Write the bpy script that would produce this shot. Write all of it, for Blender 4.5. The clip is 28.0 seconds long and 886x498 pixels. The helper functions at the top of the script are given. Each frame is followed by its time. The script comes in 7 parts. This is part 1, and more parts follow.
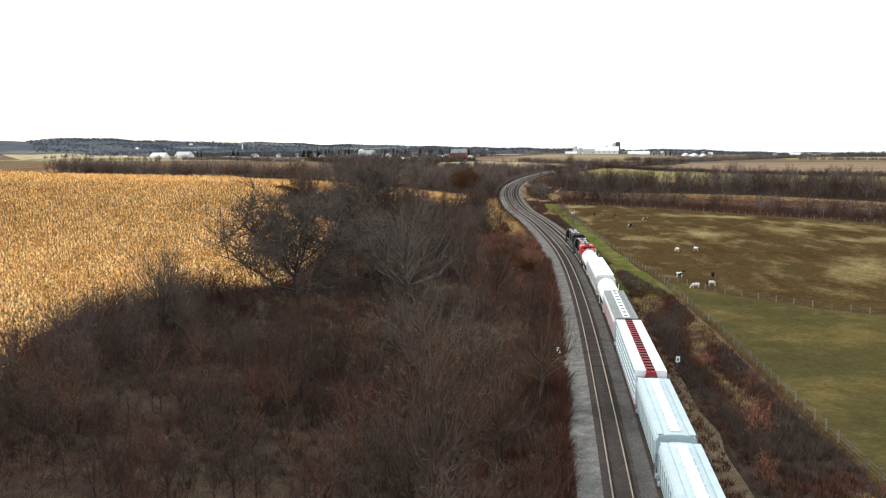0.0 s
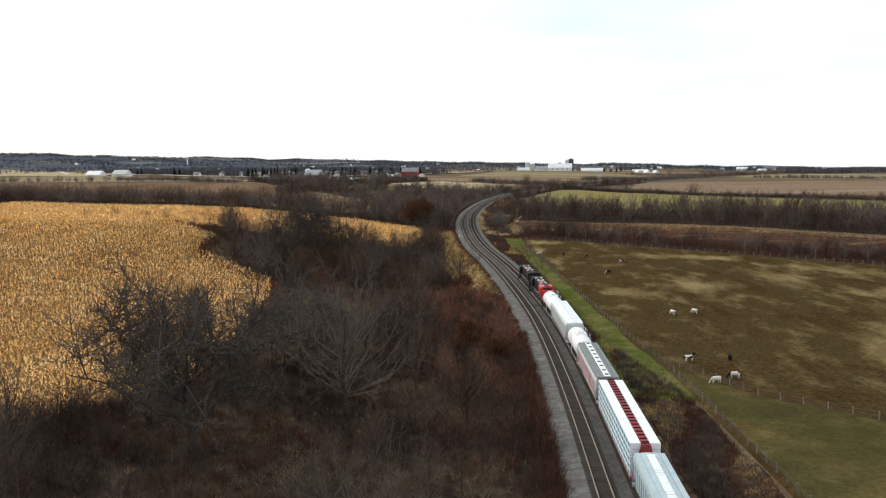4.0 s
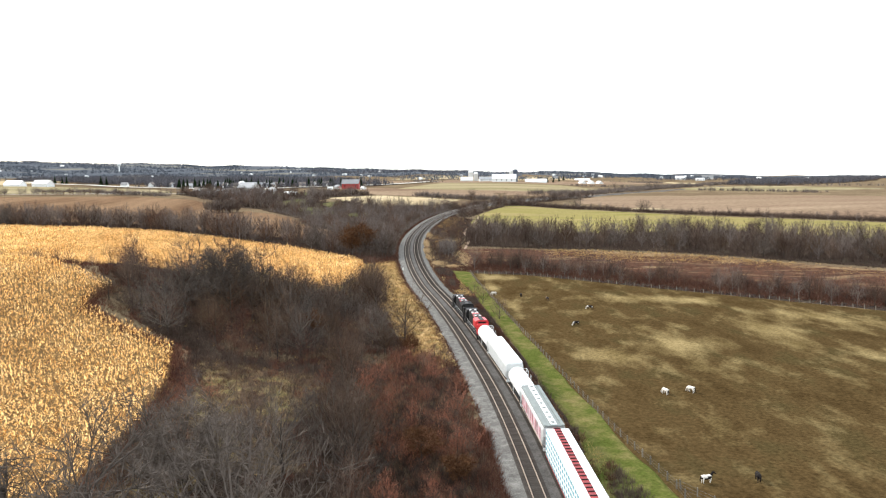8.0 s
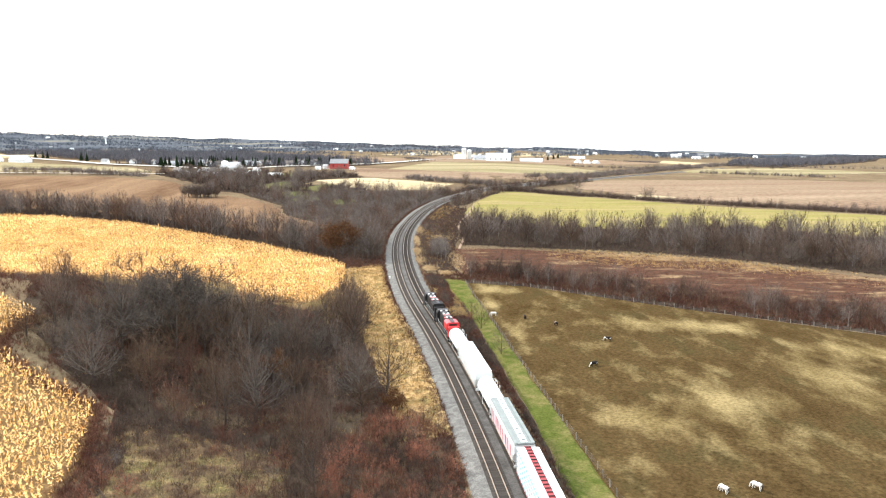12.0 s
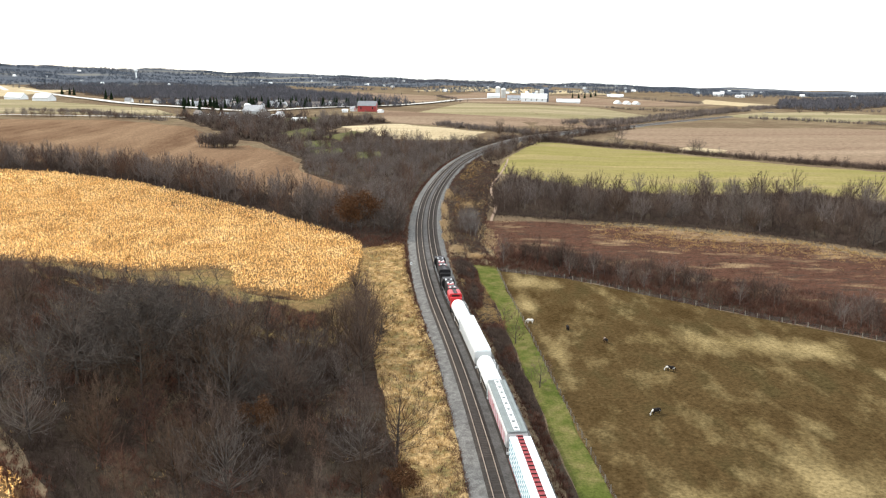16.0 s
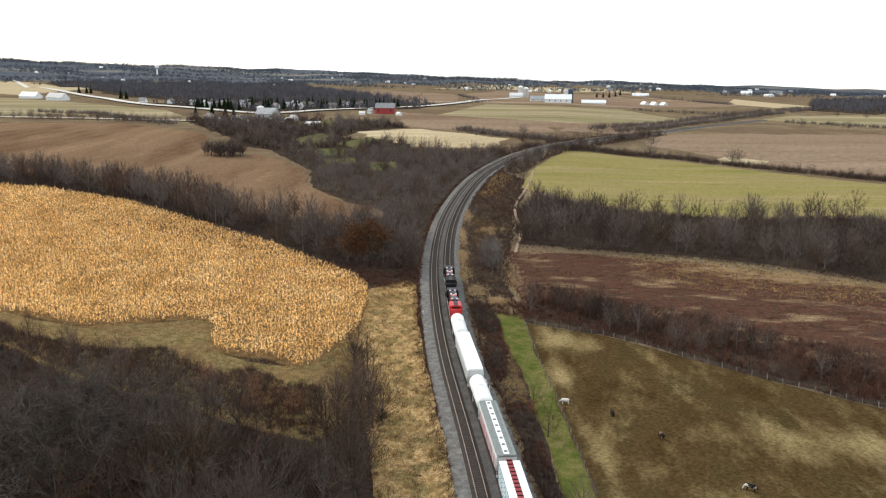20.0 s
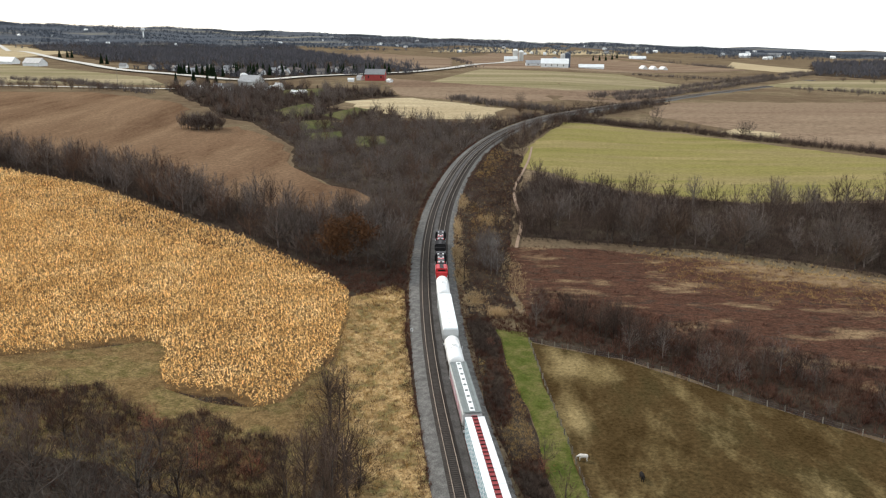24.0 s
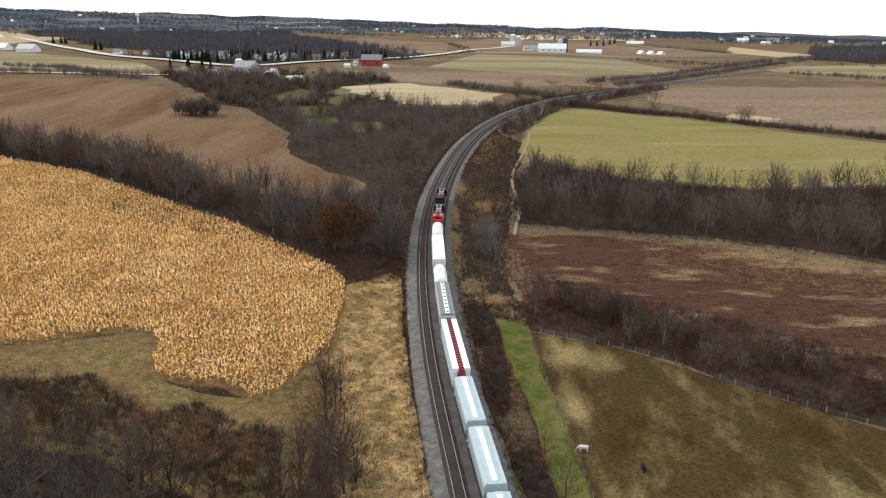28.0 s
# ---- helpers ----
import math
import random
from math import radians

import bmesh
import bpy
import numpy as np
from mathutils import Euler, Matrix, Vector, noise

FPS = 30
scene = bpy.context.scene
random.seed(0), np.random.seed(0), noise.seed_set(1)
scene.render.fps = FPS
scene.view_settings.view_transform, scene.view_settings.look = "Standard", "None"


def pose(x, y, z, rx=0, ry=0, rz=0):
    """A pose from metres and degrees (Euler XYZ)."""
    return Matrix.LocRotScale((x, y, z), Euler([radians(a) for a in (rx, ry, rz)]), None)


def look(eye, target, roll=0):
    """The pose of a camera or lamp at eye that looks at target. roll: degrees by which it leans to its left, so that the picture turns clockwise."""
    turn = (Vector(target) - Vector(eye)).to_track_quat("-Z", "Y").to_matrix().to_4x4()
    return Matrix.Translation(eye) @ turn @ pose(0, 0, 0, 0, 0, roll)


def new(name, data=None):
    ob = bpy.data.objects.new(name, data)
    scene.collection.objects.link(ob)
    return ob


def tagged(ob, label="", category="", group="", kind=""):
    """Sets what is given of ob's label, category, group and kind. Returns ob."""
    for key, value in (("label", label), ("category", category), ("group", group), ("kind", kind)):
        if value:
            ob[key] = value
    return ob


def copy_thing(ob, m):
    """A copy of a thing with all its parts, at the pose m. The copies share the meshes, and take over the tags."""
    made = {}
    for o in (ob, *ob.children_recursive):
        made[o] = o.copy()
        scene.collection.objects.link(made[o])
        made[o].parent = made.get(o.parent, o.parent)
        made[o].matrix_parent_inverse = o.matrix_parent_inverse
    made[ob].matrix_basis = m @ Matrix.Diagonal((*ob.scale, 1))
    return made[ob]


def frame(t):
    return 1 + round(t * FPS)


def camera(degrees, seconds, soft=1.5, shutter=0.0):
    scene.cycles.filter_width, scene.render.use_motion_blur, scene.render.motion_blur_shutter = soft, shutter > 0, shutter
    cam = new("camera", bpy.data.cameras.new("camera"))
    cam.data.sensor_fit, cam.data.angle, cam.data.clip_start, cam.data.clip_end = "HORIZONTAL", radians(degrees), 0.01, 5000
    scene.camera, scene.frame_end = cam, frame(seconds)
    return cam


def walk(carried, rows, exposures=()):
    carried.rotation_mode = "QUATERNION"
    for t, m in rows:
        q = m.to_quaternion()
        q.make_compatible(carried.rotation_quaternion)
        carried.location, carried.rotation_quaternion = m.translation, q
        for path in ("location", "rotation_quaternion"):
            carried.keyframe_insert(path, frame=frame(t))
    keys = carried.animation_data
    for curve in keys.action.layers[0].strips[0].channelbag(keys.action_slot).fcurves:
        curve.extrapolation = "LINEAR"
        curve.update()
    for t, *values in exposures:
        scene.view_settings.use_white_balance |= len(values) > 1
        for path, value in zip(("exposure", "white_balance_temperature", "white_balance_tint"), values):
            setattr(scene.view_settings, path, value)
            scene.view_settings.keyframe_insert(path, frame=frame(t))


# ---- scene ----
# ---------- camera and its flight ----------
cam = camera(58.5, 28.0, soft=1.2)

# seconds, x, y, height, heading, tilt, roll
FLIGHT = [
    (0, -2.53, -204.86, 26.99, 5.023, -7.422, -0.53),
    (0.5, -2.82, -200.39, 27.75, 4.89, -7.292, -0.483),
    (1, -3.14, -195.9, 28.51, 4.858, -7.172, -0.397),
    (1.5, -3.57, -191.41, 29.27, 4.561, -7.005, -0.463),
    (2, -4, -186.9, 30.06, 3.783, -6.901, -0.552),
    (2.5, -4.27, -182.33, 30.89, 3.31, -6.775, -0.571),
    (3, -4.62, -177.84, 31.73, 2.79, -6.659, -0.715),
    (3.5, -4.96, -173.49, 32.58, 2.058, -6.598, -0.67),
    (5.5, -5.97, -156.92, 36.22, -0.153, -6.3, -0.632),
    (6, -5.84, -152.73, 37.09, -1.072, -6.302, -0.514),
    (6.5, -5.91, -148.49, 37.9, -1.717, -6.229, -0.555),
    (7, -6.04, -144.17, 38.65, -2.126, -6.2, -0.6),
    (7.5, -5.97, -139.78, 39.4, -2.456, -6.165, -0.481),
    (8, -5.88, -135.32, 40.12, -2.721, -6.115, -0.424),
    (8.5, -5.62, -130.81, 40.83, -2.843, -6.094, -0.346),
    (9, -5.38, -126.34, 41.57, -2.893, -6.108, -0.305),
    (9.5, -5.18, -121.95, 42.32, -2.928, -6.437, -0.287),
    (10, -4.97, -117.66, 43.1, -3.067, -6.989, -0.237),
    (10.5, -4.75, -113.46, 43.91, -3.044, -7.98, -0.17),
    (11, -4.5, -109.27, 44.81, -3.179, -8.019, -0.062),
    (11.5, -4.38, -105.01, 45.81, -3.21, -8.03, -0.028),
    (12, -4.26, -100.78, 46.87, -3.308, -7.994, 0.1),
    (12.5, -4.1, -96.57, 47.94, -3.383, -8.524, 0.063),
    (14.5, -2.45, -79.07, 52.59, -3.19, -12.568, 0.365),
    (15, -2.16, -74.71, 53.66, -1.11, -12.645, 0.37),
    (15.5, -1.87, -70.36, 54.65, -1.029, -12.624, 0.39),
    (16, -1.64, -66.08, 55.56, -0.993, -12.688, 0.387),
    (16.5, -1.43, -61.86, 56.37, -0.747, -12.726, 0.404),
    (17, -1.25, -57.67, 57.1, -0.772, -12.833, 0.437),
    (17.5, -1.07, -53.45, 57.76, -0.378, -12.83, 0.487),
    (18, -0.93, -49.19, 58.36, 0.503, -12.908, 0.45),
    (18.5, -0.79, -44.88, 58.93, 0.684, -12.871, 0.533),
    (19, -0.67, -40.53, 59.47, 0.613, -12.902, 0.512),
    (19.5, -0.57, -36.12, 59.98, 0.552, -12.912, 0.493),
    (20, -0.47, -31.72, 60.48, 0.517, -12.963, 0.513),
    (20.5, -0.36, -27.4, 60.96, 0.41, -12.954, 0.526),
    (21, -0.29, -23.17, 61.43, 0.36, -13.218, 0.517),
    (21.5, -0.25, -19.06, 61.88, 0.369, -14.464, 0.493),
    (23.5, -0.41, -4.74, 63.15, 0.11, -15.634, 0.49),
    (24, -0.41, -2.76, 63.25, 0.015, -15.603, 0.442),
    (24.5, -0.4, -1.37, 63.25, -0.023, -15.615, 0.436),
    (25, -0.44, -0.51, 63.18, -0.047, -15.721, 0.481),
    (25.5, -0.59, -0.03, 63.1, -0.124, -15.821, 0.48),
    (26, -0.74, 0.18, 63.01, -0.175, -15.947, 0.437),
    (26.5, -0.74, 0.23, 62.94, -0.207, -16.042, 0.44),
    (27, -0.68, 0.18, 62.87, -0.224, -16.179, 0.409),
    (27.5, -0.58, 0.04, 62.81, -0.232, -16.345, 0.376),
    (28, -0.43, -0.14, 62.74, -0.197, -16.59, 0.355),
]


def flight_pose(x, y, z, heading, tilt, roll):
    a, b = radians(heading), radians(tilt)
    aim = (x - math.sin(a) * math.cos(b), y + math.cos(a) * math.cos(b), z + math.sin(b))
    return look((x, y, z), aim, roll)


walk(cam, [(r[0], flight_pose(*r[1:])) for r in FLIGHT],
     exposures=[(0, 0.35), (0.1, -0.1), (0.3, -0.2), (3.5, -0.22), (5.5, -0.22), (7, 0.02), (8, 0.82), (9, 1.2), (10, 1.28), (12.5, 1.28), (14.5, 1.02), (16, 0.74),
                (18, 0.34), (21, 0.14), (24, 0.06), (28, 0.03)])

# ---------- sky and sun ----------
world = bpy.data.worlds.new("overcast_sky")
scene.world = world
world.use_nodes = True
wn = world.node_tree
wn.nodes.clear()
sky = wn.nodes.new("ShaderNodeTexSky")
sky.sky_type, sky.sun_disc = "NISHITA", False
sky.sun_elevation, sky.sun_rotation = radians(30), radians(-49)
sky.air_density, sky.dust_density = 1.0, 0.6
cloud_n = wn.nodes.new("ShaderNodeTexNoise")
cloud_n.inputs["Scale"].default_value, cloud_n.inputs["Detail"].default_value = 3.0, 5.0
cloud_map = wn.nodes.new("ShaderNodeMapping")
cloud_map.inputs["Scale"].default_value = (1, 1, 5)
cloud_co = wn.nodes.new("ShaderNodeTexCoord")
wn.links.new(cloud_co.outputs["Generated"], cloud_map.inputs["Vector"])
wn.links.new(cloud_map.outputs["Vector"], cloud_n.inputs["Vector"])
cloud_r = wn.nodes.new("ShaderNodeValToRGB")
cloud_r.color_ramp.elements[0].position, cloud_r.color_ramp.elements[0].color = 0.30, (0.76, 0.90, 1.0, 1)
cloud_r.color_ramp.elements[1].position, cloud_r.color_ramp.elements[1].color = 0.52, (0.95, 0.985, 1.0, 1)
wn.links.new(cloud_n.outputs["Fac"], cloud_r.inputs["Fac"])
bg_sky, bg_cloud, add_bg, out_w = (wn.nodes.new(k) for k in ("ShaderNodeBackground", "ShaderNodeBackground", "ShaderNodeAddShader", "ShaderNodeOutputWorld"))
bg_sky.inputs["Strength"].default_value = 0.05
bg_cloud.inputs["Strength"].default_value = 1.1
wn.links.new(sky.outputs["Color"], bg_sky.inputs["Color"])
wn.links.new(cloud_r.outputs["Color"], bg_cloud.inputs["Color"])
wn.links.new(bg_sky.outputs[0], add_bg.inputs[0])
wn.links.new(bg_cloud.outputs[0], add_bg.inputs[1])
wn.links.new(add_bg.outputs[0], out_w.inputs["Surface"])

sun_data = bpy.data.lights.new("sun", "SUN")
sun_data.energy, sun_data.angle, sun_data.color = 2.6, radians(5), (1.0, 0.93, 0.82)
sun = new("sun", sun_data)
sun.matrix_world = look((-70, 60, 55), (0, 0, 0))

# ---------- materials ----------
MATS = {}


def mat(name, colours, scale=1.0, rough=0.85, bump=0.0, fine=12.0, metal=0.0, stretch=(1, 1, 1), vary=0.0, island=0.0, spec=0.3, turn=0.0):
    """A surface that wanders between its colours at two scales; vary: per object, island: per loose piece."""
    m = bpy.data.materials.new(name)
    m.use_nodes = True
    MATS[name] = m
    nt = m.node_tree
    n, l = nt.nodes, nt.links
    bsdf = n["Principled BSDF"]
    bsdf.inputs["Roughness"].default_value, bsdf.inputs["Metallic"].default_value = rough, metal
    bsdf.inputs["Specular IOR Level"].default_value = spec
    co = n.new("ShaderNodeTexCoord")
    mp = n.new("ShaderNodeMapping")
    mp.inputs["Scale"].default_value = stretch
    mp.inputs["Rotation"].default_value = (0, 0, radians(turn))
    l.new(co.outputs["Object"], mp.inputs["Vector"])
    big = n.new("ShaderNodeTexNoise")
    big.inputs["Scale"].default_value, big.inputs["Detail"].default_value = scale, 4.0
    small = n.new("ShaderNodeTexNoise")
    small.inputs["Scale"].default_value, small.inputs["Detail"].default_value = scale * fine, 3.0
    for t in (big, small):
        l.new(mp.outputs["Vector"], t.inputs["Vector"])
    mix = n.new("ShaderNodeMath")
    mix.operation = "MULTIPLY_ADD"
    mix.inputs[1].default_value, mix.inputs[2].default_value = 0.5, 0.0
    l.new(small.outputs["Fac"], mix.inputs[0])
    half = n.new("ShaderNodeMath")
    half.operation = "MULTIPLY_ADD"
    half.inputs[1].default_value = 0.5
    l.new(big.outputs["Fac"], half.inputs[0])
    l.new(mix.outputs[0], half.inputs[2])
    fac = half.outputs[0]
    ramp = n.new("ShaderNodeValToRGB")
    el = ramp.color_ramp.elements
    while len(el) < len(colours):
        el.new(0.5)
    for i, c in enumerate(colours):
        el[i].position = 0.34 + 0.32 * i / max(1, len(colours) - 1)
        el[i].color = (*c, 1)
    l.new(fac, ramp.inputs["Fac"])
    colour = ramp.outputs["Color"]
    if vary or island:
        src = n.new("ShaderNodeNewGeometry").outputs["Random Per Island"] if island else n.new("ShaderNodeObjectInfo").outputs["Random"]
        rng = n.new("ShaderNodeMapRange")
        k = island or vary
        rng.inputs["To Min"].default_value, rng.inputs["To Max"].default_value = 1 - k, 1 + k
        l.new(src, rng.inputs["Value"])
        hsv = n.new("ShaderNodeHueSaturation")
        l.new(rng.outputs[0], hsv.inputs["Value"])
        l.new(colour, hsv.inputs["Color"])
        colour = hsv.outputs["Color"]
    l.new(colour, bsdf.inputs["Base Color"])
    if bump:
        b = n.new("ShaderNodeBump")
        b.inputs["Strength"].default_value, b.inputs["Distance"].default_value = min(1.0, bump), 0.1
        l.new(small.outputs["Fac"], b.inputs["Height"])
        l.new(b.outputs["Normal"], bsdf.inputs["Normal"])
    return m


def land(name, base, patch, patch_size, cover, mid=0.35, grain=2.2, stretch=(1, 1, 1), turn=0.0, soft=0.10, bump=0.6, contrast=0.35, spots=(), pull=0.0):
    """Matte land: base colours with uneven patches of other growth over it, and a fine grain of single plants and clods."""
    m = bpy.data.materials.new(name)
    m.use_nodes = True
    MATS[name] = m
    nt = m.node_tree
    n, l = nt.nodes, nt.links
    bsdf = n["Principled BSDF"]
    bsdf.inputs["Roughness"].default_value, bsdf.inputs["Specular IOR Level"].default_value = 1.0, 0.0
    co, mp = n.new("ShaderNodeTexCoord"), n.new("ShaderNodeMapping")
    mp.inputs["Scale"].default_value, mp.inputs["Rotation"].default_value = stretch, (0, 0, radians(turn))
    l.new(co.outputs["Object"], mp.inputs["Vector"])

    def noise_of(scale, detail, rough, src):
        t = n.new("ShaderNodeTexNoise")
        t.inputs["Scale"].default_value, t.inputs["Detail"].default_value, t.inputs["Roughness"].default_value = scale, detail, rough
        l.new(src, t.inputs["Vector"])
        return t.outputs["Fac"]

    def ramp_of(fac, cols, lo, hi):
        r = n.new("ShaderNodeValToRGB")
        el = r.color_ramp.elements
        while len(el) < len(cols):
            el.new(0.5)
        for i, c in enumerate(cols):
            el[i].position = lo + (hi - lo) * i / max(1, len(cols) - 1)
            el[i].color = (*c, 1)
        l.new(fac, r.inputs["Fac"])
        return r.outputs["Color"]

    where = noise_of(1.0 / patch_size, 7.0, 0.62, mp.outputs["Vector"])
    for x, y, rx, ry, a in spots:
        near, fall = n.new("ShaderNodeMapping"), n.new("ShaderNodeTexGradient")
        near.vector_type, fall.gradient_type = "TEXTURE", "QUADRATIC_SPHERE"
        near.inputs["Location"].default_value, near.inputs["Rotation"].default_value = (x, y, 0), (0, 0, radians(a))
        near.inputs["Scale"].default_value = (rx * 1.5, ry * 1.5, 100)
        l.new(co.outputs["Object"], near.inputs["Vector"])
        l.new(near.outputs["Vector"], fall.inputs["Vector"])
        more = n.new("ShaderNodeMath")
        more.operation = "MULTIPLY_ADD"
        more.inputs[1].default_value = pull
        l.new(fall.outputs["Fac"], more.inputs[0])
        l.new(where, more.inputs[2])
        where = more.outputs[0]
    middle = noise_of(mid, 5.0, 0.6, mp.outputs["Vector"])
    fine = noise_of(grain, 4.0, 0.7, co.outputs["Object"])
    edge = 0.62 - 0.24 * cover
    mask = ramp_of(where, [(0, 0, 0), (1, 1, 1)], edge - soft / 2, edge + soft / 2)
    mix = n.new("ShaderNodeMix")
    mix.data_type = "RGBA"
    l.new(mask, mix.inputs["Factor"])
    l.new(ramp_of(middle, base, 0.36, 0.64), mix.inputs["A"])
    l.new(ramp_of(middle, patch, 0.36, 0.64), mix.inputs["B"])
    rng = n.new("ShaderNodeMapRange")
    rng.inputs["From Min"].default_value, rng.inputs["From Max"].default_value = 0.3, 0.7
    rng.inputs["To Min"].default_value, rng.inputs["To Max"].default_value = 1 - contrast, 1 + contrast
    l.new(fine, rng.inputs["Value"])
    hsv = n.new("ShaderNodeHueSaturation")
    l.new(rng.outputs[0], hsv.inputs["Value"])
    l.new(mix.outputs["Result"], hsv.inputs["Color"])
    l.new(hsv.outputs["Color"], bsdf.inputs["Base Color"])
    b = n.new("ShaderNodeBump")
    b.inputs["Strength"].default_value, b.inputs["Distance"].default_value = bump, 0.12
    l.new(fine, b.inputs["Height"])
    l.new(b.outputs["Normal"], bsdf.inputs["Normal"])
    return m


land("ground_grass", [(0.100, 0.070, 0.044), (0.145, 0.104, 0.066)], [(0.19, 0.14, 0.09), (0.12, 0.092, 0.054)], 60, 0.5, 0.12, 1.2)
land("glade_grass", [(0.118, 0.076, 0.034), (0.180, 0.120, 0.055)], [(0.098, 0.078, 0.030), (0.205, 0.145, 0.066)], 7, 0.5, 0.6, 2.5, contrast=0.5)
land("scrub_floor", [(0.075, 0.048, 0.030), (0.115, 0.078, 0.046)], [(0.20, 0.142, 0.075), (0.105, 0.096, 0.036)], 6, 0.42, 0.5, 2.4, soft=0.12, contrast=0.5)
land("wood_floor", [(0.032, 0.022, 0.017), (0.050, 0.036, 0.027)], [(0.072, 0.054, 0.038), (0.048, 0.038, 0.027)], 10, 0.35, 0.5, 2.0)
DRY_SPOTS = [(53, 31, 11, 20, -12), (80, 45, 9, 24, 0), (61, 88, 26, 8, -8), (77, 84, 10, 7, 0), (35, 25, 7, 10, 0), (27, 136, 11, 6, -50), (22, 122, 2.6, 24, 2), (24.5, 84, 2.4, 16, 2), (98, 20, 16, 10, 0), (72, -30, 27, 9, 60), (100, 60, 20, 12, -40)]
land("pasture_turf", [(0.046, 0.029, 0.012), (0.062, 0.040, 0.017), (0.053, 0.038, 0.016)], [(0.115, 0.082, 0.035), (0.215, 0.160, 0.076)], 6, -0.20, 0.12, 1.6, (1, 0.5, 1), -50, 0.30, contrast=0.45, spots=DRY_SPOTS, pull=0.43)
land("paddock_turf", [(0.050, 0.043, 0.017), (0.062, 0.055, 0.021)], [(0.080, 0.060, 0.022), (0.12, 0.09, 0.035)], 14, 0.3, 0.2, 1.8, soft=0.2, contrast=0.25)
land("green_turf", [(0.059, 0.072, 0.016), (0.081, 0.092, 0.023)], [(0.114, 0.106, 0.034), (0.152, 0.123, 0.052)], 8, 0.30, 0.5, 2.5, soft=0.25)
land("lawn_turf", [(0.062, 0.070, 0.026), (0.095, 0.098, 0.038)], [(0.13, 0.115, 0.055), (0.11, 0.085, 0.05)], 16, 0.4, 0.2, 1.2, soft=0.25)
land("green_crop", [(0.164, 0.146, 0.049), (0.207, 0.178, 0.064)], [(0.265, 0.210, 0.093), (0.201, 0.160, 0.076)], 16, 0.42, 0.10, 0.8, (0.16, 1, 1), 42, 0.2, contrast=0.28)
land("plowed_soil", [(0.108, 0.064, 0.038), (0.155, 0.096, 0.058)], [(0.205, 0.133, 0.080), (0.165, 0.105, 0.064)], 26, 0.42, 0.08, 0.7, (1, 0.2, 1), 35, 0.22, contrast=0.34)
land("far_soil", [(0.150, 0.100, 0.068), (0.185, 0.128, 0.088)], [(0.25, 0.182, 0.125), (0.205, 0.150, 0.10)], 70, 0.40, 0.03, 0.3, (0.16, 1, 1), 25, 0.2, contrast=0.3)
land("far_straw", [(0.29, 0.225, 0.135), (0.38, 0.30, 0.185)], [(0.46, 0.375, 0.24), (0.33, 0.265, 0.16)], 30, 0.42, 0.08, 0.5, (0.2, 1, 1), 10, 0.2, contrast=0.3)
land("far_green", [(0.165, 0.142, 0.075), (0.215, 0.182, 0.100)], [(0.32, 0.262, 0.162), (0.225, 0.18, 0.115)], 34, 0.45, 0.05, 0.4, (0.09, 1, 1), -12, 0.14, contrast=0.25)
land("straw_grass", [(0.244, 0.156, 0.071), (0.451, 0.311, 0.149)], [(0.140, 0.090, 0.044), (0.195, 0.159, 0.066)], 4, 0.42, 0.9, 3.0, soft=0.12, contrast=0.55)
land("red_scrub", [(0.050, 0.028, 0.020), (0.085, 0.042, 0.028), (0.052, 0.035, 0.026)], [(0.240, 0.165, 0.095), (0.135, 0.085, 0.050)], 7, 0.06, 0.5, 2.0, (0.4, 1, 1), 35, 0.14, contrast=0.55, spots=[(88, 200, 34, 11, -30), (160, 145, 42, 10, -42)], pull=0.3)
# soil colour darkened to stand in for the shade between corn rows
land("corn_soil", [(0.125, 0.076, 0.034), (0.19, 0.12, 0.056)], [(0.10, 0.06, 0.028), (0.16, 0.10, 0.047)], 12, 0.4, 0.6, 2.5)
mat("corn_dry", [(0.44, 0.228, 0.072), (0.86, 0.52, 0.195), (0.98, 0.70, 0.35)], 0.12, fine=9, island=0.6, rough=0.9, spec=0.0)
mat("grass_dry", [(0.27, 0.162, 0.062), (0.43, 0.275, 0.108), (0.56, 0.385, 0.168)], 0.1, fine=15, island=0.4, rough=0.9, spec=0.0)
mat("grass_pale", [(0.36, 0.25, 0.135), (0.50, 0.36, 0.20), (0.62, 0.47, 0.29)], 0.1, fine=15, island=0.3, rough=0.9, spec=0.0)
mat("bark", [(0.048, 0.038, 0.031), (0.074, 0.060, 0.050), (0.115, 0.096, 0.081)], 0.6, fine=8, bump=0.7, vary=0.3, spec=0.0)
mat("twig_grey", [(0.071, 0.048, 0.037), (0.100, 0.070, 0.054), (0.141, 0.102, 0.078)], 0.2, fine=8, vary=0.35, spec=0.0)
mat("twig_oak", [(0.068, 0.054, 0.045), (0.100, 0.081, 0.068), (0.144, 0.118, 0.101)], 0.2, fine=8, vary=0.3, spec=0.0)
mat("twig_red", [(0.165, 0.066, 0.042), (0.225, 0.092, 0.058), (0.30, 0.138, 0.088)], 0.2, fine=8, vary=0.35, spec=0.0)
mat("twig_brown", [(0.061, 0.039, 0.027), (0.088, 0.057, 0.038), (0.133, 0.088, 0.059)], 0.2, fine=8, vary=0.3, spec=0.0)
mat("brush_grey", [(0.059, 0.041, 0.033), (0.088, 0.062, 0.050), (0.133, 0.095, 0.074)], 0.06, fine=20, island=0.28, spec=0.0)
mat("tree_grey", [(0.106, 0.084, 0.072), (0.145, 0.116, 0.100), (0.198, 0.162, 0.141)], 0.06, fine=20, island=0.25, spec=0.0)
mat("brush_rust", [(0.125, 0.056, 0.037), (0.185, 0.084, 0.054), (0.285, 0.150, 0.095)], 0.06, fine=20, island=0.4, spec=0.0)
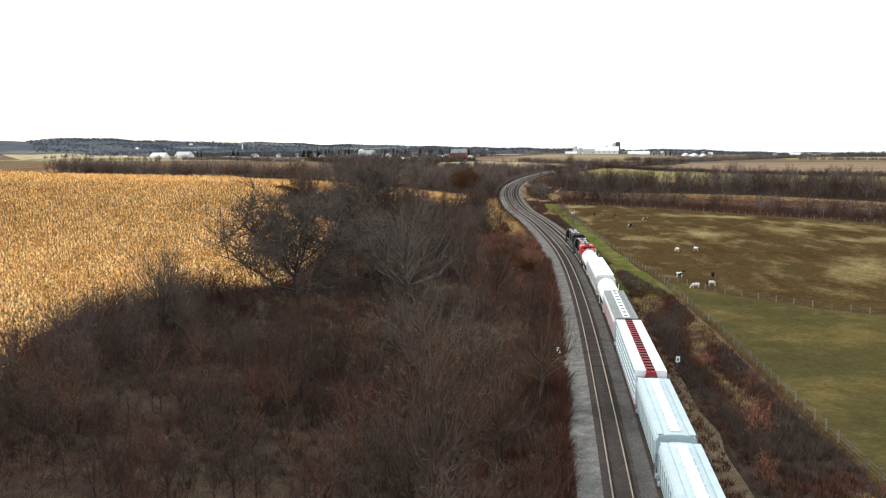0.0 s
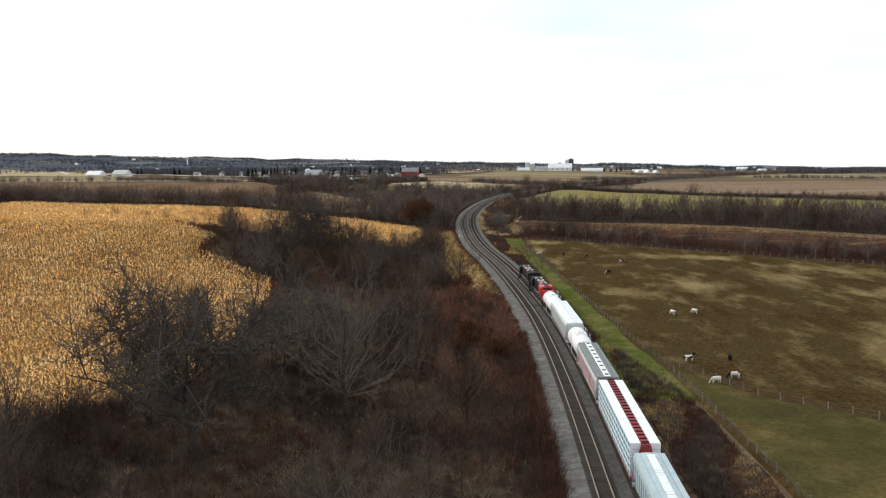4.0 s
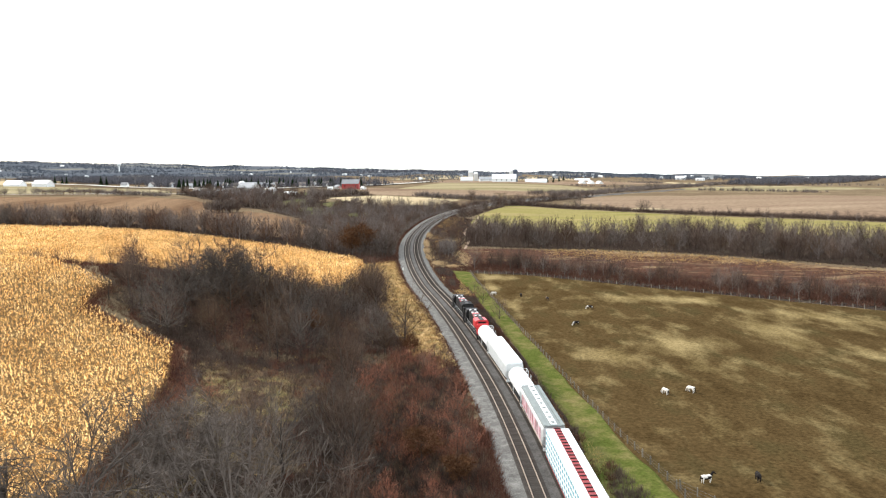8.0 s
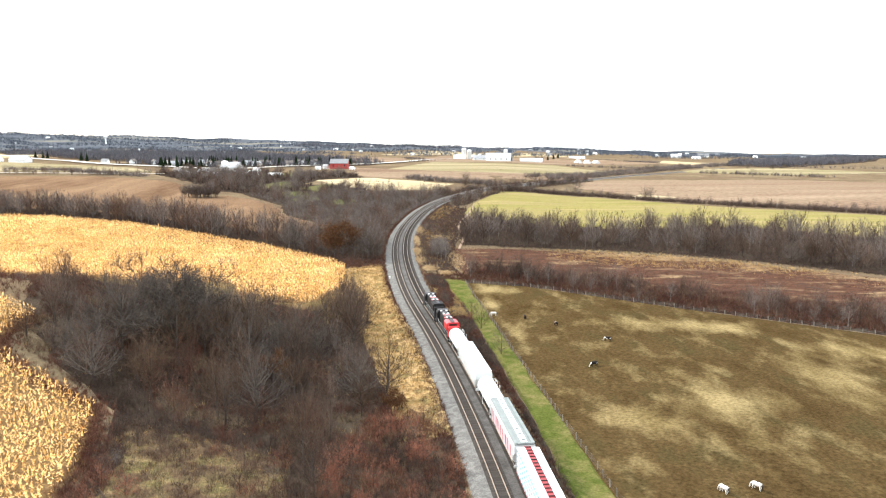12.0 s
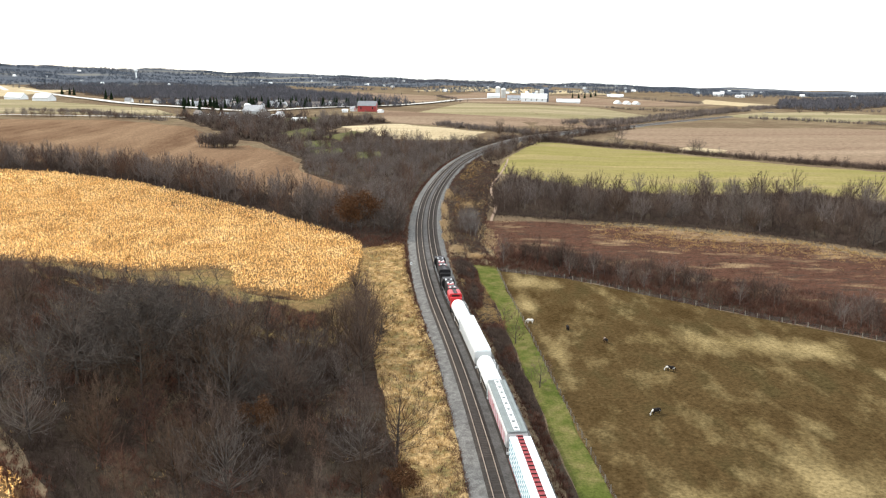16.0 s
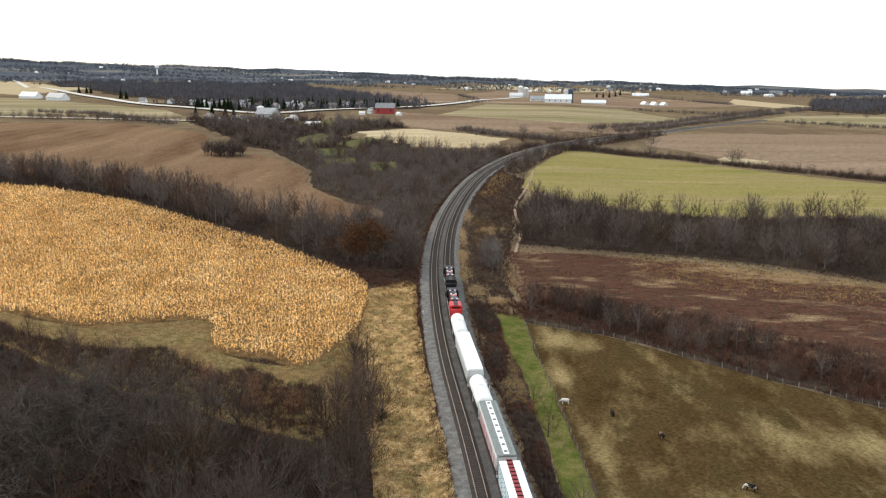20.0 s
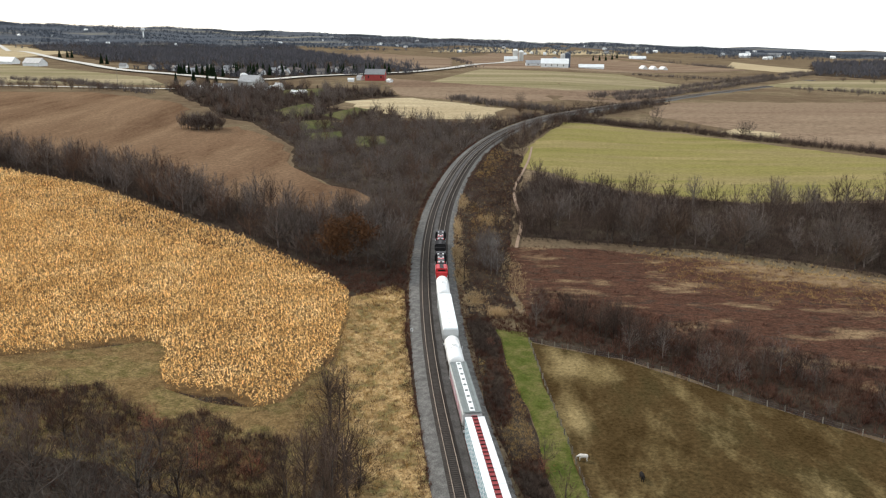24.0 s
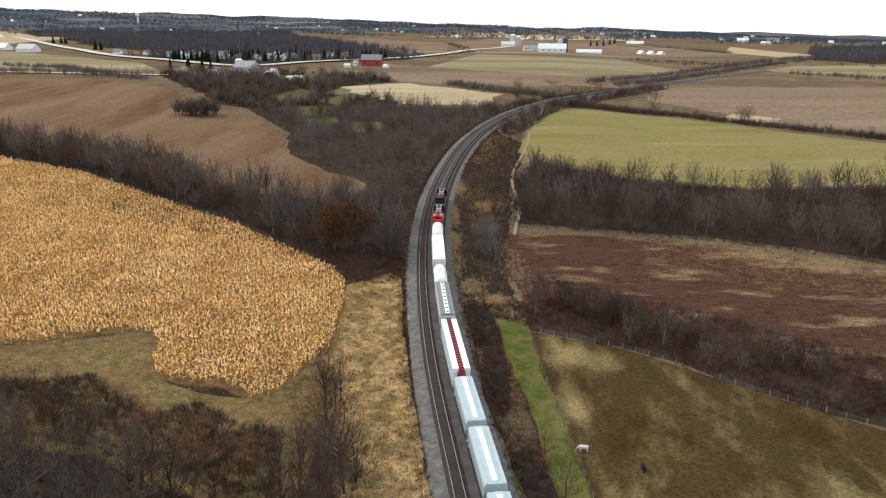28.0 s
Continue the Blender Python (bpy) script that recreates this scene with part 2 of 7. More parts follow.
mat("tree_dark", [(0.042, 0.029, 0.022), (0.062, 0.043, 0.034), (0.091, 0.065, 0.050)], 0.06, fine=20, island=0.3, spec=0.0)
mat("tree_pale", [(0.150, 0.132, 0.118), (0.205, 0.182, 0.165), (0.27, 0.242, 0.22)], 0.06, fine=20, island=0.25, spec=0.0)
mat("tree_rust", [(0.076, 0.044, 0.031), (0.111, 0.066, 0.046), (0.157, 0.098, 0.068)], 0.06, fine=20, island=0.3, spec=0.0)
mat("brush_tan", [(0.113, 0.078, 0.048), (0.161, 0.116, 0.073), (0.224, 0.168, 0.108)], 0.06, fine=20, island=0.35, spec=0.0)
mat("brush_red", [(0.066, 0.032, 0.024), (0.100, 0.048, 0.033), (0.163, 0.089, 0.061)], 0.06, fine=20, island=0.4, spec=0.0)
# far country: the cool cast of distance haze is mixed into these base colours
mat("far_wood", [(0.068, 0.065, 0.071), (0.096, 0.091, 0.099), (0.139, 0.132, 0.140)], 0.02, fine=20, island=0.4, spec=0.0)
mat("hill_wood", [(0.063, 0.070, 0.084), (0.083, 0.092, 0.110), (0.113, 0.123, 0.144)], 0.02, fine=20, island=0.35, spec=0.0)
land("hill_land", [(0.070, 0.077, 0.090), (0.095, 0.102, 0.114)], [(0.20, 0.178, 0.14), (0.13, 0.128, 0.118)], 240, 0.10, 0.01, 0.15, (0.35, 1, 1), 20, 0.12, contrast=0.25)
mat("oak_leaf", [(0.064, 0.032, 0.017), (0.088, 0.043, 0.022), (0.120, 0.062, 0.030)], 0.3, fine=8, island=0.35, spec=0.0)
mat("conifer", [(0.012, 0.020, 0.010), (0.022, 0.034, 0.016)], 0.3, fine=8, island=0.3, spec=0.0)
mat("ballast", [(0.081, 0.076, 0.071), (0.132, 0.126, 0.117), (0.212, 0.202, 0.189)], 0.9, fine=6, bump=0.9, spec=0.0)
mat("ballast_dark", [(0.040, 0.034, 0.031), (0.056, 0.048, 0.043), (0.078, 0.069, 0.062)], 0.5, fine=9, bump=0.9, spec=0.0)
# grey stone with some of the train's shade put into its colour
mat("ballast_mid", [(0.060, 0.055, 0.052), (0.092, 0.086, 0.081), (0.13, 0.123, 0.116)], 0.5, fine=9, bump=0.9, spec=0.0)
mat("tie_wood", [(0.048, 0.041, 0.036), (0.068, 0.059, 0.052)], 1.5, fine=6, bump=0.5, vary=0.25, spec=0.0)
mat("rail_steel", [(0.20, 0.155, 0.122), (0.29, 0.235, 0.190)], 0.4, fine=5, rough=0.55, metal=0.35)
mat("car_white", [(0.72, 0.72, 0.70), (0.80, 0.80, 0.79)], 0.8, fine=8, rough=0.5)
mat("tank_white", [(0.74, 0.73, 0.70), (0.82, 0.82, 0.80)], 0.8, fine=8, rough=0.4)
mat("hopper_pale", [(0.50, 0.51, 0.50), (0.60, 0.61, 0.60)], 0.7, fine=8, rough=0.6)
mat("hopper_teal", [(0.33, 0.41, 0.43), (0.43, 0.51, 0.53)], 0.7, fine=8, rough=0.55)
mat("hatch_white", [(0.66, 0.70, 0.70), (0.78, 0.80, 0.80)], 1.0, fine=6, rough=0.5)
mat("beam_red", [(0.20, 0.026, 0.028), (0.28, 0.04, 0.042)], 0.8, fine=8, rough=0.6)
mat("loco_red", [(0.40, 0.016, 0.02), (0.50, 0.028, 0.03)], 0.8, fine=8, rough=0.4)
mat("loco_black", [(0.010, 0.009, 0.009), (0.020, 0.018, 0.018)], 0.8, fine=8, rough=0.75, spec=0.12)
mat("loco_grey", [(0.075, 0.072, 0.072), (0.14, 0.135, 0.135)], 0.8, fine=8, rough=0.7, spec=0.2)
mat("loco_roof", [(0.040, 0.038, 0.040), (0.085, 0.080, 0.082)], 0.8, fine=8, rough=0.75, spec=0.15)
mat("loco_white", [(0.58, 0.57, 0.56), (0.70, 0.70, 0.68)], 0.8, fine=8, rough=0.5)
mat("bogie", [(0.025, 0.020, 0.018), (0.05, 0.042, 0.036)], 1.0, fine=6, rough=0.7)
mat("glass_dark", [(0.012, 0.014, 0.016), (0.02, 0.022, 0.025)], 1.0, rough=0.08, spec=0.6)
mat("roof_dark", [(0.13, 0.145, 0.14), (0.20, 0.22, 0.21)], 0.7, fine=8, rough=0.6)
mat("mark_pink", [(0.62, 0.36, 0.40), (0.72, 0.48, 0.50)], 1.0, fine=5, rough=0.6)
mat("mark_red", [(0.36, 0.04, 0.06), (0.46, 0.08, 0.10)], 1.0, fine=5, rough=0.6)
mat("wrap_white", [(0.74, 0.75, 0.76), (0.82, 0.83, 0.84)], 0.9, fine=6, rough=0.5, bump=0.3)
mat("wrap_mark", [(0.10, 0.27, 0.33), (0.16, 0.36, 0.42)], 0.9, fine=6, rough=0.6)
mat("post_wood", [(0.13, 0.11, 0.085), (0.22, 0.19, 0.15)], 1.0, fine=8, bump=0.5, vary=0.3)
mat("sign_white", [(0.70, 0.70, 0.68), (0.80, 0.80, 0.78)], 1.0, rough=0.5)
mat("paint_white", [(0.66, 0.66, 0.64), (0.78, 0.78, 0.76)], 0.2, fine=6, rough=0.6, vary=0.15)
mat("paint_tan", [(0.40, 0.34, 0.27), (0.52, 0.46, 0.38)], 0.2, fine=6, rough=0.7, vary=0.2)
mat("barn_red", [(0.26, 0.035, 0.03), (0.34, 0.05, 0.045)], 0.3, fine=6, rough=0.7)
mat("roof_grey", [(0.22, 0.22, 0.22), (0.33, 0.33, 0.33)], 0.2, fine=6, rough=0.6, vary=0.35)
mat("roof_brown", [(0.11, 0.09, 0.08), (0.17, 0.14, 0.12)], 0.2, fine=6, rough=0.8, vary=0.3)
mat("silo_blue", [(0.035, 0.045, 0.065), (0.055, 0.065, 0.09)], 0.3, rough=0.35)
mat("concrete", [(0.40, 0.39, 0.36), (0.50, 0.49, 0.46)], 0.2, fine=6)
mat("road_pale", [(0.40, 0.37, 0.32), (0.48, 0.45, 0.40)], 0.05, fine=12)
mat("trail_dirt", [(0.20, 0.13, 0.085), (0.28, 0.19, 0.125)], 0.3, fine=8, bump=0.4)
mat("horse_black", [(0.012, 0.010, 0.009), (0.022, 0.018, 0.016)], 2.0, rough=0.8, spec=0.05)
mat("horse_white", [(0.55, 0.50, 0.43), (0.68, 0.63, 0.56)], 2.0, rough=0.6)
mat("horse_brown", [(0.09, 0.05, 0.025), (0.13, 0.075, 0.04)], 2.0, rough=0.55)


# ---------- builders ----------
def mesh_of(name, bm, material):
    me = bpy.data.meshes.new(name)
    bm.to_mesh(me)
    bm.free()
    for m in material if isinstance(material, (list, tuple)) else [material]:
        me.materials.append(MATS[m])
    return me


def part(name, bm, material, parent, label="", at=None):
    """Links a bmesh as one mesh object under a thing or under a part."""
    ob = new(name, mesh_of(name, bm, material))
    ob.parent = parent
    if at is not None:
        ob.matrix_local = at
    return tagged(ob, label)


def soup(name, verts, faces, material, index=None):
    """A mesh from computed arrays: verts (n, 3), faces (m, 3) or (m, 4)."""
    verts, faces = np.asarray(verts, np.float32), np.asarray(faces, np.int32)
    k = faces.shape[1]
    me = bpy.data.meshes.new(name)
    me.vertices.add(len(verts))
    me.vertices.foreach_set("co", verts.ravel())
    me.loops.add(faces.size)
    me.loops.foreach_set("vertex_index", faces.ravel())
    me.polygons.add(len(faces))
    me.polygons.foreach_set("loop_start", np.arange(0, faces.size, k, dtype=np.int32))
    me.polygons.foreach_set("loop_total", np.full(len(faces), k, np.int32))
    if index is not None:
        me.polygons.foreach_set("material_index", np.asarray(index, np.int32))
    me.update(calc_edges=True)
    for m in (material,) if isinstance(material, str) else material:
        me.materials.append(MATS[m])
    return me


def box(bm, x0, y0, z0, x1, y1, z1, bevel=0.0, mi=0):
    made = bmesh.ops.create_cube(bm, size=1.0, matrix=Matrix.LocRotScale(((x0 + x1) / 2, (y0 + y1) / 2, (z0 + z1) / 2), None, (x1 - x0, y1 - y0, z1 - z0)))
    vs = made["verts"]
    faces = {f for v in vs for f in v.link_faces}
    for f in faces:
        f.material_index = mi
    if bevel:
        bmesh.ops.bevel(bm, geom=list({e for v in vs for e in v.link_edges}), offset=bevel, segments=1, affect="EDGES")
    return vs


def tube(bm, r0, r1, a, b, n=12, caps=True):
    a, b = Vector(a), Vector(b)
    d = b - a
    m = Matrix.Translation((a + b) / 2) @ d.to_track_quat("Z", "Y").to_matrix().to_4x4()
    return bmesh.ops.create_cone(bm, cap_ends=caps, segments=n, radius1=r0, radius2=r1, depth=d.length, matrix=m)["verts"]


def profile(bm, pts, y0, y1, mi=0):
    """Extrudes a closed outline in x, z along y."""
    a = [bm.verts.new((x, y0, z)) for x, z in pts]
    b = [bm.verts.new((x, y1, z)) for x, z in pts]
    fs = [bm.faces.new(a), bm.faces.new(list(reversed(b)))]
    for i in range(len(pts)):
        j = (i + 1) % len(pts)
        fs.append(bm.faces.new((a[j], a[i], b[i], b[j])))
    for f in fs:
        f.material_index = mi
    bmesh.ops.recalc_face_normals(bm, faces=fs)
    return a + b


def thing(name, x, y, z, rz=0.0, **tags):
    e = new(name)
    e.matrix_basis = pose(x, y, z, 0, 0, rz)
    e.empty_display_size = 0.5
    return tagged(e, **tags)


# ---------- the railway line ----------
KNOTS = [(-28, -420), (-12, -330), (-1, -240), (4.5, -170), (8, -107), (9.6, -60), (9.9, -14), (8.9, 10), (7.4, 34), (5.8, 58), (2.6, 92), (-0.9, 121),
         (-3.2, 147.6), (-4.8, 180.2), (-5.4, 207.6), (-5, 235.3), (-3.4, 266.2), (-0.6, 295.7), (3.4, 328.3), (10.2, 371.6), (21.1, 418.2), (35.7, 464.4), (54.2, 506), (77.1, 536.9),
         (111.7, 580.3), (155.7, 635), (226.8, 727.2), (334.8, 849.8), (446.1, 985), (569.5, 1139.1)]


def spline(knots, step=2.0):
    out = []
    k = [Vector(p) for p in knots]
    for i in range(1, len(k) - 2):
        p0, p1, p2, p3 = k[i - 1:i + 3]
        n = max(2, int((p2 - p1).length / step))
        for j in range(n):
            t = j / n
            out.append(0.5 * ((2 * p1) + (p2 - p0) * t + (2 * p0 - 5 * p1 + 4 * p2 - p3) * t * t + (3 * p1 - p0 - 3 * p2 + p3) * t ** 3))
    return out


def smooth(line, rounds):
    for _ in range(rounds):
        line = [line[0]] + [(a + b * 2 + c) / 4 for a, b, c in zip(line, line[1:], line[2:])] + [line[-1]]
    return line


LEFT = smooth(spline(KNOTS, 3.0), 60)


def offset(line, d):
    out = []
    for i, p in enumerate(line):
        t = (line[min(i + 1, len(line) - 1)] - line[max(i - 1, 0)]).normalized()
        out.append(p + Vector((t.y, -t.x)) * d)
    return out


RIGHT = offset(LEFT, 4.0)
LX, LY = np.array([p.x for p in LEFT]), np.array([p.y for p in LEFT])


def off_track(x, y):
    """Metres to the right of the left track, along x."""
    return x - np.interp(y, LY, LX)


# ---------- the lie of the land ----------
def ground_z(x, y):
    x, y = np.asarray(x, float), np.asarray(y, float)
    d = np.abs(off_track(x, y) - 2)
    away = np.clip((d - 14) / 35, 0, 1)
    away = away * away * (3 - 2 * away)
    r = np.hypot(x, y)
    west = np.clip((-30 - x) / 80, 0, 1) * np.clip((x + 600) / 200, 0, 1)
    z = 15.5 * np.exp(-((y - 70) / 65) ** 2) * west * west * (3 - 2 * west)
    z = z + 1.2 * np.sin(x * 0.021 + 1) * np.sin(y * 0.017) * np.clip(1 - r / 900, 0, 1)
    far = np.clip((r - 900) / 1500, 0, 1)
    z = z + far * 10 * np.sin(x * 0.0023 + 0.5) * np.sin(y * 0.0019 + 1.2)
    z = z * away - 0.7 * np.clip((d - 5) / 5, 0, 1) * (1 - np.clip((d - 12) / 24, 0, 1))
    way = np.degrees(np.arctan2(x, np.maximum(y, 1)))
    crest = np.interp(way, [-60, -29, -22, -14, -7, 0, 8, 15, 21, 29, 60], [95, 92, 84, 70, 54, 30, 14, 8, -6, -10, -10])
    crest = crest + 3 * np.sin(way * 0.62 + 1.0) + 2 * np.sin(way * 1.9)
    hills = crest * np.clip((r - 2500) / 1700, 0, 1) + 3 * np.sin(way * 0.9 + r * 0.004) * np.clip((r - 2400) / 600, 0, 1)
    north = np.interp(r, [120, 260, 490, 650, 830, 1216, 2000, 2600], [0, 3, 6, 12, 13.5, 16, 9, 0]) * np.interp(way, [-180, -90, -60, 8, 15, 60, 90, 180], [0, 0, 1, 1, 0.6, 0.6, 0, 0])
    return z - 0.008 * np.maximum(0, r - 600) + hills + north


def gz(x, y):
    return float(ground_z(x, y))


# ---------- ground and fields ----------
def stops(a, b, near, far, fine=False):
    out, v = [], a
    while v < b:
        out.append(v)
        v += (near / 3 if fine and -66 < v < 66 else near) if -420 < v < 700 else far
    return np.array(out + [b])


gx, gy = stops(-4300, 4300, 9.0, 90.0, True), stops(-1400, 4700, 9.0, 90.0)
GX, GY = np.meshgrid(gx, gy)
GZ = ground_z(GX, GY)
nx, ny = len(gx), len(gy)
idx = np.arange(nx * ny).reshape(ny, nx)
quads = np.stack([idx[:-1, :-1], idx[:-1, 1:], idx[1:, 1:], idx[1:, :-1]], -1).reshape(-1, 4)
ground = new("ground", soup("ground", np.stack([GX, GY, GZ], -1).reshape(-1, 3), quads, "ground_grass"))
tagged(ground, "brown late-autumn farmland with dry grass", "ground", kind="structure")


def roughen(outline, amount):
    """The outline with an uneven, natural edge."""
    out = []
    for (ax, ay), (bx, by) in zip(outline, outline[1:] + outline[:1]):
        n = max(1, int(math.hypot(bx - ax, by - ay) / (amount * 2.5 + 1)))
        for i in range(n):
            x, y = ax + (bx - ax) * i / n, ay + (by - ay) * i / n
            v = noise.noise_vector(Vector((x * 0.13, y * 0.13, amount)))
            out.append((x + v.x * amount * 1.6, y + v.y * amount * 1.6))
    return out


def field(name, outline, material, label, category="field", lift=0.1, step=6.0, kind="structure", ragged=0.0):
    """A sheet of land within an outline, laid over the ground."""
    if ragged:
        outline = roughen(outline, ragged)
    bm = bmesh.new()
    bm.faces.new([bm.verts.new((x, y, 0)) for x, y in outline])
    bmesh.ops.triangulate(bm, faces=bm.faces[:])
    xs, ys = [p[0] for p in outline], [p[1] for p in outline]
    for lo, hi, axis in ((min(xs), max(xs), 0), (min(ys), max(ys), 1)):
        v = math.floor(lo / step) * step + step
        while v < hi:
            co, no = [0, 0, 0], [0, 0, 0]
            co[axis], no[axis] = v, 1
            bmesh.ops.bisect_plane(bm, geom=bm.verts[:] + bm.edges[:] + bm.faces[:], plane_co=co, plane_no=no)
            v += step
    rim = [e for e in bm.edges if len(e.link_faces) == 1]
    out = {}
    for e in rim:
        a, b = e.verts
        d = (b.co - a.co).normalized()
        side = Vector((d.y, -d.x, 0))
        if side.dot(e.link_faces[0].calc_center_median() - a.co) > 0:
            side = -side
        for v in (a, b):
            out[v] = out.get(v, Vector((0, 0, 0))) + side
    for v in bm.verts:
        v.co.z = gz(v.co.x, v.co.y) + lift
    # a sloping edge down into the ground
    foot = {}
    for v, side in out.items():
        q = v.co + side.normalized() * (lift * 2.2 + 0.3)
        foot[v] = bm.verts.new((q.x, q.y, gz(q.x, q.y) - 0.25))
    for e in rim:
        a, b = e.verts
        bm.faces.new((a, b, foot[b], foot[a]))
    bmesh.ops.recalc_face_normals(bm, faces=bm.faces[:])
    if sum(f.normal.z for f in bm.faces) < 0:
        bmesh.ops.reverse_faces(bm, faces=bm.faces[:])
    return tagged(new(name, mesh_of(name, bm, material)), label, category, kind=kind)


CORN_FAR = [(-308.9, 363.3), (-179.1, 317.2), (-131.4, 286.1), (-87.7, 245.8), (-56.9, 218), (-38.9, 198.3), (-26.4, 184.7), (-22.6, 176.5), (-21.7, 165.3), (-21.8, 152.2), (-22.1, 144.1), (-24.7, 131.9), (-27.7, 123.1), (-32.2, 120.0), (-37.6, 123.8), (-42.1, 123.8), (-49.2, 124.6), (-52.5, 132.9), (-53.8, 140.3), (-58.3, 144.1), (-65.2, 143.5), (-72.8, 136.8), (-79.4, 131), (-101.2, 137.2), (-125.2, 144.5), (-189.1, 173.9), (-314.8, 194.4)]
CORN_NEAR = [(-61, -122), (-67, -104), (-69, -92), (-65, -80), (-56, -68), (-46, -56), (-48, -13), (-50, 8), (-54, 28), (-66, 36), (-77, 43), (-80, 54), (-80, 65), (-100, 80), (-135, 93), (-200, 112), (-305.1, 125.6), (-340, -190), (-78, -190), (-62, -150)]
PASTURE = [(27, -150), (27.5, -118), (28, -90), (27.5, -42), (25.5, -20), (24, 12), (21.3, 70), (20, 104), (18.5, 130.5), (17.6, 150.4), (34.8, 140.2), (50.8, 124.6), (69, 109), (110, 78), (180, 20), (220, -150)]
GREEN_STRIP = [(17, -60), (20, -20), (19.5, 12), (17.4, 70), (15.2, 122), (13, 142), (11.5, 158), (17.5, 155.4), (18.4, 131), (19.8, 104), (21, 70), (23.7, 12), (25.2, -20), (27, -60)]
RED_FIELD = [(18.3, 218.4), (50.6, 218.2), (79.3, 208.5), (110.8, 187.2), (166.7, 137.3), (230, 80), (200, 30), (112, 82), (72, 114), (52.8, 130.4), (35.8, 145), (19.7, 159.8), (16.1, 185.7)]
GREEN_FIELD = [(75.5, 501.9), (139.5, 473.2), (184.5, 419.1), (215.2, 382.1), (398.9, 227.9), (318.9, 144.9), (164.4, 286.5), (112.1, 282.2), (70, 305.1), (34.6, 347), (44.9, 411.3)]
PLOWED = [(-461.6, 630.8), (-286, 641.2), (-202.2, 580.3), (-178.9, 552.3), (-162.4, 492.4), (-136.6, 459.8), (-122.8, 472.9), (-80.9, 398.8), (-72.5, 351.2), (-57.3, 319.1), (-29.4, 284.4), (-26.6, 273.6), (-38.2, 250.2), (-71.5, 249.7), (-104, 269.5), (-167.1, 315.6), (-273.4, 382.7), (-476.9, 445)]
STRAW_FIELD = [(-77.6, 593.2), (-29.3, 623.6), (41.1, 560.4), (30.6, 506.8), (-31.1, 513)]
SOIL_FAR = [(-61.1, 861.2), (-15.5, 800.5), (102, 710.7), (260.5, 825), (143.8, 622.1), (49.5, 600.8), (-32.4, 629.8), (-47.2, 706.1)]
RING_FIELD = [(-14, 797.2), (47.3, 1069.9), (150, 1012.9), (222, 1022.3), (261.6, 827.3), (105, 703.1)]
SOIL_RIGHT = [(171.8, 640.3), (364.7, 664.4), (603.8, 483.1), (487.3, 224.9), (225.3, 402.4), (175.3, 499.9), (142, 551.7)]
TAN_PATCH = [(167.2, 479), (181.3, 491.5), (200.7, 471.7), (194, 459.6), (169.7, 464)]
STRAW_STRIP = [(-25.5, 174.6), (-18.6, 180.2), (-12.7, 185.7), (-10.3, 182), (-8.9, 167.2), (-7.3, 141), (-4.1, 112), (-1.5, 92), (1.5, 60), (3.9, 20), (-3, 18), (-9, 60), (-14, 92), (-20, 114), (-26, 120), (-23.8, 139), (-23.2, 152.2), (-23, 165.3)]
WOOD_FLOOR = [(4.5, -330), (2.5, -107), (5, -40), (4, 20), (1, 60), (-4, 112), (-8.8, 176.5), (-10.7, 208.4), (-9.6, 249.9), (-2.8, 309.9), (8.3, 371.6), (24.7, 431), (36.7, 463.9), (18.2, 492), (-35.9, 501.3),
              (-117.5, 487.8), (-77.2, 398.9), (-65.4, 336.1), (-24.7, 271.8), (-43.1, 244.8), (-76.3, 246.1), (-57.8, 219.8), (-26.4, 187.5), (-20.7, 157.9), (-22, 122), (-45, 118), (-53.5, 134.8), (-82.7, 131.9), (-129.8, 139.4),
              (-140, 122), (-98, 104), (-88, 84), (-84, 64), (-52, 30), (-43, -12), (-43, -54), (-54, -66), (-64, -79), (-68, -92), (-66, -105), (-60, -125), (-90, -200), (-120, -330)]

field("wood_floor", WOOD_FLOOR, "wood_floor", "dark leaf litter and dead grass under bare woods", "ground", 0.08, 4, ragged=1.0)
CORN_FAR, CORN_NEAR = roughen(CORN_FAR, 0.9), roughen(CORN_NEAR, 0.9)
field("corn_field_soil", CORN_FAR, "corn_soil", "soil under standing dry corn, darkened for the shade between rows", "field", 0.3)
field("corn_field_soil", CORN_NEAR, "corn_soil", "soil under standing dry corn, darkened for the shade between rows", "field", 0.3)
field("pasture", PASTURE, "pasture_turf", "brown-green horse pasture with pale dry patches", "pasture", 0.3, 6)
PADDOCK = [(28.5, -46), (36, -60), (50, -72), (75, -84), (110, -92), (212, -100), (219, -149), (27.5, -149), (28, -118), (28.5, -90)]
field("paddock", PADDOCK, "paddock_turf", "dull green paddock south of the cross fence", "pasture", 0.34, 6)
field("grass_strip", GREEN_STRIP, "green_turf", "bright green grass strip beside the pasture fence", "grass strip", 0.36, 3, ragged=0.5)
field("scrub_field", RED_FIELD, "red_scrub", "reddish-brown weedy field", "field", 0.28, 6, ragged=2.0)
field("green_field", GREEN_FIELD, "green_crop", "yellow-green winter crop field", "field", 0.34, 10, ragged=2.0)
field("plowed_field", PLOWED, "plowed_soil", "bare brown plowed field", "field", 0.34, 10, ragged=4.0)
field("straw_field", STRAW_FIELD, "far_straw", "pale straw-coloured stubble field", "field", 0.2, 20, ragged=6.0)
field("soil_field", SOIL_FAR, "far_soil", "pinkish-brown bare field", "field", 0.2, 25, ragged=8.0)
field("hay_field", RING_FIELD, "far_green", "olive hay field on a low rise", "field", 0.3, 25)
